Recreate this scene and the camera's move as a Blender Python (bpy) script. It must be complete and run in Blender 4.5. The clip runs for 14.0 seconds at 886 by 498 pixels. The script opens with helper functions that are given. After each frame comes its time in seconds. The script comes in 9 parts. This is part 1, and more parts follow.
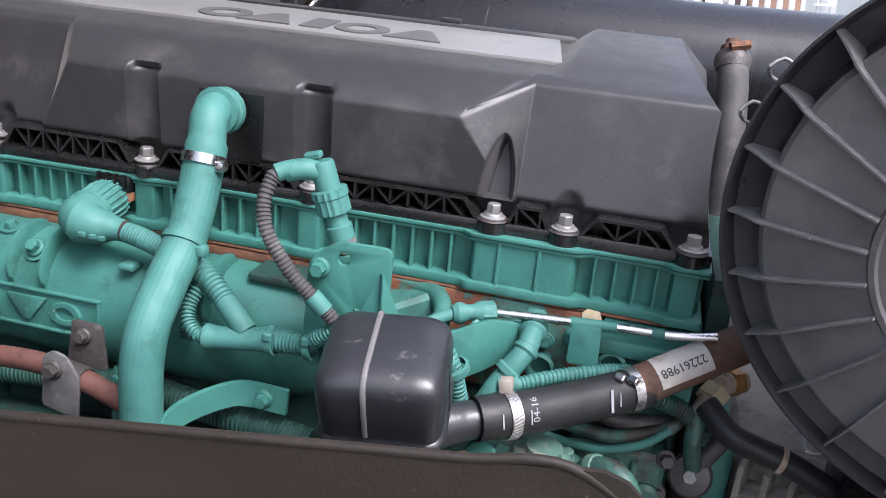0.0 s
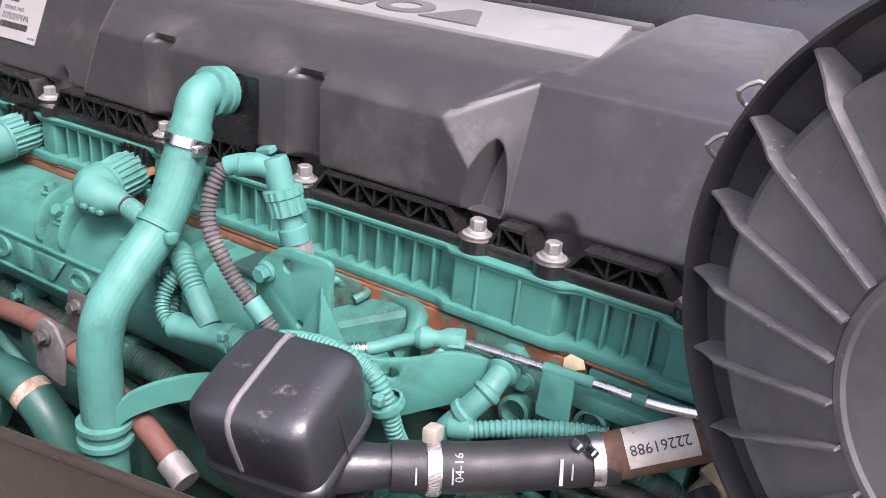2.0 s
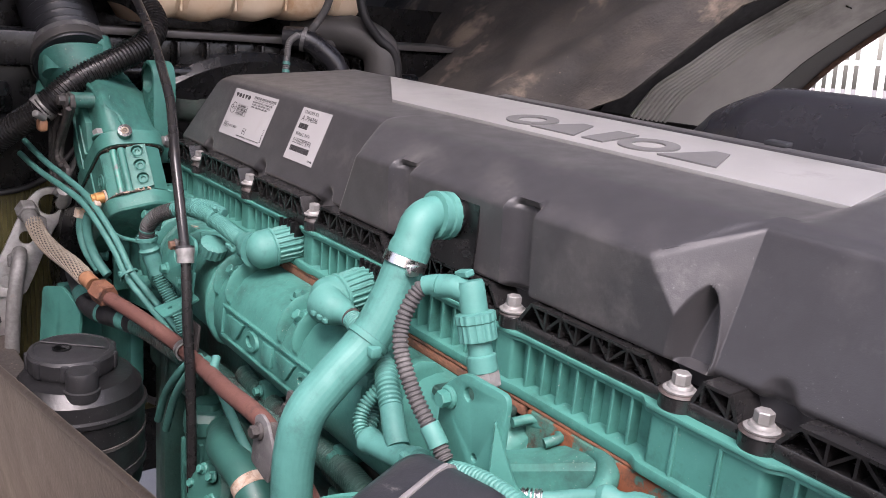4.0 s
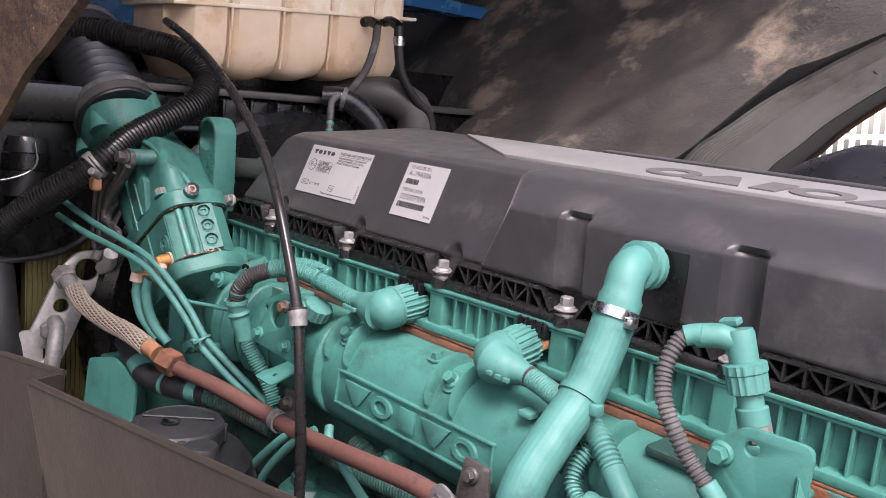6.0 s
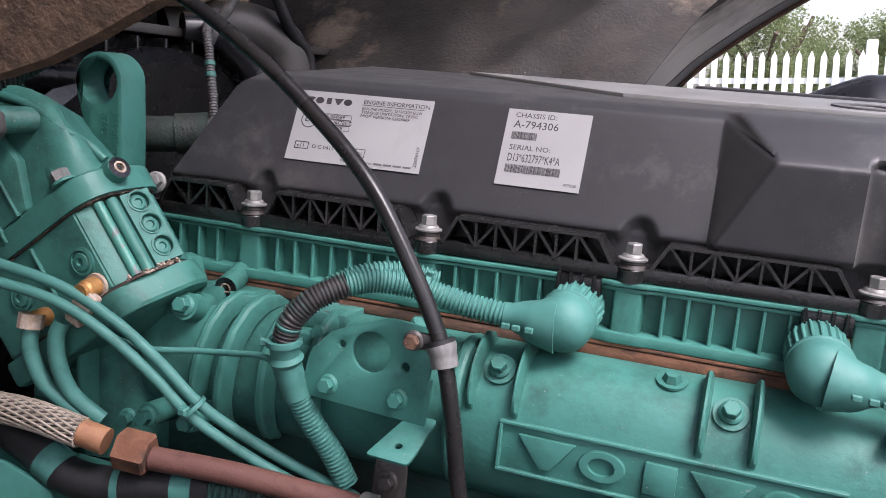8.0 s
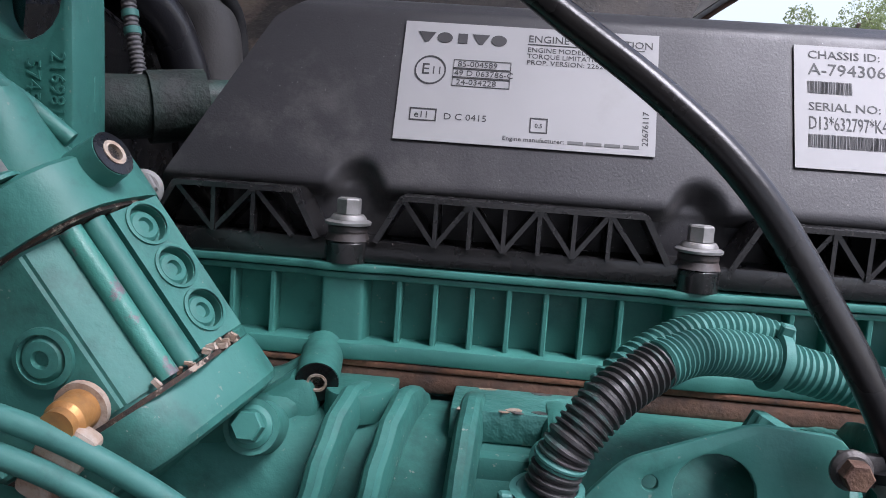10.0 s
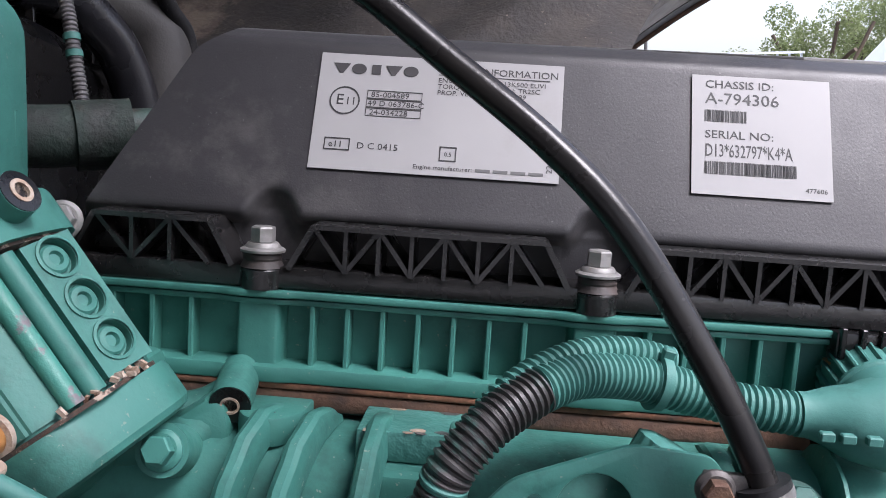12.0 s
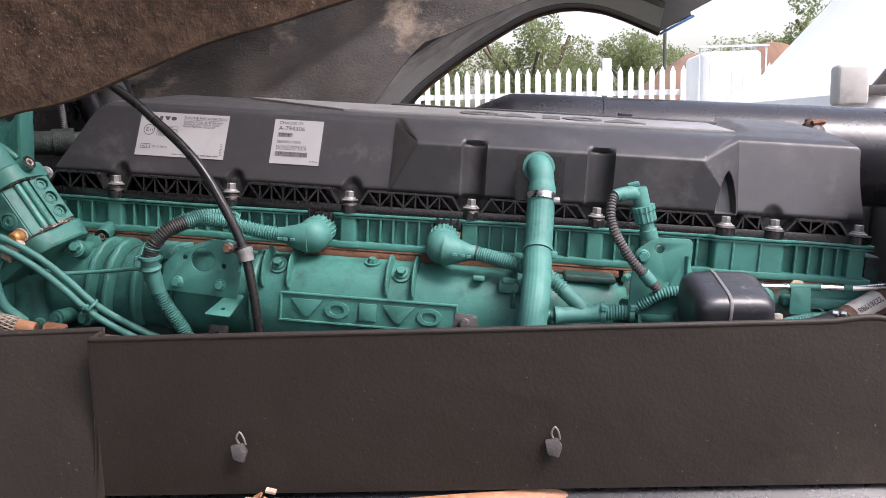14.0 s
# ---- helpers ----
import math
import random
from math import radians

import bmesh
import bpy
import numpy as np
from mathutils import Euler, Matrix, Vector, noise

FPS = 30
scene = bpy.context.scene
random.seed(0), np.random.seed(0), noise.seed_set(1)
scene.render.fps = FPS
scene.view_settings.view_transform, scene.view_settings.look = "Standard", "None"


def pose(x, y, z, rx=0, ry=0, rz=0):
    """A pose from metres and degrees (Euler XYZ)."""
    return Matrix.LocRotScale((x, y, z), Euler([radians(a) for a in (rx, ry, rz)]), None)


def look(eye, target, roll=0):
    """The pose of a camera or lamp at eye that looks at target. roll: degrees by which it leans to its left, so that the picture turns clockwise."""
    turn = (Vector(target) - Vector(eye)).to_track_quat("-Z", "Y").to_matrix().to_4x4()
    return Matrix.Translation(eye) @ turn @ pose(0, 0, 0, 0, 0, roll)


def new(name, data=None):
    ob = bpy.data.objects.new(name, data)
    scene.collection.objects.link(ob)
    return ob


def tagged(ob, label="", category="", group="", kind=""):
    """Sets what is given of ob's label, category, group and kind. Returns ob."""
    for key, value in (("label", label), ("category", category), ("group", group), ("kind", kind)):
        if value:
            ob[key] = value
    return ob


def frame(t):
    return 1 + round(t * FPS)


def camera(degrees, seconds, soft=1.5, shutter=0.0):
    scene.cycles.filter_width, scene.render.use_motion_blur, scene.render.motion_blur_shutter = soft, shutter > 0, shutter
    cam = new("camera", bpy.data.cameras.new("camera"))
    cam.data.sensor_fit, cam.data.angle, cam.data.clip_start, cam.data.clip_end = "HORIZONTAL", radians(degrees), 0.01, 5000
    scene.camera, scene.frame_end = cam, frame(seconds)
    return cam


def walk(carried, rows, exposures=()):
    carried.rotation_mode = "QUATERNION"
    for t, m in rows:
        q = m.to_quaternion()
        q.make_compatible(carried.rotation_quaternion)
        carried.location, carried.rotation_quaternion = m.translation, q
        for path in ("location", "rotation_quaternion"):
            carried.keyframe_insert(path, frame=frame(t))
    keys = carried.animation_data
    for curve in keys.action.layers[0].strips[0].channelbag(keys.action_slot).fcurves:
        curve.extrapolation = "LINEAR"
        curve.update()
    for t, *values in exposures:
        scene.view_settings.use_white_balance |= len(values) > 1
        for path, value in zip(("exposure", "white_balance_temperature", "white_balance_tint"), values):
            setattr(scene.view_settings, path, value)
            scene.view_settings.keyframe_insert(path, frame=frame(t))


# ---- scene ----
cam = camera(55.3, 14.0, soft=0.7)
PATH = [
    (0, (0.939, -0.678, 1.499), (0.52, 1.164, 0.842), 5.7),
    (0.5, (0.99, -0.716, 1.532), (0.56, 1.124, 0.876), 6.0),
    (1, (1.001, -0.629, 1.523), (0.539, 1.205, 0.875), 5.9),
    (1.5, (1.041, -0.545, 1.516), (0.418, 1.23, 0.837), 5.7),
    (2, (1.089, -0.514, 1.529), (0.186, 1.083, 0.733), 5.8),
    (2.5, (1.114, -0.482, 1.538), (0.001, 0.813, 0.497), 5.8),
    (3, (1.145, -0.478, 1.516), (-0.25, 0.714, 0.719), 5.4),
    (3.5, (1.153, -0.45, 1.52), (-0.332, 0.736, 0.898), 5.1),
    (4, (1.127, -0.446, 1.516), (-0.384, 0.752, 0.983), 5.1),
    (4.2, (1.117, -0.451, 1.511), (-0.409, 0.758, 1.052), 5.3),
    (6.3, (0.9, -0.637, 1.468), (-0.472, 0.774, 1.116), 5.3),
    (6.5, (0.857, -0.66, 1.472), (-0.477, 0.784, 1.103), 4.9),
    (7, (0.71, -0.743, 1.456), (-0.46, 0.84, 1.102), 5.0),
    (7.2, (0.65, -0.74, 1.453), (-0.427, 0.904, 1.083), 4.7),
    (9.3, (0.1, -0.398, 1.326), (-0.095, 1.573, 1.045), 4.5),
    (9.5, (0.082, -0.389, 1.323), (-0.105, 1.585, 1.068), 4.2),
    (10, (0.077, -0.396, 1.339), (-0.076, 1.579, 1.066), 4.1),
    (10.5, (0.079, -0.398, 1.348), (-0.062, 1.578, 1.072), 4.0),
    (11, (0.099, -0.398, 1.352), (-0.035, 1.579, 1.081), 3.9),
    (11.5, (0.097, -0.397, 1.354), (-0.026, 1.58, 1.081), 3.9),
    (12, (0.114, -0.407, 1.356), (-0.006, 1.571, 1.085), 3.7),
    (12.5, (0.226, -0.481, 1.357), (0.027, 1.486, 1.055), 3.4),
    (13, (0.334, -0.69, 1.367), (0.146, 1.283, 1.096), 3.4),
    (13.3, (0.422, -0.823, 1.392), (0.188, 1.144, 1.11), 3.0),
    (13.5, (0.444, -0.918, 1.402), (0.273, 1.057, 1.134), 3.3),
    (14, (0.572, -1.118, 1.41), (0.376, 0.849, 1.103), 3.3),
]
LEVEL = Matrix.Rotation(radians(4.46), 4, "Y")  # the engine lies nose-up in the level world
EXPOSURES = [(0.0, 1.36, 6050, 19), (1.0, 1.4, 6100, 20), (2.5, 1.88, 6480, 27), (3.5, 1.54, 6480, 27), (4.2, 1.55, 6430, 26), (6.5, 1.62, 6430, 26), (7.2, 1.55, 6380, 25), (9.5, 1.14, 5750, 20), (11.5, 1.36, 5850, 20), (12.5, 1.26, 6100, 21), (13.3, 1.22, 6300, 22), (14.0, 1.32, 6350, 22)]
walk(cam, [(t, LEVEL @ look(eye, target, roll)) for t, eye, target, roll in PATH], EXPOSURES)

# ---- world, sun ----
world = bpy.data.worlds.new("overcast")
scene.world = world
world.use_nodes = True
wn = world.node_tree
wn.nodes.clear()
w_out = wn.nodes.new("ShaderNodeOutputWorld")
w_bg = wn.nodes.new("ShaderNodeBackground")
w_sky = wn.nodes.new("ShaderNodeTexSky")
w_sky.sky_type = "NISHITA"
w_sky.sun_disc = False
w_sky.sun_elevation, w_sky.sun_rotation = radians(53), radians(123)
w_sky.dust_density, w_sky.air_density = 4.0, 1.4
w_hsv = wn.nodes.new("ShaderNodeHueSaturation")
w_hsv.inputs["Saturation"].default_value = 0.6
wn.links.new(w_sky.outputs[0], w_hsv.inputs["Color"])
wn.links.new(w_hsv.outputs[0], w_bg.inputs["Color"])
w_bg.inputs["Strength"].default_value = 0.145
wn.links.new(w_bg.outputs[0], w_out.inputs["Surface"])

sun_data = bpy.data.lights.new("sun", "SUN")
sun_data.energy, sun_data.angle, sun_data.color = 2.3, radians(26), (1.0, 0.97, 0.93)
sun = new("sun", sun_data)
# the sun's azimuth follows the sky's sun_rotation
sun.matrix_world = look((4.94, -2.95, 8.49), (0.4, 0.0, 1.3))

# ---- materials ----


def surface(name, colour, second=None, third=None, rough=0.5, metal=0.0, scale=30.0, cover=0.5, stain=6.0, stain_cover=0.35,
            bump=0.1, grain=400.0, coat=0.0, soft=0.12, spec=0.5, rough_vary=0.12, specks=None, dirt=None, lumps=None, dust=None):
    """A paint, plastic or metal: a base colour, a fine second tone, and a third in larger stains, with grain and relief."""
    m = bpy.data.materials.new(name)
    m.use_nodes = True
    nt = m.node_tree
    bsdf = nt.nodes["Principled BSDF"]
    co = nt.nodes.new("ShaderNodeTexCoord")

    def noise_at(s, detail=4.0, rough_n=0.6):
        n = nt.nodes.new("ShaderNodeTexNoise")
        n.inputs["Scale"].default_value = s
        n.inputs["Detail"].default_value = detail
        n.inputs["Roughness"].default_value = rough_n
        nt.links.new(co.outputs["Object"], n.inputs["Vector"])
        return n

    def ramp_at(n, lo, hi):
        r = nt.nodes.new("ShaderNodeMapRange")
        r.inputs["From Min"].default_value, r.inputs["From Max"].default_value = lo, hi
        nt.links.new(n.outputs["Fac"], r.inputs["Value"])
        return r

    def mix(fac, a, b):
        x = nt.nodes.new("ShaderNodeMix")
        x.data_type = "RGBA"
        nt.links.new(fac.outputs[0], x.inputs[0])
        for socket, v in ((x.inputs[6], a), (x.inputs[7], b)):
            if isinstance(v, tuple):
                socket.default_value = (*v, 1)
            else:
                nt.links.new(v.outputs[2], socket)
        return x

    second = second or tuple(c * 0.8 for c in colour)
    n1 = noise_at(scale)
    top = mix(ramp_at(n1, cover - soft, cover + soft), second, colour)
    if third:
        n2 = noise_at(stain, 6.0, 0.65)
        top = mix(ramp_at(n2, 1 - stain_cover - soft * 0.6, 1 - stain_cover + soft * 0.6), top, third)
    if dirt:
        tone, size, lo, hi = dirt
        top = mix(ramp_at(noise_at(size, 8.0, 0.7), lo, hi), top, tone)
    if specks:
        tone, size, at = specks
        fleck = noise_at(size, 2.0, 0.5)
        gate = noise_at(size / 40, 3.0, 0.6)
        both = nt.nodes.new("ShaderNodeMath")
        both.operation = "MULTIPLY"
        nt.links.new(ramp_at(fleck, at, at + 0.05).outputs[0], both.inputs[0])
        nt.links.new(ramp_at(gate, 0.38, 0.62).outputs[0], both.inputs[1])
        top = mix(both, top, tone)
    nt.links.new(top.outputs[2], bsdf.inputs["Base Color"])
    r = ramp_at(n1, 0.2, 0.8)
    r.inputs["To Min"].default_value, r.inputs["To Max"].default_value = rough - rough_vary, min(1, rough + rough_vary)
    nt.links.new(r.outputs[0], bsdf.inputs["Roughness"])
    bsdf.inputs["Metallic"].default_value = metal
    bsdf.inputs["Specular IOR Level"].default_value = spec
    if dust:
        bsdf.inputs["Sheen Weight"].default_value, bsdf.inputs["Sheen Tint"].default_value = dust[0], (*dust[1], 1)
        bsdf.inputs["Sheen Roughness"].default_value = 0.45
    if coat:
        bsdf.inputs["Coat Weight"].default_value = coat
        bsdf.inputs["Coat Roughness"].default_value = 0.25
    if bump:
        g = noise_at(grain, 3.0)
        b = nt.nodes.new("ShaderNodeBump")
        b.inputs["Strength"].default_value = bump
        b.inputs["Distance"].default_value = 0.4 / grain
        nt.links.new(g.outputs["Fac"], b.inputs["Height"])
        nt.links.new(b.outputs[0], bsdf.inputs["Normal"])
        if lumps:
            size, depth = lumps
            b2 = nt.nodes.new("ShaderNodeBump")
            b2.inputs["Strength"].default_value = 1.0
            b2.inputs["Distance"].default_value = depth
            nt.links.new(noise_at(size, 2.0, 0.5).outputs["Fac"], b2.inputs["Height"])
            nt.links.new(b2.outputs[0], b.inputs["Normal"])
    return m


GREEN = surface("green_paint", (0.035, 0.145, 0.120), (0.044, 0.168, 0.140), (0.025, 0.094, 0.080), rough=0.52, scale=25, stain=9, stain_cover=0.34, bump=0.12, grain=260, dirt=((0.016, 0.055, 0.046), 22.0, 0.52, 0.80), specks=((0.20, 0.22, 0.19), 420.0, 0.71), lumps=(45.0, 0.0004), spec=0.36)
GREEN_CAST = surface("green_paint_on_casting", (0.035, 0.143, 0.118), (0.043, 0.162, 0.135), (0.025, 0.091, 0.077), rough=0.52, scale=18, stain=11, stain_cover=0.36, bump=0.16, grain=200, dirt=((0.016, 0.050, 0.041), 20.0, 0.49, 0.76), specks=((0.22, 0.23, 0.20), 380.0, 0.69), lumps=(45.0, 0.0010), spec=0.36)
GREEN_PLASTIC = surface("green_paint_on_plastic", (0.043, 0.155, 0.133), (0.052, 0.176, 0.152), rough=0.60, scale=60, bump=0.14, grain=500, dirt=((0.020, 0.072, 0.060), 40.0, 0.54, 0.80), lumps=(50.0, 0.0004), spec=0.42)
# grimy paint, darkened further for the shade low on the engine
GREEN_SMOOTH = surface("shaded_grimy_green_paint", (0.019, 0.080, 0.066), (0.024, 0.094, 0.077), (0.013, 0.048, 0.040), rough=0.5, scale=20, stain=12, stain_cover=0.3, bump=0.1, grain=200, specks=((0.16, 0.18, 0.15), 300.0, 0.72))
# dirty paint, with the deep shade behind the pipes put into its colour
GREEN_DARK = surface("dirty_shaded_green_paint", (0.013, 0.050, 0.040), (0.018, 0.066, 0.053), (0.022, 0.020, 0.017), rough=0.6, scale=22, stain=14, stain_cover=0.42, bump=0.35, grain=200, lumps=(30.0, 0.003))
OLD_GREEN = surface("speckled_old_green_rubber", (0.011, 0.023, 0.018), (0.007, 0.011, 0.0095), (0.024, 0.016, 0.012), rough=0.75, scale=60, stain=25, stain_cover=0.34, bump=0.6, grain=200, specks=((0.085, 0.095, 0.07), 300.0, 0.66))
GREEN_RUSTY = surface("green_paint_flaking_to_rust", (0.034, 0.105, 0.084), (0.042, 0.128, 0.102), (0.150, 0.050, 0.021), rough=0.62, scale=26, stain=26, stain_cover=0.49, bump=0.5, grain=160, soft=0.03, dirt=((0.052, 0.024, 0.015), 60.0, 0.52, 0.68))
COVER = surface("black_grained_plastic", (0.0215, 0.0212, 0.0235), (0.0258, 0.0255, 0.0278), (0.052, 0.050, 0.050), rough=0.43, scale=45, stain=5, stain_cover=0.34, bump=0.26, grain=900, rough_vary=0.08, spec=0.45, specks=((0.13, 0.127, 0.125), 800.0, 0.70), dirt=((0.100, 0.096, 0.092), 9.0, 0.56, 0.82), lumps=(9.0, 0.0012), dust=(0.12, (0.85, 0.82, 0.76)))
BLACK = surface("black_plastic", (0.0045, 0.0045, 0.0048), (0.006, 0.006, 0.0063), (0.018, 0.0165, 0.0155), rough=0.28, scale=40, stain=14, stain_cover=0.26, bump=0.2, grain=500, spec=0.45, specks=((0.08, 0.075, 0.07), 600.0, 0.72))
LATTICE = surface("black_ribbed_plastic", (0.0090, 0.0088, 0.0090), (0.013, 0.0125, 0.0125), (0.045, 0.041, 0.039), rough=0.26, scale=40, stain=30, stain_cover=0.30, bump=0.2, grain=500, spec=0.6, specks=((0.10, 0.09, 0.085), 600.0, 0.70))
RUBBER = surface("black_rubber", (0.013, 0.013, 0.014), (0.019, 0.019, 0.020), rough=0.50, scale=50, bump=0.2, grain=500, spec=0.35, specks=((0.08, 0.075, 0.07), 500.0, 0.68), lumps=(40.0, 0.0006))
DUSTY_RUBBER = surface("dusty_grey_rubber", (0.055, 0.053, 0.052), (0.042, 0.040, 0.040), (0.11, 0.106, 0.102), rough=0.7, scale=60, stain=20, stain_cover=0.4, bump=0.25, grain=400, specks=((0.22, 0.21, 0.20), 400.0, 0.70))
GLOSS = surface("smooth_black_plastic", (0.017, 0.018, 0.021), (0.022, 0.023, 0.026), (0.042, 0.042, 0.043), rough=0.36, scale=30, stain=30, stain_cover=0.30, bump=0.15, grain=300, rough_vary=0.12, specks=((0.11, 0.108, 0.105), 420.0, 0.70), dirt=((0.085, 0.083, 0.080), 45.0, 0.62, 0.70), lumps=(40.0, 0.0008))
JAR_PLASTIC = surface("black_jar_plastic", (0.0065, 0.0065, 0.0070), (0.0095, 0.0095, 0.0100), (0.030, 0.029, 0.028), rough=0.40, scale=30, stain=22, stain_cover=0.30, bump=0.2, grain=260, specks=((0.12, 0.115, 0.11), 420.0, 0.68), lumps=(40.0, 0.0008))
GLOSSY_BLACK = surface("shiny_black_plastic", (0.010, 0.010, 0.011), (0.013, 0.013, 0.014), (0.026, 0.025, 0.024), rough=0.30, scale=30, stain=14, stain_cover=0.30, bump=0.15, grain=260, specks=((0.10, 0.095, 0.09), 420.0, 0.70))
# lid plastic again, darker for the shade and dirt in its groove
DISC_DARK = surface("shaded_lid_plastic", (0.034, 0.033, 0.036), (0.028, 0.027, 0.030), (0.060, 0.057, 0.056), rough=0.36, scale=30, stain=9, stain_cover=0.36, bump=0.2, grain=380, specks=((0.20, 0.19, 0.18), 420.0, 0.72), dirt=((0.018, 0.018, 0.020), 14.0, 0.48, 0.76), lumps=(22.0, 0.0010))
DISC_WORN = surface("worn_rib_plastic", (0.150, 0.146, 0.147), (0.120, 0.117, 0.118), (0.34, 0.33, 0.32), rough=0.42, scale=120, stain=90, stain_cover=0.34, bump=0.3, grain=300, soft=0.05)
DISC = surface("weathered_black_plastic", (0.125, 0.120, 0.120), (0.115, 0.111, 0.111), (0.165, 0.155, 0.148), rough=0.40, scale=30, stain=6, stain_cover=0.40, bump=0.25, grain=380, specks=((0.22, 0.21, 0.20), 420.0, 0.72), dirt=((0.042, 0.040, 0.041), 10.0, 0.46, 0.78), lumps=(22.0, 0.0012))
BLACK_DUCT = surface("dark_moulded_plastic", (0.012, 0.012, 0.0145), (0.017, 0.017, 0.0195), (0.036, 0.035, 0.036), rough=0.28, scale=12, stain=4, stain_cover=0.34, bump=0.2, grain=400, specks=((0.10, 0.095, 0.09), 500.0, 0.72))
EARTHY = surface("mud_caked_steel", (0.055, 0.045, 0.037), (0.036, 0.030, 0.026), (0.020, 0.018, 0.017), rough=0.9, scale=18, stain=9, stain_cover=0.42, bump=0.8, grain=90, specks=((0.22, 0.18, 0.14), 200.0, 0.66))
BARE_BEND = surface("corrugated_plastic_with_paint_traces", (0.022, 0.021, 0.021), (0.032, 0.030, 0.029), (0.030, 0.085, 0.072), rough=0.5, scale=60, stain=70, stain_cover=0.38, bump=0.2, grain=400, specks=((0.09, 0.08, 0.075), 500.0, 0.68))
SLEEVE = surface("dusty_dark_sleeve", (0.034, 0.027, 0.025), (0.024, 0.020, 0.019), (0.060, 0.044, 0.038), rough=0.6, scale=120, stain=60, stain_cover=0.40, bump=0.3, grain=400)
TUBE_BLACK = surface("glossy_black_tube", (0.012, 0.0115, 0.012), (0.018, 0.017, 0.0165), (0.052, 0.036, 0.028), rough=0.27, scale=30, stain=14, stain_cover=0.32, bump=0.08, grain=300, rough_vary=0.08, coat=0.0, spec=0.32)
STEEL = surface("bright_steel", (0.62, 0.61, 0.60), (0.50, 0.49, 0.48), rough=0.28, metal=1.0, scale=80, bump=0.08, grain=600)
ZINC = surface("dull_zinc", (0.25, 0.245, 0.238), (0.18, 0.176, 0.168), (0.20, 0.15, 0.11), rough=0.55, metal=0.45, scale=120, stain=60, stain_cover=0.30, bump=0.25, grain=500)
OILY = surface("oily_dark_steel", (0.055, 0.050, 0.048), (0.075, 0.068, 0.064), (0.16, 0.15, 0.14), rough=0.5, metal=0.3, scale=120, stain=60, stain_cover=0.36, bump=0.4, grain=300)
FLAKING = surface("flaking_green_paint", (0.040, 0.148, 0.126), (0.048, 0.168, 0.144), (0.020, 0.062, 0.052), rough=0.5, scale=40, stain=45, stain_cover=0.30, bump=0.5, grain=120, soft=0.04, specks=((0.25, 0.24, 0.21), 260.0, 0.66))
FLAKED = surface("green_paint_flaked_to_steel", (0.044, 0.194, 0.152), (0.052, 0.214, 0.172), (0.13, 0.11, 0.12), rough=0.4, scale=30, stain=60, stain_cover=0.44, bump=0.3, grain=260, soft=0.05)
CREAM = surface("cream_primer", (0.50, 0.42, 0.28), (0.42, 0.34, 0.21), (0.30, 0.20, 0.11), rough=0.8, scale=90, stain=70, stain_cover=0.3, bump=0.5, grain=300)
GASKET = surface("dirty_gasket", (0.050, 0.030, 0.020), (0.030, 0.022, 0.018), (0.30, 0.24, 0.19), rough=0.9, scale=200, stain=120, stain_cover=0.40, bump=0.8, grain=500, soft=0.05)
ALU = surface("cast_aluminium", (0.40, 0.395, 0.38), (0.31, 0.305, 0.29), (0.20, 0.185, 0.17), rough=0.5, metal=0.4, scale=90, stain=25, stain_cover=0.32, bump=0.25, grain=300)
DUSTY_GREEN = surface("dusty_green_casting", (0.075, 0.150, 0.122), (0.060, 0.128, 0.104), (0.215, 0.200, 0.160), rough=0.7, scale=40, stain=30, stain_cover=0.42, bump=0.4, grain=220, soft=0.06, dirt=((0.040, 0.060, 0.048), 45.0, 0.54, 0.70), specks=((0.30, 0.28, 0.24), 300.0, 0.66), lumps=(40.0, 0.002))
GREEN_GREASY = surface("greasy_green_casting", (0.036, 0.105, 0.084), (0.028, 0.080, 0.064), (0.046, 0.038, 0.030), rough=0.5, scale=26, stain=20, stain_cover=0.44, bump=0.35, grain=200, dirt=((0.020, 0.018, 0.015), 40.0, 0.50, 0.70), specks=((0.16, 0.16, 0.13), 300.0, 0.68), lumps=(40.0, 0.003))
DUSTY_ALU = surface("dusty_grey_casting", (0.26, 0.235, 0.195), (0.20, 0.18, 0.15), (0.11, 0.098, 0.082), rough=0.75, scale=40, stain=18, stain_cover=0.42, bump=0.4, grain=200)
RUST_DARK = surface("dark_brown_rust", (0.072, 0.038, 0.025), (0.100, 0.050, 0.030), (0.040, 0.026, 0.020), rough=0.8, scale=80, stain=30, stain_cover=0.42, bump=0.6, grain=300, dirt=((0.150, 0.085, 0.050), 50.0, 0.56, 0.72))
SCUFFED = surface("scuffed_paper", (0.40, 0.38, 0.345), (0.34, 0.315, 0.28), (0.22, 0.17, 0.13), rough=0.7, scale=60, stain=40, stain_cover=0.36, bump=0.3, grain=300, soft=0.06, dirt=((0.10, 0.055, 0.034), 70.0, 0.60, 0.68))
RUST = surface("brown_rust", (0.135, 0.056, 0.031), (0.185, 0.080, 0.043), (0.060, 0.032, 0.022), rough=0.85, scale=90, stain=35, stain_cover=0.42, bump=0.6, grain=350)
RED_PIPE = surface("rust_red_pipe", (0.128, 0.054, 0.040), (0.098, 0.040, 0.031), (0.080, 0.050, 0.042), rough=0.75, scale=60, stain=28, stain_cover=0.34, bump=0.3, grain=400, dirt=((0.055, 0.024, 0.019), 60.0, 0.48, 0.74))
ORANGE = surface("orange_brown_fitting", (0.31, 0.150, 0.075), (0.24, 0.112, 0.058), (0.42, 0.26, 0.15), rough=0.6, scale=70, stain=40, stain_cover=0.36, bump=0.3, grain=300)
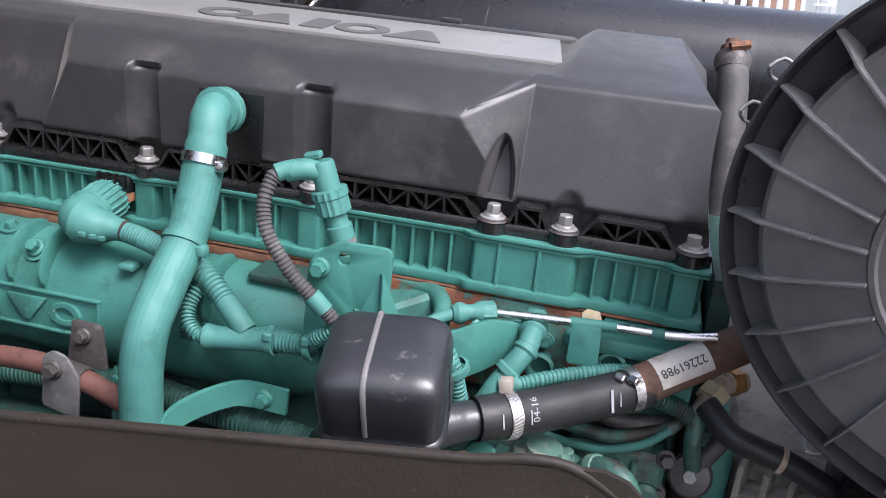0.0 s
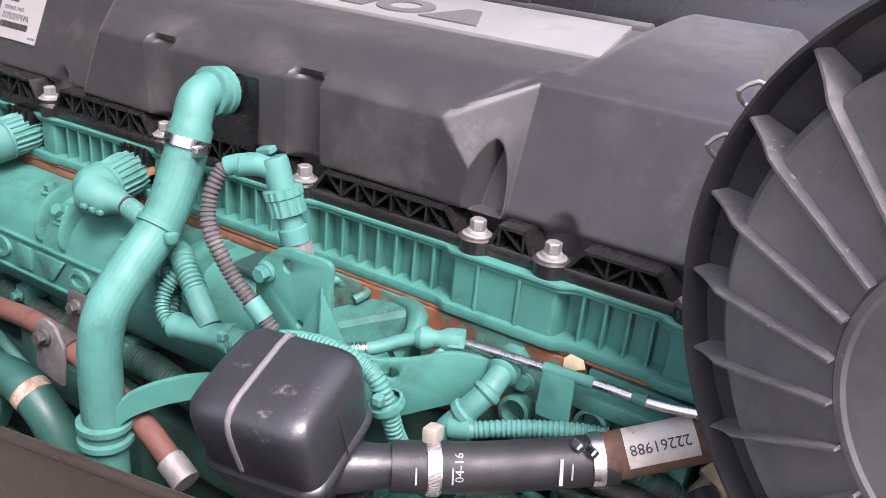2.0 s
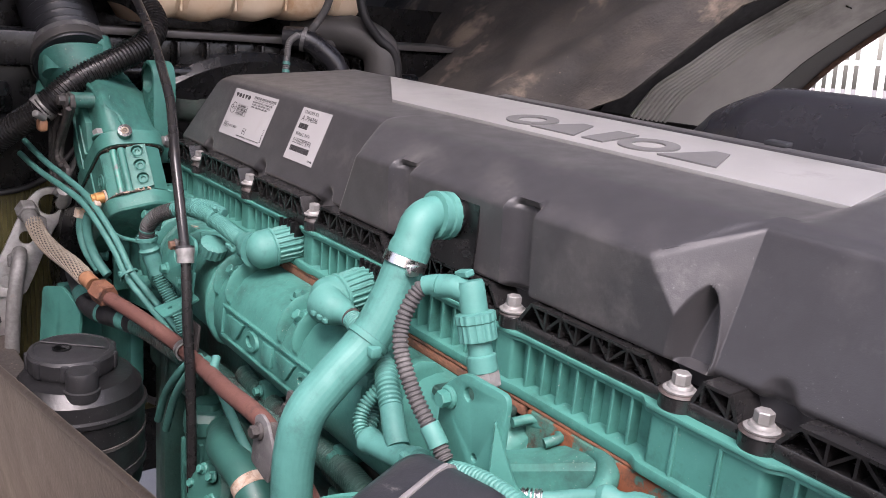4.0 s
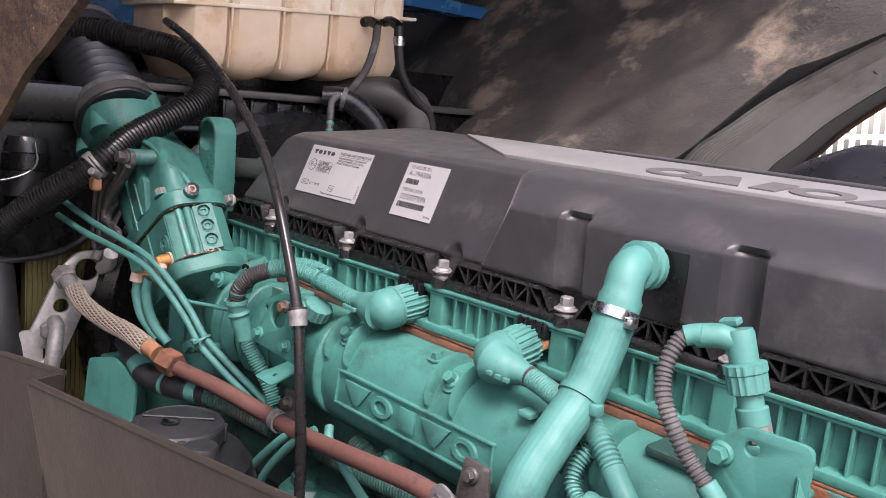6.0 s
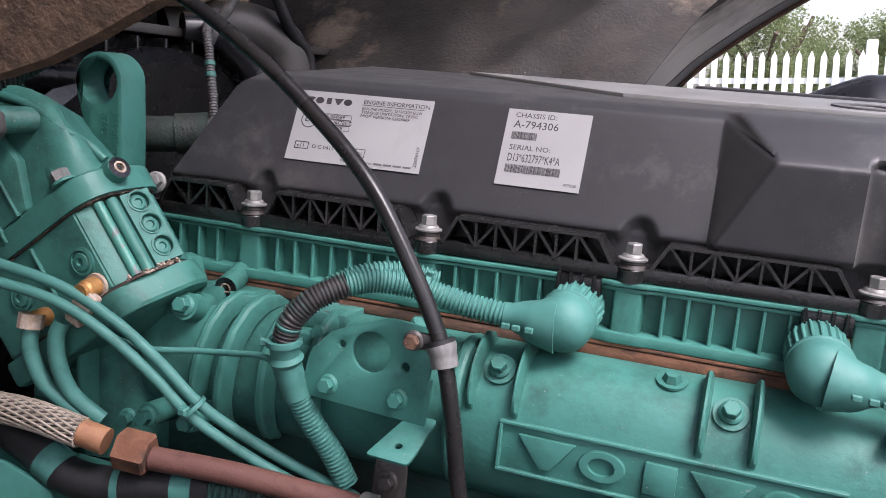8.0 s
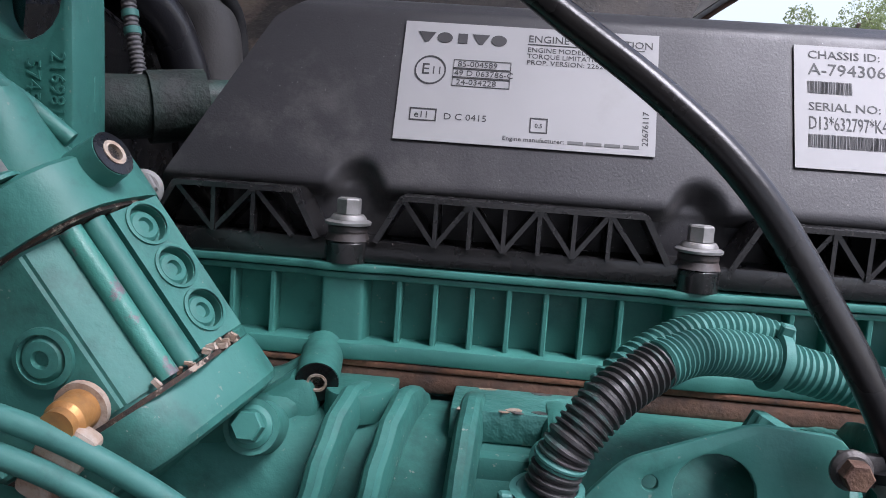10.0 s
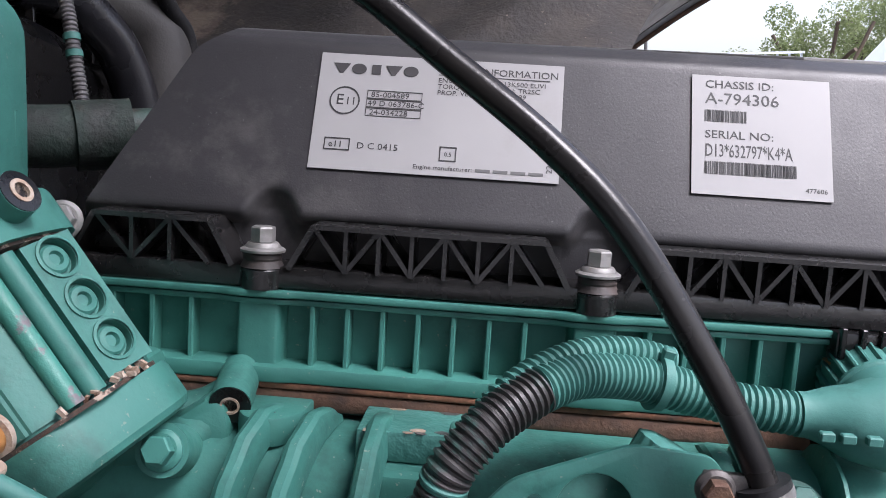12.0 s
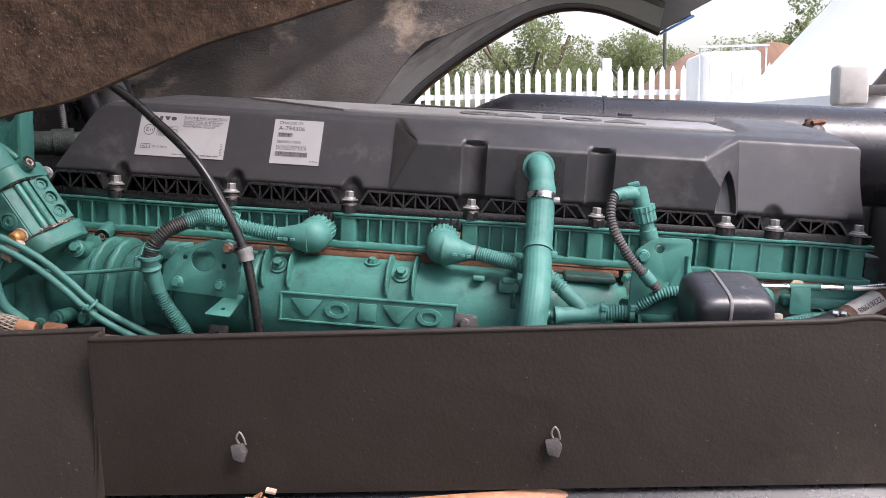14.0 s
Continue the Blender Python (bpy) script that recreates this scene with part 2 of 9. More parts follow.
BRASS = surface("tarnished_brass", (0.50, 0.25, 0.08), (0.36, 0.18, 0.07), (0.50, 0.42, 0.34), rough=0.45, metal=0.5, scale=90, stain=60, stain_cover=0.35, bump=0.3, grain=300)
CHALKY = surface("corroded_fitting", (0.30, 0.215, 0.155), (0.37, 0.31, 0.255), (0.15, 0.085, 0.052), rough=0.85, scale=120, stain=70, stain_cover=0.42, bump=0.6, grain=300)
BRAID = surface("braided_steel", (0.42, 0.365, 0.30), (0.31, 0.26, 0.205), (0.20, 0.12, 0.072), rough=0.42, metal=0.35, scale=200, stain=20, stain_cover=0.24, bump=0.5, grain=700)
PANEL = surface("brown_grey_panel", (0.0165, 0.0122, 0.0092), (0.0145, 0.0110, 0.0083), (0.034, 0.026, 0.0195), rough=0.6, spec=0.3, scale=16, stain=5, stain_cover=0.34, bump=0.3, grain=220, specks=((0.16, 0.13, 0.10), 330.0, 0.72), dirt=((0.0095, 0.0072, 0.0056), 7.0, 0.46, 0.76), lumps=(14.0, 0.0030), dust=(0.09, (0.80, 0.66, 0.52)))
LINER = surface("worn_felt_liner", (0.040, 0.034, 0.029), (0.023, 0.020, 0.018), (0.175, 0.138, 0.105), rough=0.8, scale=14, stain=4.2, stain_cover=0.42, bump=0.9, grain=160, soft=0.07, specks=((0.20, 0.165, 0.13), 260.0, 0.70), dirt=((0.013, 0.012, 0.011), 6.0, 0.47, 0.68), lumps=(12.0, 0.006))
LINER_BROWN = surface("dirty_brown_liner", (0.094, 0.061, 0.040), (0.052, 0.035, 0.025), (0.126, 0.088, 0.061), rough=0.95, scale=70, stain=9, stain_cover=0.36, bump=0.9, grain=240, spec=0.15, specks=((0.24, 0.18, 0.13), 420.0, 0.655), dirt=((0.026, 0.019, 0.014), 40.0, 0.50, 0.74), lumps=(16.0, 0.006))
FENDER = surface("dusty_grey_plastic", (0.38, 0.365, 0.34), (0.32, 0.305, 0.285), (0.17, 0.160, 0.148), rough=0.6, scale=10, stain=4, stain_cover=0.40, bump=0.2, grain=200)
WORN_PLATE = surface("worn_grey_steel", (0.125, 0.123, 0.122), (0.090, 0.088, 0.088), (0.19, 0.187, 0.18), rough=0.6, metal=0.2, scale=90, stain=45, stain_cover=0.38, bump=0.4, grain=300)
FENDER_DARK = surface("dark_inner_fender", (0.055, 0.052, 0.050), (0.042, 0.040, 0.038), (0.095, 0.088, 0.080), rough=0.55, scale=12, stain=6, stain_cover=0.34, bump=0.2, grain=220)
BLUE = surface("blue_body_paint", (0.020, 0.105, 0.250), (0.018, 0.090, 0.220), rough=0.25, scale=10, bump=0.0, coat=0.6)
TANK = surface("yellowed_translucent_plastic", (0.66, 0.55, 0.40), (0.72, 0.64, 0.52), (0.52, 0.36, 0.20), rough=0.4, scale=9, stain=7, stain_cover=0.42, bump=0.1, grain=200)
TANK_STAINED = surface("brown_stained_plastic", (0.60, 0.455, 0.31), (0.66, 0.53, 0.39), (0.46, 0.28, 0.15), rough=0.4, scale=12, stain=9, stain_cover=0.34, bump=0.1, grain=200)
PLATE = surface("silver_nameplate", (0.235, 0.235, 0.23), (0.21, 0.21, 0.205), (0.16, 0.157, 0.152), rough=0.45, metal=0.35, scale=20, stain=14, stain_cover=0.34, bump=0.05, grain=500)
PAPER = surface("white_label", (0.262, 0.260, 0.262), (0.245, 0.243, 0.245), (0.23, 0.227, 0.222), rough=0.5, scale=12, stain=16, stain_cover=0.30, bump=0.0)
INK = surface("black_ink", (0.025, 0.024, 0.026), rough=0.6, bump=0.0)
GREY_INK = surface("grey_print", (0.085, 0.085, 0.085), rough=0.6, bump=0.0)
WHITE_INK = surface("white_print", (0.30, 0.32, 0.34), rough=0.6, bump=0.0)
RADIATOR = surface("olive_radiator_core", (0.115, 0.100, 0.032), (0.085, 0.075, 0.026), (0.060, 0.052, 0.026), rough=0.6, metal=0.2, scale=30, stain=8, stain_cover=0.4, bump=0.4, grain=240)
GROUND = surface("grey_yard_paving", (0.17, 0.165, 0.158), (0.145, 0.14, 0.134), (0.20, 0.195, 0.187), rough=0.9, scale=3, stain=0.4, stain_cover=0.4, bump=0.3, grain=40)
WHITE_PAINT = surface("white_paint", (0.80, 0.80, 0.79), (0.76, 0.76, 0.75), rough=0.45, scale=6, bump=0.0)
PALE_STEEL = surface("pale_galvanised_steel", (0.55, 0.58, 0.62), (0.48, 0.51, 0.55), rough=0.5, scale=20, bump=0.0)
LAWN = surface("mown_lawn", (0.085, 0.120, 0.040), (0.070, 0.100, 0.034), (0.110, 0.130, 0.055), rough=0.9, scale=6, stain=0.8, stain_cover=0.4, bump=0.5, grain=30)
EARTH = surface("reddish_earth", (0.20, 0.115, 0.075), (0.15, 0.09, 0.06), (0.10, 0.12, 0.05), rough=0.95, scale=0.8, stain=0.3, stain_cover=0.35, bump=0.4, grain=3)
LEAF = surface("foliage", (0.150, 0.175, 0.085), (0.125, 0.150, 0.070), rough=0.7, scale=1.2, bump=0.0)
leaf_nodes = LEAF.node_tree
leaf_out = leaf_nodes.nodes["Material Output"]
leaf_bsdf = leaf_nodes.nodes["Principled BSDF"]
leaf_thin = leaf_nodes.nodes.new("ShaderNodeBsdfTranslucent")
leaf_thin.inputs["Color"].default_value = (0.24, 0.30, 0.12, 1)
leaf_mix = leaf_nodes.nodes.new("ShaderNodeMixShader")
leaf_mix.inputs[0].default_value = 0.45
leaf_nodes.links.new(leaf_bsdf.outputs[0], leaf_mix.inputs[1])
leaf_nodes.links.new(leaf_thin.outputs[0], leaf_mix.inputs[2])
leaf_nodes.links.new(leaf_mix.outputs[0], leaf_out.inputs["Surface"])
BARK = surface("bark", (0.10, 0.075, 0.055), rough=0.9, scale=8, bump=0.3, grain=30)
GLASS = bpy.data.materials.new("tinted_glass")
GLASS.use_nodes = True
GLASS.node_tree.nodes["Principled BSDF"].inputs["Base Color"].default_value = (0.10, 0.16, 0.16, 1)
GLASS.node_tree.nodes["Principled BSDF"].inputs["Roughness"].default_value = 0.05

# ---- building helpers ----
BASE = {}


def thing(name, base, label, category, group="", kind=""):
    """An empty at the base of a thing of the truck, in the engine's own axes."""
    ob = new(name)
    ob.empty_display_size = 0.02
    ob.matrix_basis = LEVEL @ Matrix.Translation(base)
    BASE[ob.name] = Vector(base)
    return tagged(ob, label, category, group, kind)


def mesh_of(name, bm, material, shift, sharp=27):
    me = bpy.data.meshes.new(name)
    bmesh.ops.recalc_face_normals(bm, faces=bm.faces)
    for v in bm.verts:
        v.co -= shift
    plate = bm.faces.layers.int.get("plate")
    for f in bm.faces:
        f.smooth = not (plate and f[plate])
    bm.to_mesh(me)
    bm.free()
    me.set_sharp_from_angle(angle=radians(sharp))
    me.materials.append(material)
    return me


def part(name, bm, material, parent, label="", sharp=27):
    ob = new(name, mesh_of(name, bm, material, BASE[parent.name], sharp))
    ob.parent = parent
    BASE[ob.name] = BASE[parent.name]
    return tagged(ob, label)


def outside(name, bm, material, label, category, kind="", group=""):
    """A thing of one mesh in level world axes."""
    ob = new(name, mesh_of(name, bm, material, Vector((0, 0, 0))))
    BASE[ob.name] = Vector((0, 0, 0))
    return tagged(ob, label, category, group, kind)


def box(x0, x1, y0, y1, z0, z1, bevel=0.0, segments=2, bm=None):
    bm = bm or bmesh.new()
    made = bmesh.ops.create_cube(bm, size=1.0)["verts"]
    for v in made:
        v.co = Vector(((x0 + x1) / 2 + v.co.x * (x1 - x0), (y0 + y1) / 2 + v.co.y * (y1 - y0), (z0 + z1) / 2 + v.co.z * (z1 - z0)))
    if bevel:
        edges = {e for v in made for e in v.link_edges}
        bmesh.ops.bevel(bm, geom=list(edges), offset=bevel, segments=segments, affect="EDGES", profile=0.5)
    return bm


def basis(axis, hint=(0, 0, 1)):
    """Rotation whose z lies along axis."""
    z = Vector(axis).normalized()
    h = Vector(hint)
    if abs(z.dot(h.normalized())) > 0.97:
        h = Vector((1, 0, 0))
    x = h.cross(z).normalized()
    y = z.cross(x)
    return Matrix((x, y, z)).transposed().to_4x4()


def placed(bm, m):
    bmesh.ops.transform(bm, matrix=m, verts=bm.verts)
    return bm


def lathe(profile, origin, axis, segments=28, bm=None, squash=None, caps=True):
    """Turns (radius, height) pairs about an axis."""
    bm = bm or bmesh.new()
    m = Matrix.Translation(origin) @ basis(axis)
    rings = []
    for r, h in profile:
        if r < 1e-6:
            rings.append([bm.verts.new(m @ Vector((0, 0, h)))])
        else:
            ring = []
            for i in range(segments):
                a = 2 * math.pi * i / segments
                k = squash(a) if squash else 1.0
                ring.append(bm.verts.new(m @ Vector((r * k * math.cos(a), r * k * math.sin(a), h))))
            rings.append(ring)
    for a, b in zip(rings, rings[1:]):
        for i in range(segments):
            j = (i + 1) % segments
            if len(a) == 1 and len(b) == 1:
                continue
            if len(a) == 1:
                bm.faces.new((a[0], b[i], b[j]))
            elif len(b) == 1:
                bm.faces.new((a[i], a[j], b[0]))
            else:
                bm.faces.new((a[i], a[j], b[j], b[i]))
    for ring in (rings[0], rings[-1]):
        if caps and len(ring) > 1:
            bm.faces.new(ring)
    return bm


def smooth_path(points, step=0.004):
    """A Catmull-Rom curve through the points, in even steps."""
    p = [Vector(q) for q in points]
    p = [2 * p[0] - p[1], *p, 2 * p[-1] - p[-2]]
    out = []
    for i in range(1, len(p) - 2):
        a, b, c, d = p[i - 1:i + 3]
        n = max(2, int((c - b).length / step))
        for k in range(n):
            t = k / n
            out.append(0.5 * (2 * b + (c - a) * t + (2 * a - 5 * b + 4 * c - d) * t * t + (3 * b - a - 3 * c + d) * t ** 3))
    out.append(p[-2])
    return out


def tube(points, radius, segments=18, step=0.004, ends=True, bm=None, wave=0.0, pitch=0.005, stretch=None, flutes=0, depth=0.02):
    """A hose along a curve; wave and pitch make it corrugated; stretch(s) scales the radius along it (s from 0 to 1)."""
    bm = bm or bmesh.new()
    segments = max(segments, 16)
    if wave:
        step = pitch / 4
    path = smooth_path(points, step)
    total = sum((b - a).length for a, b in zip(path, path[1:]))
    tangent = (path[1] - path[0]).normalized()
    side = basis(tangent).col[0].to_3d()
    rings, run = [], 0.0
    for i, p in enumerate(path):
        if i:
            run += (p - path[i - 1]).length
        nxt = path[min(i + 1, len(path) - 1)] - path[max(i - 1, 0)]
        if nxt.length > 1e-9:
            t2 = nxt.normalized()
            side = (tangent.rotation_difference(t2) @ side)
            side = (side - side.dot(t2) * t2).normalized()
            tangent = t2
        up = tangent.cross(side)
        r = radius
        if stretch:
            r *= stretch(run / total)
        if wave:
            r += wave * (1 if (i % 4) in (1, 2) else -1) * 0.5
        rings.append([bm.verts.new(p + r * (1 + (depth * math.cos(flutes * a) if flutes else 0)) * (math.cos(a) * side + math.sin(a) * up)) for a in (2 * math.pi * k / segments for k in range(segments))])
    for a, b in zip(rings, rings[1:]):
        for i in range(segments):
            j = (i + 1) % segments
            bm.faces.new((a[i], a[j], b[j], b[i]))
    if ends:
        bm.faces.new(rings[0])
        bm.faces.new(rings[-1])
    return bm


def prism(outline, depth, m, bevel=0.0, holes=()):
    """A plate: an outline in local x, y, extruded by depth along local z, set by m. Holes: (x, y, r)."""
    bm = bmesh.new()
    if holes:
        ring_edges = []
        loops = [outline] + [[(x + r * math.cos(2 * math.pi * k / 20), y + r * math.sin(2 * math.pi * k / 20)) for k in range(20)] for x, y, r in holes]
        for loop in loops:
            vs = [bm.verts.new((x, y, 0)) for x, y in loop]
            ring_edges += [bm.edges.new((vs[i], vs[(i + 1) % len(vs)])) for i in range(len(vs))]
        bmesh.ops.triangle_fill(bm, use_beauty=True, use_dissolve=True, edges=ring_edges)
    else:
        bm.faces.new([bm.verts.new((x, y, 0)) for x, y in outline])
    geom = bmesh.ops.extrude_face_region(bm, geom=list(bm.faces))["geom"]
    for v in geom:
        if isinstance(v, bmesh.types.BMVert):
            v.co.z += depth
    bmesh.ops.recalc_face_normals(bm, faces=bm.faces)
    if bevel:
        sharp = [e for e in bm.edges if len(e.link_faces) == 2 and e.calc_face_angle(0) > 0.9]
        bmesh.ops.bevel(bm, geom=sharp, offset=bevel, segments=2, affect="EDGES", profile=0.5)
    plate = bm.faces.layers.int.new("plate")
    for f in bm.faces:
        f[plate] = 1
    return placed(bm, m)


def sheet(points_of, nu, nv, thick, direction):
    """A sheet of some thickness: points_of(u, v) gives its face, direction its depth."""
    bm = bmesh.new()
    d = Vector(direction) * thick
    front = [[bm.verts.new(points_of(i / nu, j / nv)) for j in range(nv + 1)] for i in range(nu + 1)]
    back = [[bm.verts.new(v.co + d) for v in row] for row in front]
    for i in range(nu):
        for j in range(nv):
            bm.faces.new((front[i][j], front[i + 1][j], front[i + 1][j + 1], front[i][j + 1]))
            bm.faces.new((back[i][j], back[i][j + 1], back[i + 1][j + 1], back[i + 1][j]))
    for i in range(nu):
        bm.faces.new((front[i][0], back[i][0], back[i + 1][0], front[i + 1][0]))
        bm.faces.new((front[i][nv], front[i + 1][nv], back[i + 1][nv], back[i][nv]))
    for j in range(nv):
        bm.faces.new((front[0][j], front[0][j + 1], back[0][j + 1], back[0][j]))
        bm.faces.new((front[nu][j], back[nu][j], back[nu][j + 1], front[nu][j + 1]))
    return bm


def rounded(points, r, n=4):
    """An outline with its corners rounded."""
    out = []
    k = len(points)
    for i in range(k):
        a, b, c = (Vector((*points[j % k], 0)) for j in (i - 1, i, i + 1))
        u, v = (a - b), (c - b)
        q = min(r, u.length * 0.45, v.length * 0.45)
        p0, p2 = b + u.normalized() * q, b + v.normalized() * q
        for s in range(n + 1):
            t = s / n
            p = (1 - t) ** 2 * p0 + 2 * t * (1 - t) * b + t * t * p2
            out.append((p.x, p.y))
    return out


def facing(origin, out, up=(0, 0, 1)):
    """A pose whose local z points along out and local y near up."""
    z = Vector(out).normalized()
    u = Vector(up)
    x = u.cross(z).normalized()
    y = z.cross(x)
    m = Matrix((x, y, z)).transposed().to_4x4()
    return Matrix.Translation(origin) @ m


def hexagon(r, h0, h1, origin, axis, bm=None, chamfer=0.12):
    return lathe([(r * 0.8, h0), (r, h0 + 0.0005), (r, h1 - r * chamfer), (r * (1 - chamfer), h1), (0, h1)], origin, axis, 6, bm)


def bolt_parts(parent, origin, axis, r=0.0065, head=None, washer=None, wide=1.36, name="bolt"):
    """A flanged hexagon bolt, as a part of its thing."""
    b = part(name, hexagon(r, 0.002, 0.002 + r * 1.25, origin, axis), head or GREEN, parent, sharp=20)
    part("washer", lathe([(r * wide, 0), (r * wide, 0.0015), (r * wide * 0.8, 0.003), (0, 0.003)], origin, axis, 24), washer or head or GREEN, b)
    return b


def ring_band(parent, name, centre, axis, r, width, material, thick=0.0015, label=""):
    prof = [(r, -width / 2), (r + thick, -width / 2 + 0.0004), (r + thick, width / 2 - 0.0004), (r, width / 2)]
    return part(name, lathe(prof, centre, axis, 28, caps=False), material, parent, label)


def text_mesh(string, height, m, stretch=1.0, deep=0.00012):
    """Flat letters in the built-in font, as a bmesh; height is the capital height."""
    cu = bpy.data.curves.new("letters", "FONT")
    cu.body = string
    cu.size = height / 0.69
    cu.extrude = deep
    cu.resolution_u = 2
    ob = bpy.data.objects.new("letters", cu)
    me = ob.to_mesh()
    bm = bmesh.new()
    bm.from_mesh(me)
    ob.to_mesh_clear()
    bpy.data.objects.remove(ob)
    bpy.data.curves.remove(cu)
    placed(bm, m @ Matrix.Diagonal((stretch, 1, 1, 1)))
    return bm

# ---- the engine: rocker cover ----
BOLT_X = [0.0, 0.165, 0.33, 0.495, 0.66, 0.825, 0.886, 0.990]
BOLT_Z = 1.2925


def lerp(a, b, t):
    return a + (b - a) * t


LEFT = [(0.024, 1.281), (0.022, 1.303), (0.013, 1.3090), (0.052, 1.400), (0.064, 1.407), (0.120, 1.411), (0.243, 1.422), (0.258, 1.424), (0.268, 1.405), (0.300, 1.283)]
MID = [(0.024, 1.281), (0.022, 1.303), (-0.001, 1.3090), (-0.005, 1.376), (0.046, 1.407), (0.120, 1.411), (0.243, 1.422), (0.258, 1.424), (0.268, 1.405), (0.300, 1.283)]
RIGHT = [(0.024, 1.281), (0.022, 1.303), (0.011, 1.3090), (0.042, 1.403), (0.056, 1.409), (0.120, 1.421), (0.243, 1.433), (0.330, 1.438), (0.345, 1.420), (0.360, 1.283)]
COUNTS = [3, 3, 50, 9, 8, 12, 3, 5, 8]


def dense_profile(pts):
    """The section resampled, its corners rounded."""
    dense = []
    for (a, b), n in zip(zip(pts, pts[1:]), COUNTS):
        dense += [(lerp(a[0], b[0], k / n), lerp(a[1], b[1], k / n)) for k in range(n)]
    dense.append(pts[-1])
    d = np.array(dense)
    for _ in range(3):
        d[4:-1] = 0.25 * d[3:-2] + 0.5 * d[4:-1] + 0.25 * d[5:]
    return d


DENSE = [dense_profile(p) for p in (LEFT, MID, RIGHT)]
# how far up the face each point lies: 0 at its foot, 1 at its shoulder, back to 0 on the top
UP = np.interp(np.arange(len(DENSE[0])), [0, 6, 56, 65, 102], [0, 0, 1, 0.15, 0.15])
HOLLOWS = list(zip(BOLT_X, (0.0125, 0.0125, 0.0125, 0.0170, 0.0170, 0.0165, 0.0115, 0.0115), (1.3185, 1.3185, 1.3185, 1.3800, 1.3800, 1.362, 1.318, 1.318), (0.8, 0.8, 0.8, 0.16, 0.16, 0.75, 0.8, 0.8)))


def cover_section(x):
    """The cover's section at x: (y, z) from its front foot over the top to the back foot, with the hollows over the bolts."""
    to_mid = np.clip((x - 0.380) / (0.004 + 0.036 * UP), 0, 1)
    to_right = np.clip((x - (0.838 - 0.050 * UP)) / (0.841 - (0.838 - 0.050 * UP)), 0, 1)
    top = np.clip((x - 0.842) / 0.026, 0, 1)
    to_right[66:] = top * top * (3 - 2 * top)
    left, mid, right = DENSE
    d = left + (mid - left) * to_mid[:, None]
    d = d + (right - d) * to_right[:, None]
    for bx, w, high, soft in HOLLOWS:
        u = abs(x - bx)
        if u > w * 1.6:
            continue
        for i in range(3, 70):
            y, z = d[i]
            if 0.80 < bx < 0.84:
                rest = 1 - min(1, max(0, (z - 1.306) / (high - 1.306))) ** 1.4
                k = min(1, max(0, (w * math.sqrt(rest) - u) / 0.008))
                back = 0.021 + 0.27 * (z - 1.309)
                if i > 5 and back > y:
                    d[i][0] = lerp(y, back, k * k * (3 - 2 * k))
                continue
            arch = w * 1.5
            q = math.hypot(u / w, max(0.0, (z - (high - arch)) / arch))
            if soft < 0.4:
                k = math.sqrt(max(0.0, 1 - (u / w) ** 2)) * min(1, max(0, (high + 0.002 - z) / 0.005))
            else:
                k = min(1, max(0, (1 + soft * 0.5 - q) / soft))
                k = k * k * (3 - 2 * k)
            floor_y = min(0.020, y + 0.015) if soft < 0.4 else max(y, min(y + (0.011 if x < 0.85 else 0.006), 0.024)) if i < 7 else y + (0.011 if x < 0.85 else 0.006)
            if k > 0 and floor_y > y:
                d[i][0] = lerp(y, floor_y, k)
    return d


def rise(bm):
    """The joint between cover and housing climbs towards the rear."""
    for v in bm.verts:
        if v.co.z > 1.255:
            v.co.z += 0.006 * min(1, max(0, (v.co.x - 0.2) / 0.55)) * min(1, max(0, (1.2925 - v.co.z) / 0.006))
    return bm


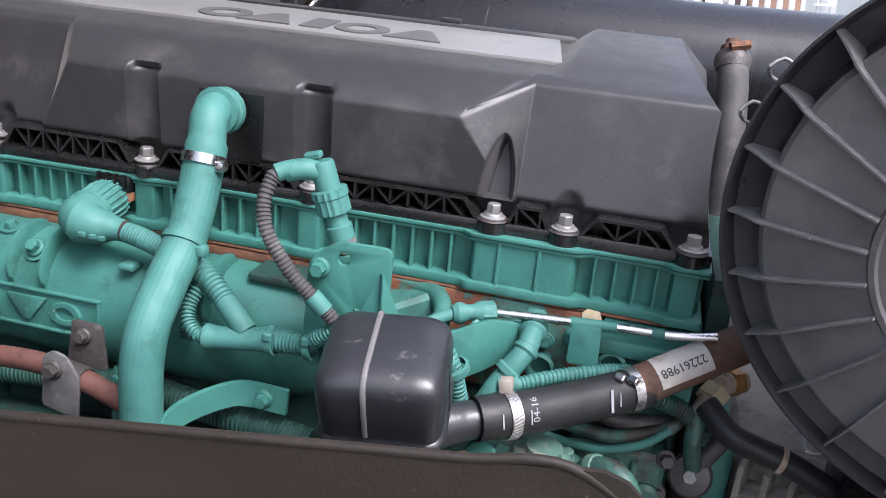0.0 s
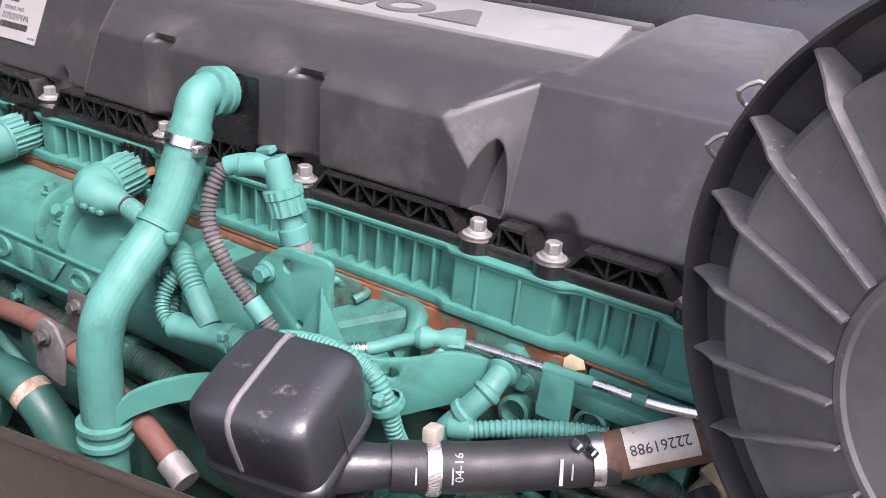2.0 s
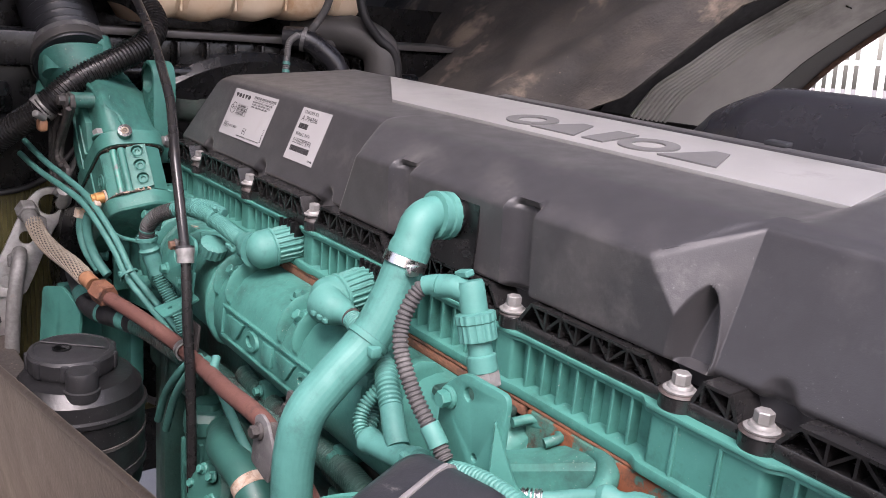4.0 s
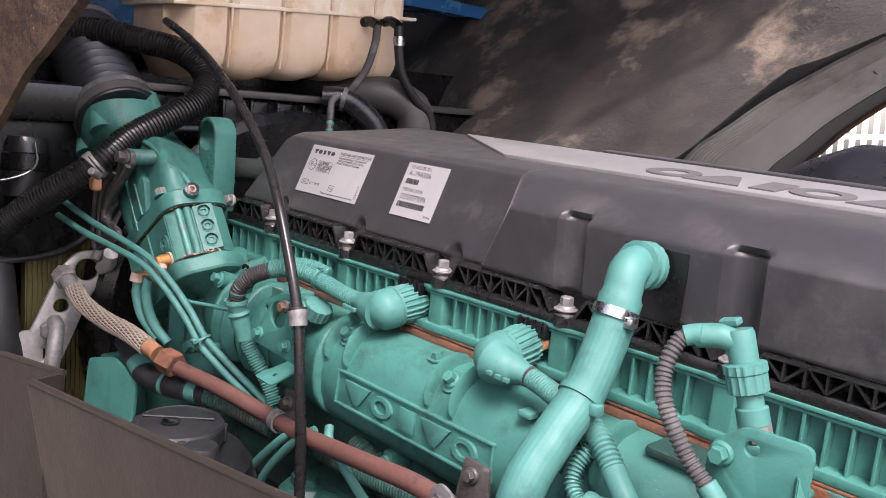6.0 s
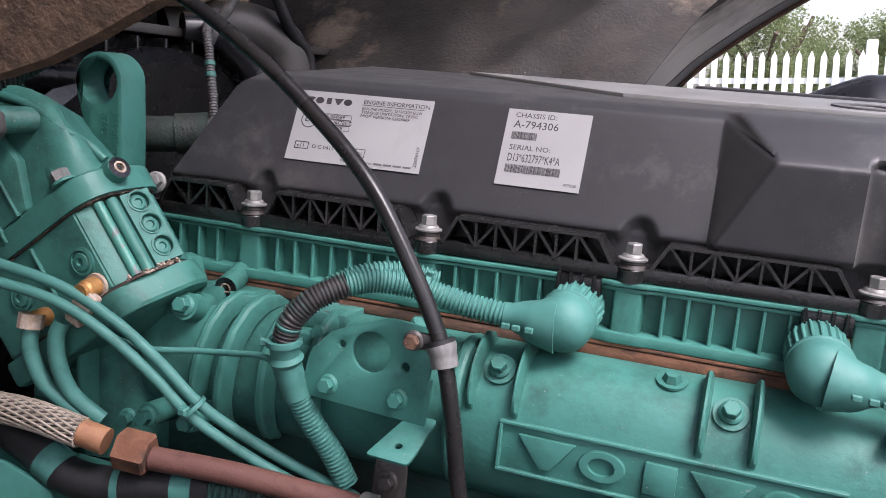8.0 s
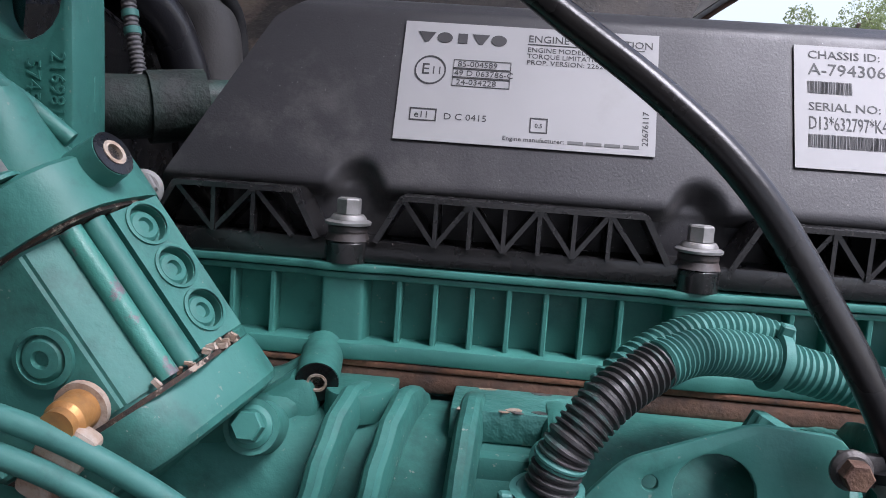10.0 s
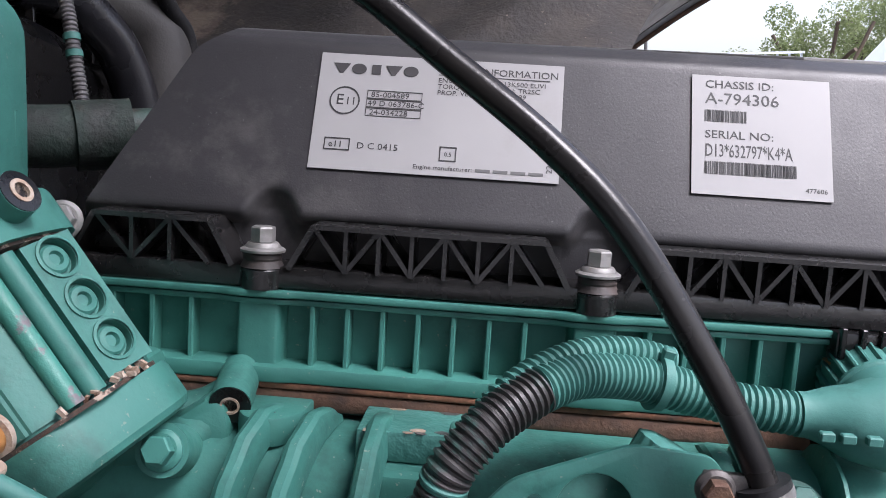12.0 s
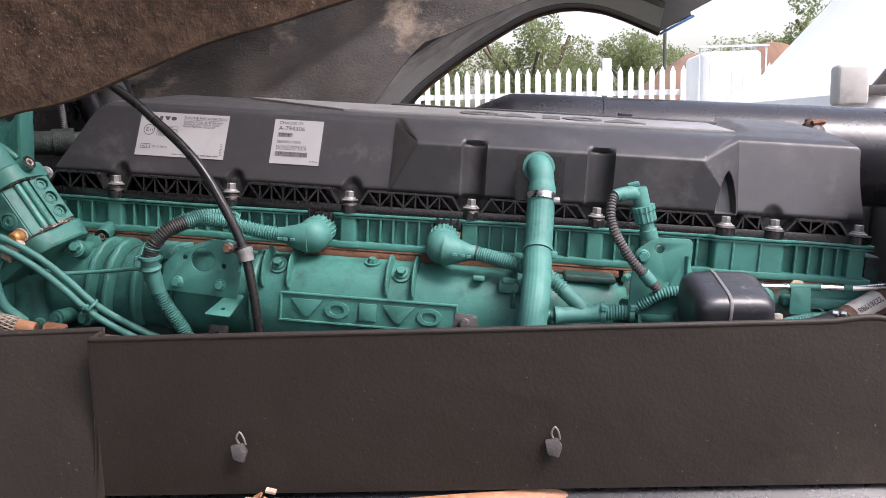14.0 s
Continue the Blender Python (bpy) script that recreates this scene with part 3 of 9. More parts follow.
def build_cover():
    t = thing("rocker_cover", (0.45, 0.15, 1.281), "black grained plastic engine rocker cover with dusty top", "engine cover")
    bm = bmesh.new()
    xs = np.unique(np.round(np.concatenate([np.arange(-0.118, 1.012, 0.002), np.arange(0.800, 0.848, 0.0006)]), 4))
    rows = []
    for x in xs:
        row = []
        for y, z in cover_section(min(x, 0.98)):
            h = z - 1.281
            lo = -0.112 + 0.52 * h + 0.9 * max(0, h - 0.112)
            hi = 1.006 - 0.10 * h - 0.9 * max(0, h - 0.118) - 0.55 * max(0, 0.04 - y) * (h / 0.12)
            row.append(bm.verts.new((min(max(x, lo), hi), y, z)))
        rows.append(row)
    for a, b in zip(rows, rows[1:]):
        for i in range(len(a) - 1):
            bm.faces.new((a[i], b[i], b[i + 1], a[i + 1]))
    for row in (rows[0], rows[-1]):
        n = len(row)
        for i in range(n // 2 - 1):
            bm.faces.new((row[i], row[i + 1], row[n - 2 - i], row[n - 1 - i]))
    bmesh.ops.remove_doubles(bm, verts=bm.verts, dist=0.0002)
    part("shell", bm, COVER, t, sharp=50)
    # foot flange with a lobe and a sleeve round each bolt
    bm = box(-0.112, 1.006, -0.003, 0.34, 1.2745, 1.2852, 0.001)
    for k, bx in enumerate(BOLT_X):
        lathe([(0.0105, 1.2745), (0.0107, 1.2840), (0.0100, 1.2852), (0, 1.2852)] if k < 5 else [(0.0128, 1.2745), (0.0130, 1.2840), (0.0120, 1.2852), (0, 1.2852)], (bx, 0.0015, 0), (0, 0, 1), 24, bm)
        r = 0.0092 if k < 5 else 0.0120
        part("bolt_sleeve", rise(lathe([(r + 0.0018, 1.2850), (r + 0.0004, 1.2875), (r, 1.2885), (r + 0.0004, 1.2895), (r + 0.0002, 1.2915), (r - 0.001, 1.2925), (0, 1.2925)], (bx, 0.0015, 0), (0, 0, 1), 24)), SLEEVE, t)
    part("flange", rise(bm), LATTICE, t)
    # lattice between the bolts
    xs = [-0.100, *BOLT_X, ]
    for a, b in zip(xs, xs[1:]):
        la = a + (0.004 if a < -0.05 else 0.014)
        lb = b - 0.014
        bm = bmesh.new()
        z0, z1 = 1.2852, 1.3070
        span = lb - la
        slant = min(0.012, span * 0.2)

        def bar(xa, za, xb, zb, w=0.0011, y0=-0.004, y1=0.023):
            d = Vector((xb - xa, 0, zb - za))
            n = Vector((-d.z, 0, d.x)).normalized() * w
            ring = [Vector((xa, 0, za)) - n, Vector((xb, 0, zb)) - n, Vector((xb, 0, zb)) + n, Vector((xa, 0, za)) + n]
            f = [bm.verts.new(v + Vector((0, y0, 0))) for v in ring]
            k = [bm.verts.new(v + Vector((0, y1, 0))) for v in ring]
            for q in ((f[0], f[1], f[2], f[3]), (k[3], k[2], k[1], k[0]), *((f[i], k[i], k[(i + 1) % 4], f[(i + 1) % 4]) for i in range(4))):
                bm.faces.new(q)

        bar(la + slant, z1, lb - slant, z1, 0.0012, -0.006, 0.014)
        bar(la, z0, la + slant, z1, 0.0014)
        bar(lb - slant, z1, lb, z0, 0.0014)
        n = max(1, round((span - 2 * slant) / 0.0172))
        stepx = (span - 2 * slant) / n
        for k in range(n + 1):
            px = la + slant + k * stepx
            if 0 < k < n or n < 2:
                bar(px, z0, px, z1 - 0.001, 0.0010, -0.0045)
            if k < n:
                if k % 2 == 0:
                    bar(px, z1, px + stepx, z0, 0.0011, -0.0035)
                else:
                    bar(px, z0, px + stepx, z1, 0.0011, -0.0035)
        part("lattice", rise(bm), LATTICE, t)
    for bx in BOLT_X:
        b = part("cover_bolt", hexagon(0.0062, 0.0045, 0.0125, (bx, 0.0015, BOLT_Z), (0, 0, 1)), ZINC, t, "dull zinc hexagon bolt", sharp=20)
        part("washer", lathe([(0.0110, 0), (0.0112, 0.0012), (0.0104, 0.0018), (0.0088, 0.0022), (0.0086, 0.0030), (0.0074, 0.0046), (0, 0.0048)], (bx, 0.0015, BOLT_Z), (0, 0, 1), 24), ZINC, b)
    # nameplate on top, with dark raised marks
    m = Matrix(((1, 0, 0, 0), (0, math.cos(0.0892), -math.sin(0.0892), 0), (0, math.sin(0.0892), math.cos(0.0892), 1.4016), (0, 0, 0, 1)))
    plate = part("nameplate", prism([(0.290, 0.122), (0.852, 0.122), (0.834, 0.240), (0.108, 0.240)], 0.0062, m @ Matrix.Translation((0, 0, -0.004)), 0.0006), PLATE, t, "silver nameplate strip")
    top = m @ Matrix.Translation((0, 0, 0.0022))
    lip = part("rear_lip", placed(box(0.340, 0.850, 0.2405, 0.256, -0.006, 0.0045, 0.002), m), COVER, t, "raised dark edge behind the nameplate")
    part("clip", placed(box(0.700, 0.722, 0.250, 0.262, 0.0035, 0.0085, 0.001), m), GLOSS, lip)
    for cx, kind in ((0.487, 0), (0.541, 1), (0.594, 2), (0.640, 0), (0.700, 1)):
        if kind == 0:
            bm = placed(lathe([(0.55, 0), (0.55, 0.0015), (1, 0.0015), (1, 0)], (0, 0, 0), (0, 0, 1), 32, caps=False), top @ Matrix.Translation((cx, 0.165, 0)) @ Matrix.Diagonal((0.029, 0.026, 1, 1)))
        elif kind == 1:
            bm = prism([(cx - 0.030, 0.140), (cx + 0.030, 0.140), (cx + 0.007, 0.191), (cx - 0.007, 0.191)], 0.0015, top)
        else:
            bm = prism([(cx - 0.013, 0.140), (cx + 0.013, 0.140), (cx + 0.013, 0.191), (cx - 0.013, 0.191)], 0.0015, top)
        part("emblem_mark", bm, GREY_INK, plate, "dark grey emblem shape")
    # socket for the breather hose
    part("socket_plate", prism(rounded([(-0.031, -0.034), (0.031, -0.034), (0.031, 0.029), (-0.031, 0.029)], 0.002), 0.002, facing((0.583, -0.0038, 1.343), (0, -1, 0.05))), BLACK, t)
    part("socket", lathe([(0.0185, 0), (0.0185, 0.008), (0.015, 0.012), (0, 0.012)], (0.580, -0.004, 1.352), (0, -1, 0.05)), BLACK, t)
    return t


rocker_cover = build_cover()

# labels on the sloped face of the cover
LABEL_OUT = Vector((0, -0.9191, 0.394))


def sticker(x0, x1, label):
    h = 0.0655
    t = thing("sticker", (x0, 0.0230, 1.3345), label, "label")
    m = facing((x0, 0.0229, 1.3342), LABEL_OUT)
    part("sheet", prism([(0, 0), (x1 - x0, 0), (x1 - x0, h), (0, h)], 0.0004, m), PAPER, t)
    return t, m @ Matrix.Translation((0, 0, 0.0005)), x1 - x0, h


def print_on(t, m, string, x, y, height, stretch=1.0, ink=None, turn=0):
    part("lettering", text_mesh(string, height, m @ Matrix.Translation((x, y, 0)) @ Matrix.Rotation(radians(turn), 4, "Z"), stretch), ink or INK, t)


def bars_on(t, m, x, y, w, h, ink=None, n=1, gap=0.0):
    bm = bmesh.new()
    for k in range(n):
        xx = x + k * gap
        box(xx, xx + w, y, y + h, 0, 0.0002, bm=bm)
    part("printed_bars", placed(bm, m), ink or INK, t)


def frame_on(t, m, x, y, w, h, line=0.0005):
    bm = bmesh.new()
    for a in ((x, x + w, y, y + line), (x, x + w, y + h - line, y + h), (x, x + line, y, y + h), (x + w - line, x + w, y, y + h)):
        box(*a, 0, 0.0002, bm=bm)
    part("printed_frame", placed(bm, m), INK, t)


def build_stickers():
    t, m, w, h = sticker(0.0155, 0.1440, "white engine information label with black print")
    # emblem as plain shapes
    for k, kind in enumerate((1, 0, 2, 1, 0)):
        cx = 0.0115 + k * 0.0092
        if kind == 0:
            pts = [(cx + 0.0040 * math.cos(a * 0.3307), 0.0570 + 0.0030 * math.sin(a * 0.3307)) for a in range(19)]
        elif kind == 1:
            pts = [(cx - 0.0045, 0.0598), (cx - 0.001, 0.0542), (cx + 0.001, 0.0542), (cx + 0.0045, 0.0598)]
        else:
            pts = [(cx - 0.0024, 0.0542), (cx + 0.0024, 0.0542), (cx + 0.0024, 0.0598), (cx - 0.0024, 0.0598)]
        part("emblem_mark", prism(pts, 0.0002, m), INK, t)
    print_on(t, m, "ENGINE INFORMATION", 0.0630, 0.0575, 0.0038, 1.07)
    bars_on(t, m, 0.0630, 0.0560, 0.0585, 0.0004)
    print_on(t, m, "ENGINE MODEL: D13K500 EUVI", 0.0630, 0.0520, 0.0025, 1.12)
    print_on(t, m, "TORQUE LIMITATION: TR2SC", 0.0630, 0.0485, 0.0025, 1.12)
    print_on(t, m, "PROP. VERSION: 22626089", 0.0630, 0.0450, 0.0025, 1.12)
    ringm = m @ Matrix.Translation((0.0150, 0.0385, 0))
    part("printed_ring", placed(lathe([(0.0072, 0), (0.0072, 0.0002), (0.0080, 0.0002), (0.0080, 0)], (0, 0, 0), (0, 0, 1), 36, caps=False), ringm), INK, t)
    print_on(t, m, "E", 0.0103, 0.0362, 0.0058, 1.05)
    print_on(t, m, "11", 0.0152, 0.0363, 0.0042, 1.0)
    for k, s in enumerate(("85-004589", "49 D 063786-C", "24-034228")):
        y = 0.0405 - k * 0.0050
        frame_on(t, m, 0.0265, y, 0.0290, 0.0047, 0.0003)
        print_on(t, m, s, 0.0285 if k != 1 else 0.0272, y + 0.0009, 0.0030, 1.08)
    frame_on(t, m, 0.0070, 0.0105, 0.0135, 0.0068, 0.0006)
    print_on(t, m, "e11", 0.0092, 0.0122, 0.0034, 1.05)
    print_on(t, m, "D C 0415", 0.0240, 0.0120, 0.0034, 1.1)
    frame_on(t, m, 0.0670, 0.0080, 0.0088, 0.0080, 0.0006)
    print_on(t, m, "0.5", 0.0695, 0.0108, 0.0022, 1.0)
    print_on(t, m, "Engine manufacturer:", 0.0540, 0.0032, 0.0022, 1.12)
    bars_on(t, m, 0.0860, 0.0033, 0.0075, 0.0016, GREY_INK, 4, 0.0090)
    print_on(t, m, "22676117", 0.1248, 0.0050, 0.0030, 1.05, turn=90)
    t, m, w, h = sticker(0.2100, 0.2795, "white chassis label with bar codes")
    print_on(t, m, "CHASSIS ID:", 0.0065, 0.0585, 0.0042, 1.10)
    print_on(t, m, "A-794306", 0.0065, 0.0495, 0.0062, 1.05)
    print_on(t, m, "SERIAL NO:", 0.0065, 0.0305, 0.0042, 1.12)
    print_on(t, m, "D13*632797*K4*A", 0.0065, 0.0205, 0.0068, 0.565)
    rng = random.Random(4)
    for x0, x1, y0, y1 in ((0.0065, 0.0275, 0.0395, 0.0460), (0.0065, 0.0520, 0.0110, 0.0178)):
        bm = bmesh.new()
        x = x0
        while x < x1:
            wd = rng.choice((0.00025, 0.0003, 0.0006))
            box(x, min(x + wd, x1), y0, y1, 0, 0.0002, bm=bm)
            x += wd + rng.choice((0.00025, 0.0003, 0.0005))
        part("bar_code", placed(bm, m), INK, t)
    print_on(t, m, "477606", 0.0560, 0.0040, 0.0024, 1.05)


build_stickers()

# ---- camshaft housing below the cover ----


def build_housing():
    t = thing("camshaft_housing", (0.45, 0.15, 1.224), "green painted ribbed housing under the rocker cover", "engine part")
    part("wall", rise(box(-0.100, 1.004, 0.008, 0.33, 1.2300, 1.2730, 0.001)), GREEN, t)
    # swellings round the bolts, one wide one where two stand close
    swells = [(bx - 0.007, bx + 0.007) for bx in (0.0, 0.165, 0.33, 0.495, 0.66)] + [(0.814, 0.897), (0.983, 0.997)]

    def rim(front, out):
        pts = [(-0.106, front)]
        for a, b in swells:
            far = out if b - a > 0.03 else lerp(front, out, 0.35)
            pts += [(a - 0.012, front), (a - 0.004, far), (b + 0.004, far), (b + 0.012, front)] if b < 0.99 else [(a - 0.012, front), (a - 0.004, out), (1.008, out)]
        return pts + [(1.010, 0.335), (-0.106, 0.335)]

    def rim_part(name, front, out, z0, z1, bevel):
        part(name, rise(prism(rounded(rim(front, out), 0.004, 3), z1 - z0, Matrix.Translation((0, 0, z0)), bevel)), GREEN, t)
    rim_part("top_flange", -0.0050, -0.0125, 1.2708, 1.2744, 0.0008)
    rim_part("top_lip", -0.0030, -0.0105, 1.2672, 1.2700, 0.0006)
    rim_part("bottom_flange", -0.0080, -0.0135, 1.2288, 1.2372, 0.0015)
    for a, b in swells:
        c, w = (a + b) / 2, (b - a) / 2
        deep = 0.0085 if w > 0.02 else 0.0045
        part("bolt_column", rise(prism(rounded([(-w - 0.006, 0.010), (-w - 0.003, -0.004), (-w, -deep), (w, -deep), (w + 0.003, -0.004), (w + 0.006, 0.010)], 0.003, 3), 0.0325, Matrix.Translation((c, 0, 1.2360)))), GREEN, t)
        if w > 0.02:
            for x in (c - 0.020, c + 0.014):
                part("rib", rise(box(x - 0.0014, x + 0.0014, -0.0112, -0.007, 1.2365, 1.2680, 0.0006, 1)), GREEN, t)
    rib_x = [-0.0945, -0.0745, -0.0545, -0.0345] + [b + 0.0268 + 0.0175 * k for b in BOLT_X[:5] for k in range(7)] + [0.916, 0.933, 0.950, 0.967]
    for x in rib_x:
        if min(max(p - 0.004 - x, x - q - 0.004) for p, q in swells) < 0.004:
            continue
        part("rib", rise(box(x - 0.0014, x + 0.0014, -0.0025, 0.009, 1.2365, 1.2680, 0.0006, 1)), GREEN, t)
    # gasket edge and the head below it
    part("gasket", box(-0.10, 0.985, -0.0075, 0.32, 1.2256, 1.2287, 0.0008), RUST, t, "rusty gasket edge")


build_housing()


def build_head():
    t = thing("cylinder_head", (0.45, 0.15, 0.95), "green painted cast cylinder head with rust patches", "engine block")
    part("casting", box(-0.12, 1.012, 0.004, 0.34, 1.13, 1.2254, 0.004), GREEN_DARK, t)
    part("front_edge", box(-0.060, 0.272, -0.0070, 0.005, 1.2150, 1.2252, 0.002), RUST_DARK, t, "rusty edge of the head")
    part("front_edge", box(0.275, 0.695, -0.0070, 0.005, 1.2150, 1.2252, 0.002), RUST, t, "rusty edge of the head")
    part("rusty_face", box(0.700, 0.928, -0.0095, 0.006, 1.140, 1.2252, 0.002), GREEN_RUSTY, t, "green paint flaking off to rust")
    part("side_face", box(0.930, 1.012, -0.008, 0.006, 1.150, 1.2240, 0.003), GREEN, t)
    part("ledge", box(0.900, 1.014, -0.022, 0.004, 1.196, 1.211, 0.005, 3), GREEN_CAST, t)
    part("paint_chip", prism([(-0.007, -0.006), (-0.001, -0.008), (0.004, -0.003), (0.009, -0.001), (0.006, 0.005), (-0.004, 0.006), (-0.008, 0.002)], 0.0014, facing((0.920, -0.0100, 1.2245), (0, -1, 0.3)), 0.0003), CREAM, t, "torn patch of cream primer")
    for x, z in ((0.884, 1.172), (0.943, 1.186)):
        part("core_plug", lathe([(0.0125, 0), (0.0125, 0.014), (0.0095, 0.015), (0.0090, 0.002), (0, 0.002)], (x, -0.008, z), (0, -1, 0.15)), GREEN_CAST, t)
    for x, z in ((0.885, 1.195), (0.945, 1.178), (0.985, 1.180)):
        bolt_parts(t, (x, -0.008, z), (0, -1, 0.15), 0.006)


build_head()

# ---- intake manifold ----
MANI = [(0.004, 1.2150), (-0.020, 1.2165), (-0.036, 1.2140), (-0.050, 1.2060), (-0.060, 1.1930), (-0.0655, 1.1780), (-0.0680, 1.1600), (-0.0670, 1.1400), (-0.0600, 1.1200), (-0.0460, 1.1050), (-0.0260, 1.0980), (0.004, 1.0960)]


def manifold_point(s):
    """Point and outward normal on the manifold's section, s from 0 to 1."""
    q = s * (len(MANI) - 1)
    i = min(len(MANI) - 2, int(q))
    y, z = lerp(MANI[i][0], MANI[i + 1][0], q - i), lerp(MANI[i][1], MANI[i + 1][1], q - i)
    dy, dz = MANI[i + 1][0] - MANI[i][0], MANI[i + 1][1] - MANI[i][1]
    n = Vector((0, dz, -dy)).normalized()
    return Vector((0, y, z)), (n if n.y < 0.2 or n.z > 0 else -n)


def manifold_band(x0, x1, s0, s1, lift, n=14, bm=None, fade=True, lean=0.0):
    """A rib that follows the section, standing proud by lift."""
    bm = bm or bmesh.new()
    rows = []
    for k in range(n + 1):
        s = lerp(s0, s1, k / n)
        p, out = manifold_point(s)
        if out.y > 0.5:
            out = -out
        h = lift * (math.sin(math.pi * min(1, max(0.0, k / n))) ** 0.5 if fade else 1.0)
        shift = lean * (0.5 - k / n)
        rows.append([bm.verts.new(p + out * d + Vector((x + shift, 0, 0))) for x, d in ((x0 - 0.001, -0.003), (x0, h * 0.55), (lerp(x0, x1, 0.14), h * 0.86), (lerp(x0, x1, 0.35), h), (lerp(x0, x1, 0.65), h), (lerp(x0, x1, 0.86), h * 0.86), (x1, h * 0.55), (x1 + 0.001, -0.003))])
    for a, b in zip(rows, rows[1:]):
        for i in range(7):
            bm.faces.new((a[i], a[i + 1], b[i + 1], b[i]))
    bm.faces.new(rows[0])
    bm.faces.new(rows[-1])
    return bm


def build_manifold():
    t = thing("intake_manifold", (0.32, -0.03, 1.10), "green painted cast intake manifold with raised plate", "manifold")
    bm = bmesh.new()
    rows = []
    for x, k in [(-0.085, 0.55), (-0.075, 0.80), (-0.055, 0.86), (-0.02, 0.86), (0.104, 0.88), (0.116, 0.99), (0.215, 1.0), (0.225, 1.03), (0.50, 1.03), (0.60, 1.0), (0.66, 0.93), (0.69, 0.80), (0.705, 0.55)]:
        rows.append([bm.verts.new((x, 0.004 + (y - 0.004) * k, 1.156 + (z - 1.156) * (0.5 + 0.5 * k))) for y, z in MANI])
    for a, b in zip(rows, rows[1:]):
        for i in range(len(MANI) - 1):
            bm.faces.new((a[i], a[i + 1], b[i + 1], b[i]))
    bm.faces.new(rows[0])
    bm.faces.new(rows[-1])
    bmesh.ops.subdivide_edges(bm, edges=[e for e in bm.edges if e.calc_length() < 0.04], cuts=1, smooth=0.6, use_grid_fill=True)
    part("body", bm, GREEN_CAST, t, sharp=60)
    # raised frame and marks
    m = facing((0.259, -0.0685, 1.1375), (0, -1, 0.06))
    w, h = 0.232, 0.0385
    plate = part("raised_plate", prism(rounded([(0, 0), (w, 0), (w, h), (0, h)], 0.002), 0.0025, m, 0.0006), GREEN_CAST, t)
    bm = bmesh.new()
    for a in ((0, w, 0, 0.003), (0, w, h - 0.003, h), (0, 0.003, 0.003, h - 0.003), (w - 0.003, w, 0.003, h - 0.003)):
        box(*a, 0.002, 0.0060, 0.0007, 1, bm=bm)
    part("plate_border", placed(bm, m), GREEN_CAST, plate)
    for k, kind in enumerate((1, 0, 2, 1, 0)):
        cx = 0.036 + k * 0.040
        if kind == 0:
            bm = placed(lathe([(0.56, 0), (0.58, 0.0038), (0.95, 0.0038), (1, 0)], (0, 0, 0), (0, 0, 1), 32, caps=False), m @ Matrix.Translation((cx, 0.0193, 0.0023)) @ Matrix.Diagonal((0.0165, 0.0112, 1, 1)))
        elif kind == 1:
            bm = prism([(cx - 0.021, 0.0305), (cx - 0.004, 0.0080), (cx + 0.004, 0.0080), (cx + 0.021, 0.0305)], 0.0040, m @ Matrix.Translation((0, 0, 0.0023)), 0.0008)
        else:
            bm = prism([(cx - 0.011, 0.0080), (cx + 0.011, 0.0080), (cx + 0.011, 0.0305), (cx - 0.011, 0.0305)], 0.0040, m @ Matrix.Translation((0, 0, 0.0023)), 0.0008)
        part("emblem_mark", bm, GREEN_CAST, plate, "raised emblem shape in green")
    # bolt pockets with curved fins
    for cx in (0.251, 0.414, 0.577):
        for dx in (-0.017, 0.017):
            part("fin", manifold_band(cx + dx - 0.0028, cx + dx + 0.0028, 0.06, 0.47, 0.0170), GREEN_CAST, t)
        part("boss", lathe([(0.012, -0.012), (0.012, 0.004), (0, 0.004)], (cx, -0.051, 1.2050), (0, -0.75, 0.66)), GREEN_CAST, t)
        bolt_parts(t, (cx, -0.0545, 1.2085), (0, -0.75, 0.66), 0.0062)
    for cx, lift, lean in ((0.004, 0.015, 0.026), (0.028, 0.015, 0.024), (0.064, 0.015, 0.008), (0.104, 0.012, 0.0), (0.222, 0.011, 0.0)):
        part("arched_rib", manifold_band(cx - 0.0055, cx + 0.0055, 0.05, 0.80, lift, 24, lean=lean), GREEN_CAST, t)
    bolt_parts(t, (-0.0250, -0.0590, 1.2100), (0.05, -0.93, 0.36), 0.0068)
    part("boss", lathe([(0.0125, -0.03), (0.0120, 0.0), (0, 0.0)], (-0.0250, -0.0590, 1.2100), (0.05, -0.93, 0.36)), GREEN_CAST, t)
    # lug with a dark bore, and the pads behind it
    lug = part("lug", lathe([(0.0100, -0.030), (0.0100, 0.0), (0.0045, 0.0005), (0.0040, -0.008), (0, -0.008)], (-0.004, -0.031, 1.2235), (0.12, -0.93, -0.25)), GREEN_CAST, t)
    part("bare_face", lathe([(0.0098, 0), (0.0098, 0.0008), (0.0048, 0.0010), (0.0046, -0.004), (0, -0.004)], (-0.004, -0.031, 1.2235), (0.12, -0.93, -0.25)), BLACK, lug, "chipped face with a dark bore")
    part("bush", lathe([(0.0046, 0), (0.0046, 0.0014), (0.0036, 0.0014), (0.0032, -0.004), (0, -0.004)], (-0.004, -0.031, 1.2235), (0.12, -0.93, -0.25)), CHALKY, lug)
    part("pad", prism(rounded([(-0.001, 0.004), (-0.001, -0.030), (0.006, -0.040), (0.020, -0.040), (0.030, -0.028), (0.031, 0.004)], 0.007), 0.014, Matrix.Translation((0, 0, 1.2075)), 0.0012), GREEN_CAST, t)
    part("screw_hole", lathe([(0.0030, 0), (0.0030, 0.0012), (0, 0.0008)], (0.015, -0.0315, 1.2211), (0, 0, 1)), BLACK, t)
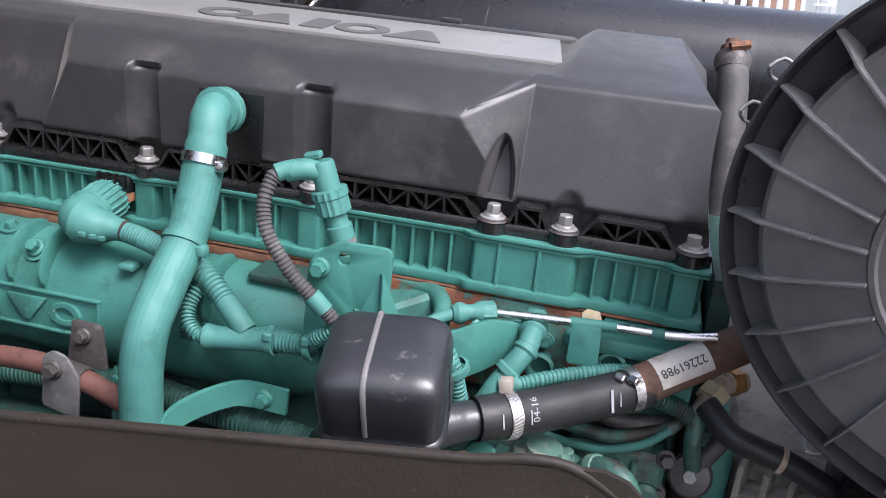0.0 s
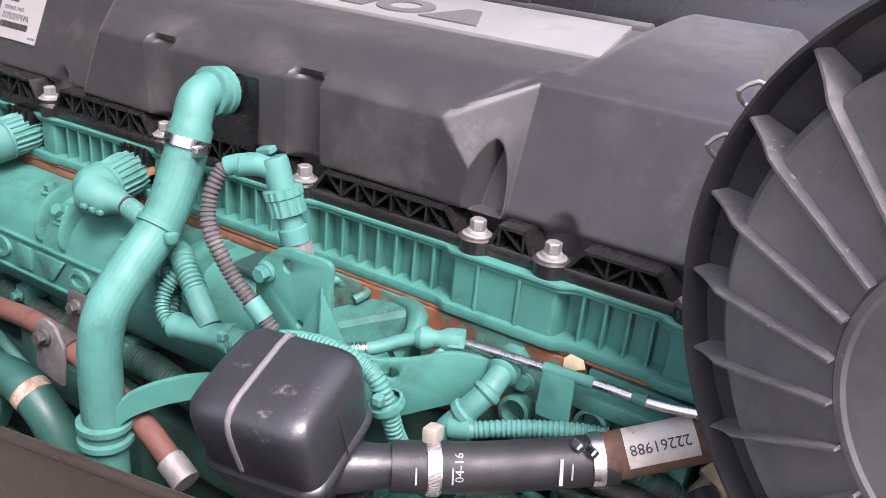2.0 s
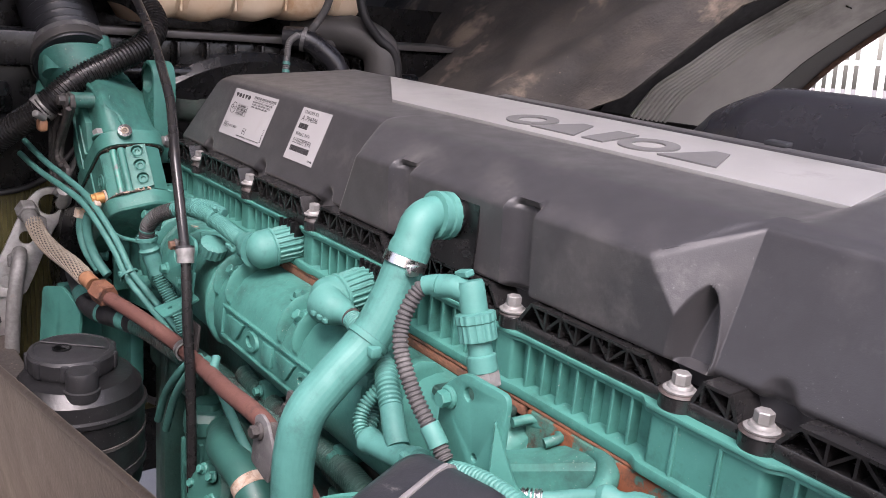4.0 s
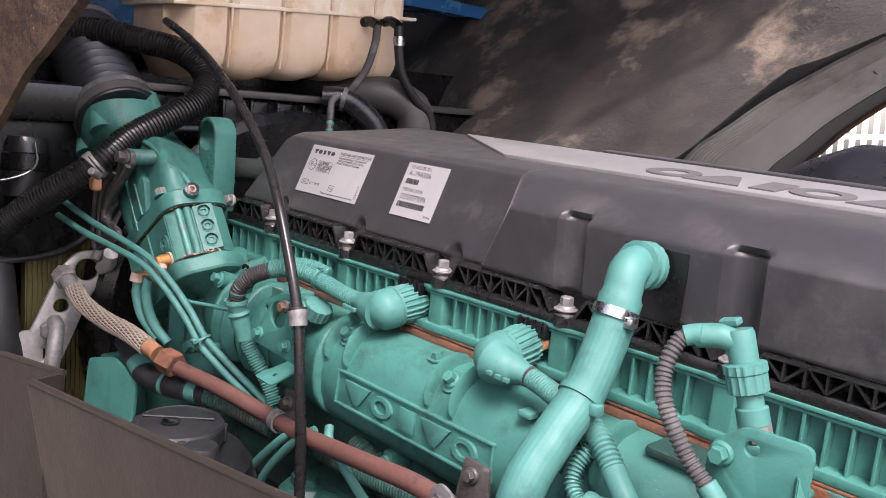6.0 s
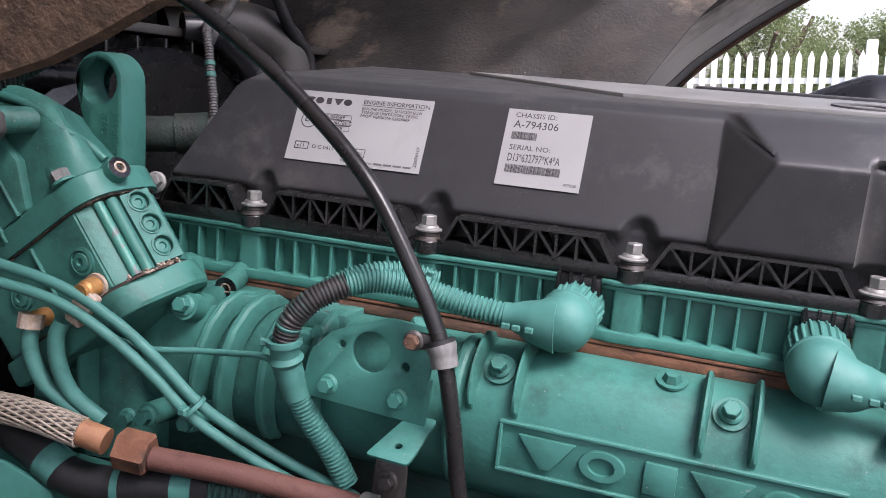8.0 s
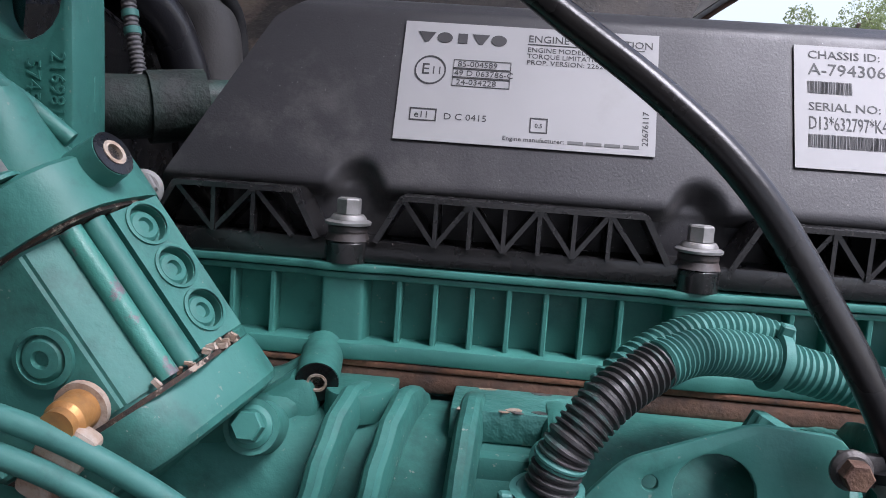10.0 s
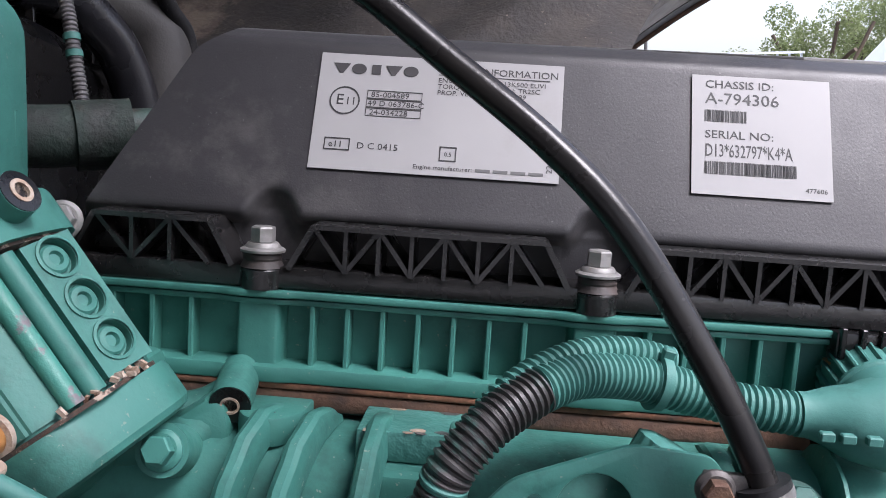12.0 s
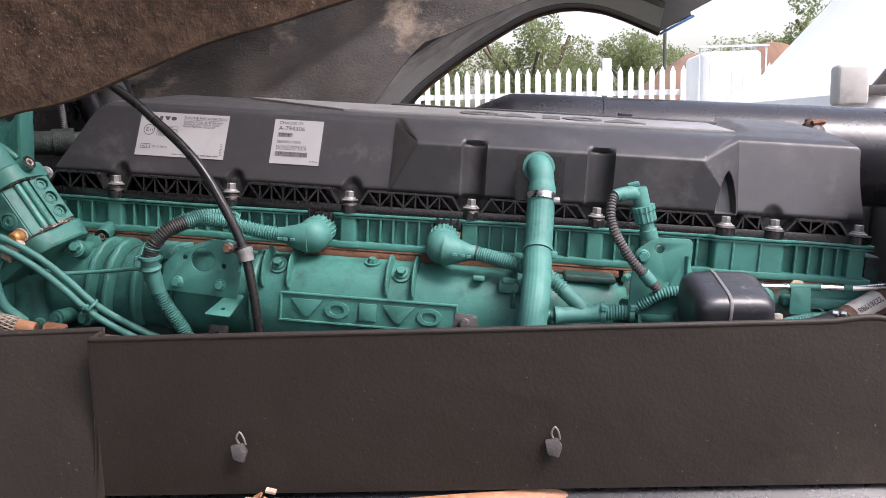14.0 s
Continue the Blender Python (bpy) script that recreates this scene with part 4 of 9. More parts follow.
    flaked = part("pad", box(0.0575, 0.116, -0.040, 0.0, 1.2060, 1.2205, 0.0012), FLAKING, t, "pad with flaking green paint")
    part("pad_step", box(0.060, 0.118, -0.050, -0.030, 1.1850, 1.2035, 0.003), GREEN_CAST, t)
    rng = random.Random(17)
    for k in range(11):
        chip = [(rng.uniform(0.6, 1.0) * math.cos(a * 0.9), rng.uniform(0.6, 1.0) * math.sin(a * 0.9)) for a in range(7)]
        size = rng.uniform(0.0012, 0.0040)
        part("bare_chip", prism([(px * size * 1.8, py * size) for px, py in chip], 0.00025, Matrix.Translation((rng.uniform(0.064, 0.100), rng.choice((-0.004, -0.006, -0.037)) + rng.uniform(-0.003, 0.002), 1.2204)) @ Matrix.Rotation(rng.uniform(-0.4, 0.4), 4, "Z")), CHALKY if k % 3 else OILY, flaked)
    part("web", tube([(-0.072, -0.046, 1.2150), (-0.050, -0.038, 1.2040), (-0.030, -0.030, 1.2030), (-0.012, -0.020, 1.2130)], 0.0125, 20), GREEN_CAST, t)
    part("web", tube([(-0.062, -0.020, 1.2200), (-0.040, -0.016, 1.2110), (-0.022, -0.012, 1.2130), (-0.008, -0.006, 1.2210)], 0.0115, 20), GREEN_CAST, t)
    bolt_parts(t, (0.102, -0.052, 1.206), (0, -0.9, 0.4), 0.0068)
    for x, z in ((-0.039, 1.118), (0.002, 1.122)):
        part("boss", lathe([(0.0105, -0.03), (0.0105, 0.008), (0, 0.008)], (x, -0.078, z), (0, -1, 0.1)), GREEN_CAST, t)
        bolt_parts(t, (x, -0.086, z), (0, -1, 0.1), 0.0065)
    for x in (0.335, 0.500, 0.615):
        part("boss", box(x - 0.008, x + 0.008, -0.058, -0.02, 1.086, 1.106, 0.003), GREEN_CAST, t)
        bolt_parts(t, (x, -0.0585, 1.096), (0, -1, 0), 0.005)
    part("black_pad", box(0.622, 0.688, -0.046, -0.006, 1.2120, 1.2215, 0.004, 3), GREEN_DARK, t, "dirty dark pad with a bolt hole")
    part("stud", lathe([(0.0075, 0), (0.0075, 0.003), (0.005, 0.009), (0, 0.009)], (0.372, -0.034, 1.214), (0, -0.3, 1), 6), GREEN_CAST, t)
    part("stud_flange", lathe([(0.011, 0), (0.011, 0.002), (0, 0.002)], (0.372, -0.034, 1.2155), (0, -0.3, 1)), GREEN_CAST, t)


build_manifold()

# ---- hoses and fittings in front of the engine ----


def build_breather():
    t = thing("breather_hose", (0.585, -0.15, 0.98), "green painted breather hose with elbow and clamps", "hose")
    path = [(0.586, -0.050, 1.331), (0.586, -0.066, 1.290), (0.586, -0.087, 1.255), (0.587, -0.120, 1.226), (0.586, -0.142, 1.200), (0.584, -0.149, 1.165), (0.584, -0.150, 1.120), (0.585, -0.150, 1.095), (0.585, -0.150, 0.985)]
    part("hose", tube(path, 0.0172, 96, 0.005, flutes=24, depth=0.006), GREEN_PLASTIC, t)
    elbow = part("elbow", tube([(0.580, -0.010, 1.3525), (0.580, -0.026, 1.3545), (0.582, -0.040, 1.350), (0.585, -0.048, 1.338), (0.586, -0.054, 1.322)], 0.0158, 24, stretch=lambda s: 1.0 + 0.10 * (s > 0.85)), GREEN_PLASTIC, t)
    part("collar", lathe([(0.0155, -0.007), (0.0205, -0.006), (0.0205, 0.0), (0.0185, 0.001), (0.0185, 0.004), (0.0205, 0.005), (0.0205, 0.010), (0.0155, 0.011)], (0.580, -0.016, 1.3530), (0, -1, 0.1), 32, squash=lambda a: 1.0 + 0.015 * math.sin(14 * a)), GREEN_PLASTIC, elbow)
    ring_band(t, "hose_clamp", (0.586, -0.0555, 1.3185), (0, -0.36, -0.93), 0.0172, 0.009, STEEL, 0.0014, "bright steel hose clamp")
    part("clamp_screw", box(0.600, 0.609, -0.066, -0.056, 1.312, 1.321, 0.002), STEEL, t)
    tie = ring_band(t, "cable_tie", (0.586, -0.0870, 1.2555), (0, -0.66, -0.75), 0.0168, 0.006, GREEN_PLASTIC, 0.0022)
    part("tie_lock", box(0.601, 0.610, -0.098, -0.088, 1.248, 1.257, 0.002), GREEN_PLASTIC, tie)
    part("pipe_collar", lathe([(0.0165, -0.012), (0.0225, -0.012), (0.0225, -0.007), (0.0185, -0.006), (0.0185, 0.002), (0.0225, 0.003), (0.0225, 0.008), (0.0168, 0.009)], (0.585, -0.150, 1.096), (0, 0, 1), 32), GREEN_PLASTIC, t)
    return t


build_breather()


def build_strap():
    t = thing("hose_support_arm", (0.63, -0.10, 1.11), "green painted bent steel support arm", "bracket")
    pts = smooth_path([(0.600, -0.152, 1.112), (0.606, -0.140, 1.122), (0.618, -0.118, 1.127), (0.632, -0.094, 1.127), (0.645, -0.083, 1.125), (0.680, -0.080, 1.123)], 0.003)
    bm = bmesh.new()
    rows = []
    for i, p in enumerate(pts):
        d = (pts[min(i + 1, len(pts) - 1)] - pts[max(i - 1, 0)])
        n = Vector((d.y, -d.x, 0)).normalized() * 0.0025
        up = Vector((0, 0.002, 0.0105))
        rows.append([bm.verts.new(q) for q in (p - n - up, p + n - up, p + n + up, p - n + up)])
    for a, b in zip(rows, rows[1:]):
        for i in range(4):
            bm.faces.new((a[i], a[(i + 1) % 4], b[(i + 1) % 4], b[i]))
    bm.faces.new(rows[0])
    bm.faces.new(rows[-1])
    part("arm", bm, GREEN, t)
    bolt_parts(t, (0.660, -0.0845, 1.1245), (0, -1, 0), 0.0062)


build_strap()


def build_bulb(x, y, z, way, tail):
    """A round green connector: ball, toothed collar, tapered neck with lock tabs."""
    t = thing("harness_connector", (x, y, z - 0.02), "round green painted harness connector with toothed collar", "connector", "harness connectors on the housing")
    way = Vector(way).normalized()
    axis = Vector((-0.06 * way.x, 0.97, 0.16)).normalized()
    c = Vector((x, y, z))
    ball = [(0.0, -0.0190)] + [(0.0220 * math.sin(a), -0.0190 * math.cos(a)) for a in (0.2, 0.4, 0.6, 0.8, 1.0, 1.2, 1.4, 1.57)] + [(0.0220, 0.008), (0.0212, 0.0095), (0.0225, 0.0105), (0.0225, 0.0125), (0, 0.0125)]
    body = part("ball", lathe(ball, c, axis, 28), GREEN_PLASTIC, t)
    teeth = 22
    part("collar", lathe([(0.0190, 0.0125), (0.0198, 0.0135), (0.0208, 0.0360), (0.0198, 0.0400), (0.0190, 0.0400), (0.0190, 0.0460), (0.013, 0.0460)], c, axis, teeth * 6, squash=lambda a: 1.0 + 0.040 * (1 if math.sin(teeth * a) > 0.1 else -1)), GREEN_PLASTIC, t)
    p0 = c - axis * 0.004
    end = Vector(tail)
    neck = tube([p0 + way * 0.004, p0 + way * 0.018, p0.lerp(end, 0.62), end], 0.0150, 22, stretch=lambda s: lerp(1.42, 0.66, min(1, s * 1.15) ** 1.1))
    part("neck", neck, GREEN_PLASTIC, t)
    side = axis.cross(way).normalized()
    for k, d in enumerate((0.018, 0.028, 0.036)):
        q = p0 + way * d - axis * 0.006 + side * 0.0
        out = -Vector((0, 1, 0))
        part("lock_tab", placed(box(-0.003, 0.003, -0.002, 0.002, 0, 0.004, 0.0006, 1), facing(q + out * lerp(0.014, 0.010, k / 2), out)), GREEN_PLASTIC, body)
    clip = part("clip", box(x + 0.002 - 0.017, x + 0.019, -0.0105, 0.001, 1.2615, 1.2760, 0.001), BLACK, t, "black plastic clip with slots")
    part("gasket_edge", box(x - 0.016, x + 0.018, -0.0090, 0.002, 1.2520, 1.2612, 0.001), ORANGE, clip, "tan strip under the clip")
    for k in range(4):
        part("slot_rib", box(x - 0.014 + k * 0.009, x - 0.0115 + k * 0.009, -0.0135, -0.009, 1.2640, 1.2785, 0.0004, 1), BLACK, clip)
    return t


build_bulb(0.291, -0.040, 1.2460, (-1, -0.10, -0.02), (0.2485, -0.0455, 1.2462))
build_bulb(0.465, -0.053, 1.2455, (1, -0.10, -0.10), (0.507, -0.0545, 1.2415))


def build_harness_left():
    t = thing("corrugated_harness", (0.11, -0.09, 1.10), "green painted corrugated conduit with bare black bends", "cable conduit")
    part("conduit", tube([(0.2510, -0.0455, 1.2460), (0.222, -0.0475, 1.2490), (0.200, -0.050, 1.2535)], 0.0088, 20, wave=0.0016, pitch=0.0034), GREEN_PLASTIC, t)
    part("conduit", tube([(0.202, -0.050, 1.2530), (0.178, -0.056, 1.2590), (0.152, -0.070, 1.2620), (0.135, -0.084, 1.2585)], 0.0090, 18, wave=0.0013, pitch=0.0029), GREEN_PLASTIC, t)
    part("conduit", tube([(0.136, -0.083, 1.2590), (0.118, -0.097, 1.2485), (0.106, -0.104, 1.2350), (0.1015, -0.105, 1.2260), (0.0985, -0.105, 1.2150)], 0.0090, 20, wave=0.0014, pitch=0.0029), BARE_BEND, t, "bare dark corrugated bend with paint traces")
    part("conduit", tube([(0.194, -0.044, 1.2640), (0.172, -0.052, 1.2690), (0.148, -0.066, 1.2680), (0.126, -0.083, 1.2590), (0.111, -0.094, 1.2430), (0.104, -0.096, 1.2280)], 0.0062, 16, wave=0.0014, pitch=0.0034), GREEN_PLASTIC, t)
    part("conduit", tube([(0.1022, -0.1052, 1.2285), (0.1015, -0.105, 1.2262), (0.1008, -0.105, 1.2240)], 0.0094, 20, wave=0.0012, pitch=0.0034), GREEN_PLASTIC, t)
    part("sleeve", tube([(0.0980, -0.1050, 1.2150), (0.0985, -0.100, 1.1950), (0.104, -0.093, 1.1680)], 0.0112, 20, stretch=lambda s: 1.0 + 0.22 * (0.30 < s < 0.34) - 0.08 * (s > 0.7)), GREEN_PLASTIC, t)
    part("conduit", tube([(0.104, -0.093, 1.1700), (0.114, -0.084, 1.1450), (0.128, -0.075, 1.1200), (0.140, -0.070, 1.0950)], 0.0088, 18, wave=0.0017, pitch=0.0034), GREEN_PLASTIC, t)
    for c, ax, r in (((0.0980, -0.1045, 1.2135), (0.05, 0.1, -1), 0.0112), ((0.187, -0.052, 1.2572), (1, 0.25, -0.2), 0.0102)):
        tie = ring_band(t, "cable_tie", c, ax, r, 0.005, GREEN_PLASTIC, 0.0024)
        part("tie_lock", placed(box(-0.0028, 0.0028, -0.0022, 0.0022, 0, 0.0055, 0.0008, 1), facing(Vector(c) + (Vector((-r - 0.001, -0.004, -0.002)) if c[0] < 0.15 else Vector((0.003, -0.002, r))), (-1, -0.3, 0.1) if c[0] < 0.15 else (0.2, -0.2, 1), (0, 1, 0))), GREEN_PLASTIC, tie)
    plug = part("plug", lathe([(0.0165, 0), (0.0165, 0.014), (0.0120, 0.016), (0, 0.016)], (0.190, -0.058, 1.2165), (0.45, 0.10, 0.88), 64, squash=lambda a: 1 + 0.03 * (1 if math.sin(16 * a) > 0 else -1)), GREEN_PLASTIC, t)


build_harness_left()


def build_harness_mid():
    t = thing("branched_conduit", (0.62, -0.09, 1.19), "green painted conduit with a Y branch", "cable conduit")
    part("conduit", tube([(0.507, -0.0545, 1.2415), (0.530, -0.058, 1.2385), (0.560, -0.064, 1.2330), (0.592, -0.070, 1.2265)], 0.0092, 20, wave=0.0006, pitch=0.0030), GREEN_PLASTIC, t)
    part("dark_sleeve", tube([(0.5035, -0.0540, 1.2418), (0.507, -0.0545, 1.2415), (0.5105, -0.0550, 1.2412)], 0.0098, 20), SLEEVE, t, "dark dusty sleeve ring")
    part("conduit", tube([(0.590, -0.070, 1.2270), (0.604, -0.077, 1.2210), (0.622, -0.084, 1.2080)], 0.0092, 18, wave=0.0016, pitch=0.0040), GREEN_PLASTIC, t)
    part("branch", tube([(0.620, -0.083, 1.2090), (0.632, -0.088, 1.2000), (0.646, -0.092, 1.1880)], 0.0095, 18), GREEN_PLASTIC, t)
    part("branch", tube([(0.612, -0.098, 1.1790), (0.640, -0.095, 1.1815), (0.666, -0.092, 1.1850)], 0.0100, 18, stretch=lambda s: 1.12 if s < 0.12 or s > 0.9 else 1.0), GREEN_PLASTIC, t)
    part("conduit", tube([(0.664, -0.092, 1.1850), (0.685, -0.092, 1.1870), (0.706, -0.094, 1.1890)], 0.0092, 18, wave=0.0014, pitch=0.0034), GREEN_PLASTIC, t)
    part("conduit", tube([(0.613, -0.098, 1.1790), (0.603, -0.098, 1.1800), (0.593, -0.094, 1.1880), (0.590, -0.086, 1.2000), (0.594, -0.076, 1.2130)], 0.0058, 14, wave=0.0017, pitch=0.0034), GREEN_PLASTIC, t)
    part("conduit", tube([(0.704, -0.094, 1.1890), (0.714, -0.104, 1.2020), (0.735, -0.108, 1.2170), (0.765, -0.108, 1.2250), (0.793, -0.108, 1.2260), (0.815, -0.107, 1.2190), (0.826, -0.105, 1.2000), (0.832, -0.100, 1.1750), (0.840, -0.088, 1.1420)], 0.0066, 18, wave=0.0008, pitch=0.0034), GREEN_PLASTIC, t)
    for c in ((0.670, -0.092, 1.1853), (0.704, -0.094, 1.189), (0.826, -0.105, 1.200)):
        tie = ring_band(t, "cable_tie", c, (1, 0, 0.1) if c[0] < 0.75 else (0.3, 0.3, -1), 0.0105, 0.006, GREEN_PLASTIC, 0.0022)
        part("tie_lock", box(c[0] - 0.004, c[0] + 0.004, c[1] - 0.014, c[1] - 0.007, c[2] + 0.004, c[2] + 0.012, 0.0015, 1), GREEN_PLASTIC, tie)
    # small two-way plug by the hose
    plug = part("plug", box(0.540, 0.566, -0.072, -0.052, 1.1960, 1.2110, 0.004), GREEN_PLASTIC, t)
    part("plug_lock", box(0.545, 0.560, -0.0745, -0.068, 1.2085, 1.2165, 0.002), GREEN_PLASTIC, plug)
    part("plug_lead", tube([(0.564, -0.063, 1.203), (0.574, -0.066, 1.197), (0.582, -0.074, 1.180), (0.588, -0.085, 1.168)], 0.006, 14, wave=0.0017, pitch=0.0036), GREEN_PLASTIC, plug)
    part("grip", box(0.507, 0.522, -0.066, -0.050, 1.208, 1.214, 0.002), GREEN_PLASTIC, t)


build_harness_mid()


def build_sensor():
    t = thing("sensor_plug", (0.725, -0.07, 1.25), "green angled sensor plug with grey corrugated lead", "connector")
    axis = Vector((0.30, 0.06, -0.95)).normalized()
    top = Vector((0.7005, -0.0815, 1.3400))
    part("plug_body", lathe([(0.0, 0), (0.0088, 0.0), (0.0098, 0.003), (0.0098, 0.022), (0.0085, 0.024), (0, 0.024)], top, axis, 20), GREEN_PLASTIC, t)
    part("elbow", tube([top + axis * 0.010, top + axis * 0.008 + Vector((-0.012, -0.006, 0.001)), top + axis * 0.007 + Vector((-0.026, -0.012, -0.003))], 0.0084, 18), GREEN_PLASTIC, t)
    part("plug_lock", placed(box(-0.007, 0.007, -0.004, 0.004, -0.001, 0.004, 0.001, 1), facing(top + Vector((-0.006, 0, 0.002)), (-0.3, -0.2, 1), (0, 1, 0))), GREEN_PLASTIC, t)
    teeth = 16
    part("coupling_nut", lathe([(0.0105, 0.022), (0.0142, 0.023), (0.0142, 0.029), (0.0132, 0.030), (0.0132, 0.042), (0.0115, 0.043), (0, 0.043)], top, axis, teeth * 4, squash=lambda a: 1 + 0.03 * (1 if math.sin(teeth * a) > 0 else -1)), GREEN_PLASTIC, t)
    part("neck", lathe([(0.0088, 0.042), (0.0088, 0.052), (0.0108, 0.053), (0.0108, 0.064), (0.0095, 0.065), (0, 0.065)], top, axis, 24), GREEN_PLASTIC, t)
    part("hex", hexagon(0.0112, 0.064, 0.076, top, axis), ZINC, t, "bare steel hexagon")
    lead = [top + axis * 0.007 + Vector((-0.024, -0.012, -0.003)), Vector((0.6700, -0.1010, 1.3270)), Vector((0.6680, -0.1120, 1.3060)), Vector((0.6760, -0.1180, 1.2850)), Vector((0.6950, -0.1170, 1.2580)), Vector((0.7150, -0.1140, 1.2380)), Vector((0.7300, -0.1120, 1.2230))]
    part("lead", tube(lead, 0.0056, 16, wave=0.0010, pitch=0.0034), DUSTY_RUBBER, t, "grey-black corrugated lead")
    part("tape", tube([(0.711, -0.1147, 1.242), (0.717, -0.1137, 1.236), (0.722, -0.113, 1.2305)], 0.0074, 16), GREEN_PLASTIC, t)
    part("tape", tube([(0.6715, -0.0985, 1.3295), (0.676, -0.0955, 1.3315), (0.682, -0.0935, 1.3325)], 0.0072, 16), GREEN_PLASTIC, t)


build_sensor()


def build_bracket():
    t = thing("lifting_bracket", (0.75, -0.08, 1.19), "green painted steel bracket plate with holes and bolts", "bracket")
    m = facing((0.7345, -0.0935, 1.2420), (0, -1, 0.02))
    part("plate", prism(rounded([(-0.036, -0.052), (0.033, -0.052), (0.034, 0.042), (-0.012, 0.041), (-0.034, 0.022)], 0.008), 0.005, m, 0.0010, ((-0.0045, 0.0275, 0.0052), (0.008, -0.014, 0.0030))), GREEN, t)
    bolt_parts(t, (0.7110, -0.0985, 1.2600), (0, -1, 0), 0.0062)
    # arm that runs back to the head
    d = Vector((0.089, 0.068, 0)).normalized()
    out = Vector((d.y, -d.x, 0.05)).normalized()
    m = facing((0.7680, -0.0960, 1.2080), out)
    part("arm", prism(rounded([(-0.008, -0.044), (0.046, -0.046), (0.092, -0.032), (0.122, -0.018), (0.121, 0.006), (0.088, 0.011), (0.060, 0.004), (0.034, 0.003), (0.012, 0.012), (0.000, 0.040), (-0.008, 0.060)], 0.007), 0.005, m, 0.0010, ((0.046, -0.008, 0.0050),)), GREEN, t)
    for p in ((0.8440, -0.0330, 1.1940), (0.8300, -0.0400, 1.2080), (0.858, -0.021, 1.206)):
        bolt_parts(t, p, out, 0.0060)
    # open cast pocket behind the plate
    part("pocket_floor", box(0.690, 0.790, -0.056, 0.003, 1.170, 1.184, 0.002), GREEN_CAST, t)
    # rounded casting walls round the pocket, and a sloping web in it
    part("pocket_rim", tube([(0.700, -0.002, 1.2160), (0.750, 0.000, 1.2180), (0.776, -0.004, 1.2190), (0.790, -0.014, 1.2160), (0.797, -0.030, 1.2080), (0.790, -0.048, 1.1990)], 0.0085, 18), GREEN_CAST, t)
    part("pocket_wall", sheet(lambda u, v: Vector((lerp(0.776, 0.797, min(1, u * 2)) - 0.006 * max(0, u - 0.5), lerp(0.0, -0.052, u), lerp(1.2175 - 0.018 * u * u, 1.150, v))), 8, 4, 0.006, (1, 0, 0)), GREEN_CAST, t)
    web = bmesh.new()
    rows = []
    for k in range(11):
        u = k / 10
        c = Vector((0.705, -0.050, 1.196)).lerp(Vector((0.772, -0.004, 1.2215)), u)
        wide = lerp(0.011, 0.016, u)
        rows.append([web.verts.new(c + Vector((dx * wide, -dx * wide * 0.6, dz))) for dx, dz in ((-1.25, -0.03), (-1, -0.004), (-0.75, 0.0), (0.75, 0.0), (1, -0.004), (1.25, -0.03))])
    for p, q in zip(rows, rows[1:]):
        for i in range(5):
            web.faces.new((p[i], p[i + 1], q[i + 1], q[i]))
    web.faces.new(rows[0])
    web.faces.new(rows[-1])
    part("sloping_web", web, GREEN_CAST, t)
    part("recess_ring", tube([(0.700, -0.024, 1.2170), (0.706, -0.008, 1.2190), (0.726, -0.004, 1.2200), (0.738, -0.010, 1.2190), (0.734, -0.022, 1.2150)], 0.0040, 14), GREEN_CAST, t)


build_bracket()


def build_line():
    t = thing("fuel_line", (0.88, -0.03, 1.21), "bare steel and green painted thin fuel line", "pipe")
    part("hose", tube([(0.772, -0.072, 1.2060), (0.784, -0.062, 1.2080), (0.798, -0.050, 1.2140), (0.812, -0.042, 1.2190)], 0.0052, 14), GREEN_PLASTIC, t)
    part("sleeve", tube([(0.768, -0.075, 1.2055), (0.774, -0.070, 1.2062), (0.780, -0.0655, 1.2074)], 0.0058, 14, wave=0.0012, pitch=0.003), STEEL, t, "braided steel sleeve")
    part("coupling", tube([(0.808, -0.044, 1.2178), (0.820, -0.038, 1.2190), (0.838, -0.030, 1.2200)], 0.0080, 18, stretch=lambda s: 1.15 if 0.1 < s < 0.35 or s > 0.62 else 0.85), GREEN_PLASTIC, t)
    part("nut", hexagon(0.0098, -0.006, 0.006, (0.836, -0.031, 1.2198), (0.9, 0.4, 0.05)), GREEN_PLASTIC, t)
    part("rod", tube([(0.838, -0.030, 1.2200), (0.880, -0.0285, 1.2225), (0.948, -0.028, 1.2265), (0.985, -0.029, 1.2285), (1.020, -0.026, 1.2330)], 0.0036, 14), STEEL, t, "bright bare steel pipe")
    part("painted_length", tube([(0.905, -0.0282, 1.2240), (0.925, -0.028, 1.2252), (0.942, -0.028, 1.2262)], 0.0044, 14), GREEN, t)
    part("painted_length", tube([(0.970, -0.0286, 1.2277), (0.975, -0.0287, 1.2280), (0.980, -0.0288, 1.2283)], 0.0046, 14), GREEN, t)
    part("tab", prism(rounded([(-0.012, -0.034), (0.014, -0.034), (0.012, 0.002), (-0.012, 0.002)], 0.004), 0.0025, facing((0.9180, -0.0300, 1.2240), (0, -1, 0.12)), 0.0006), GREEN, t)


build_line()


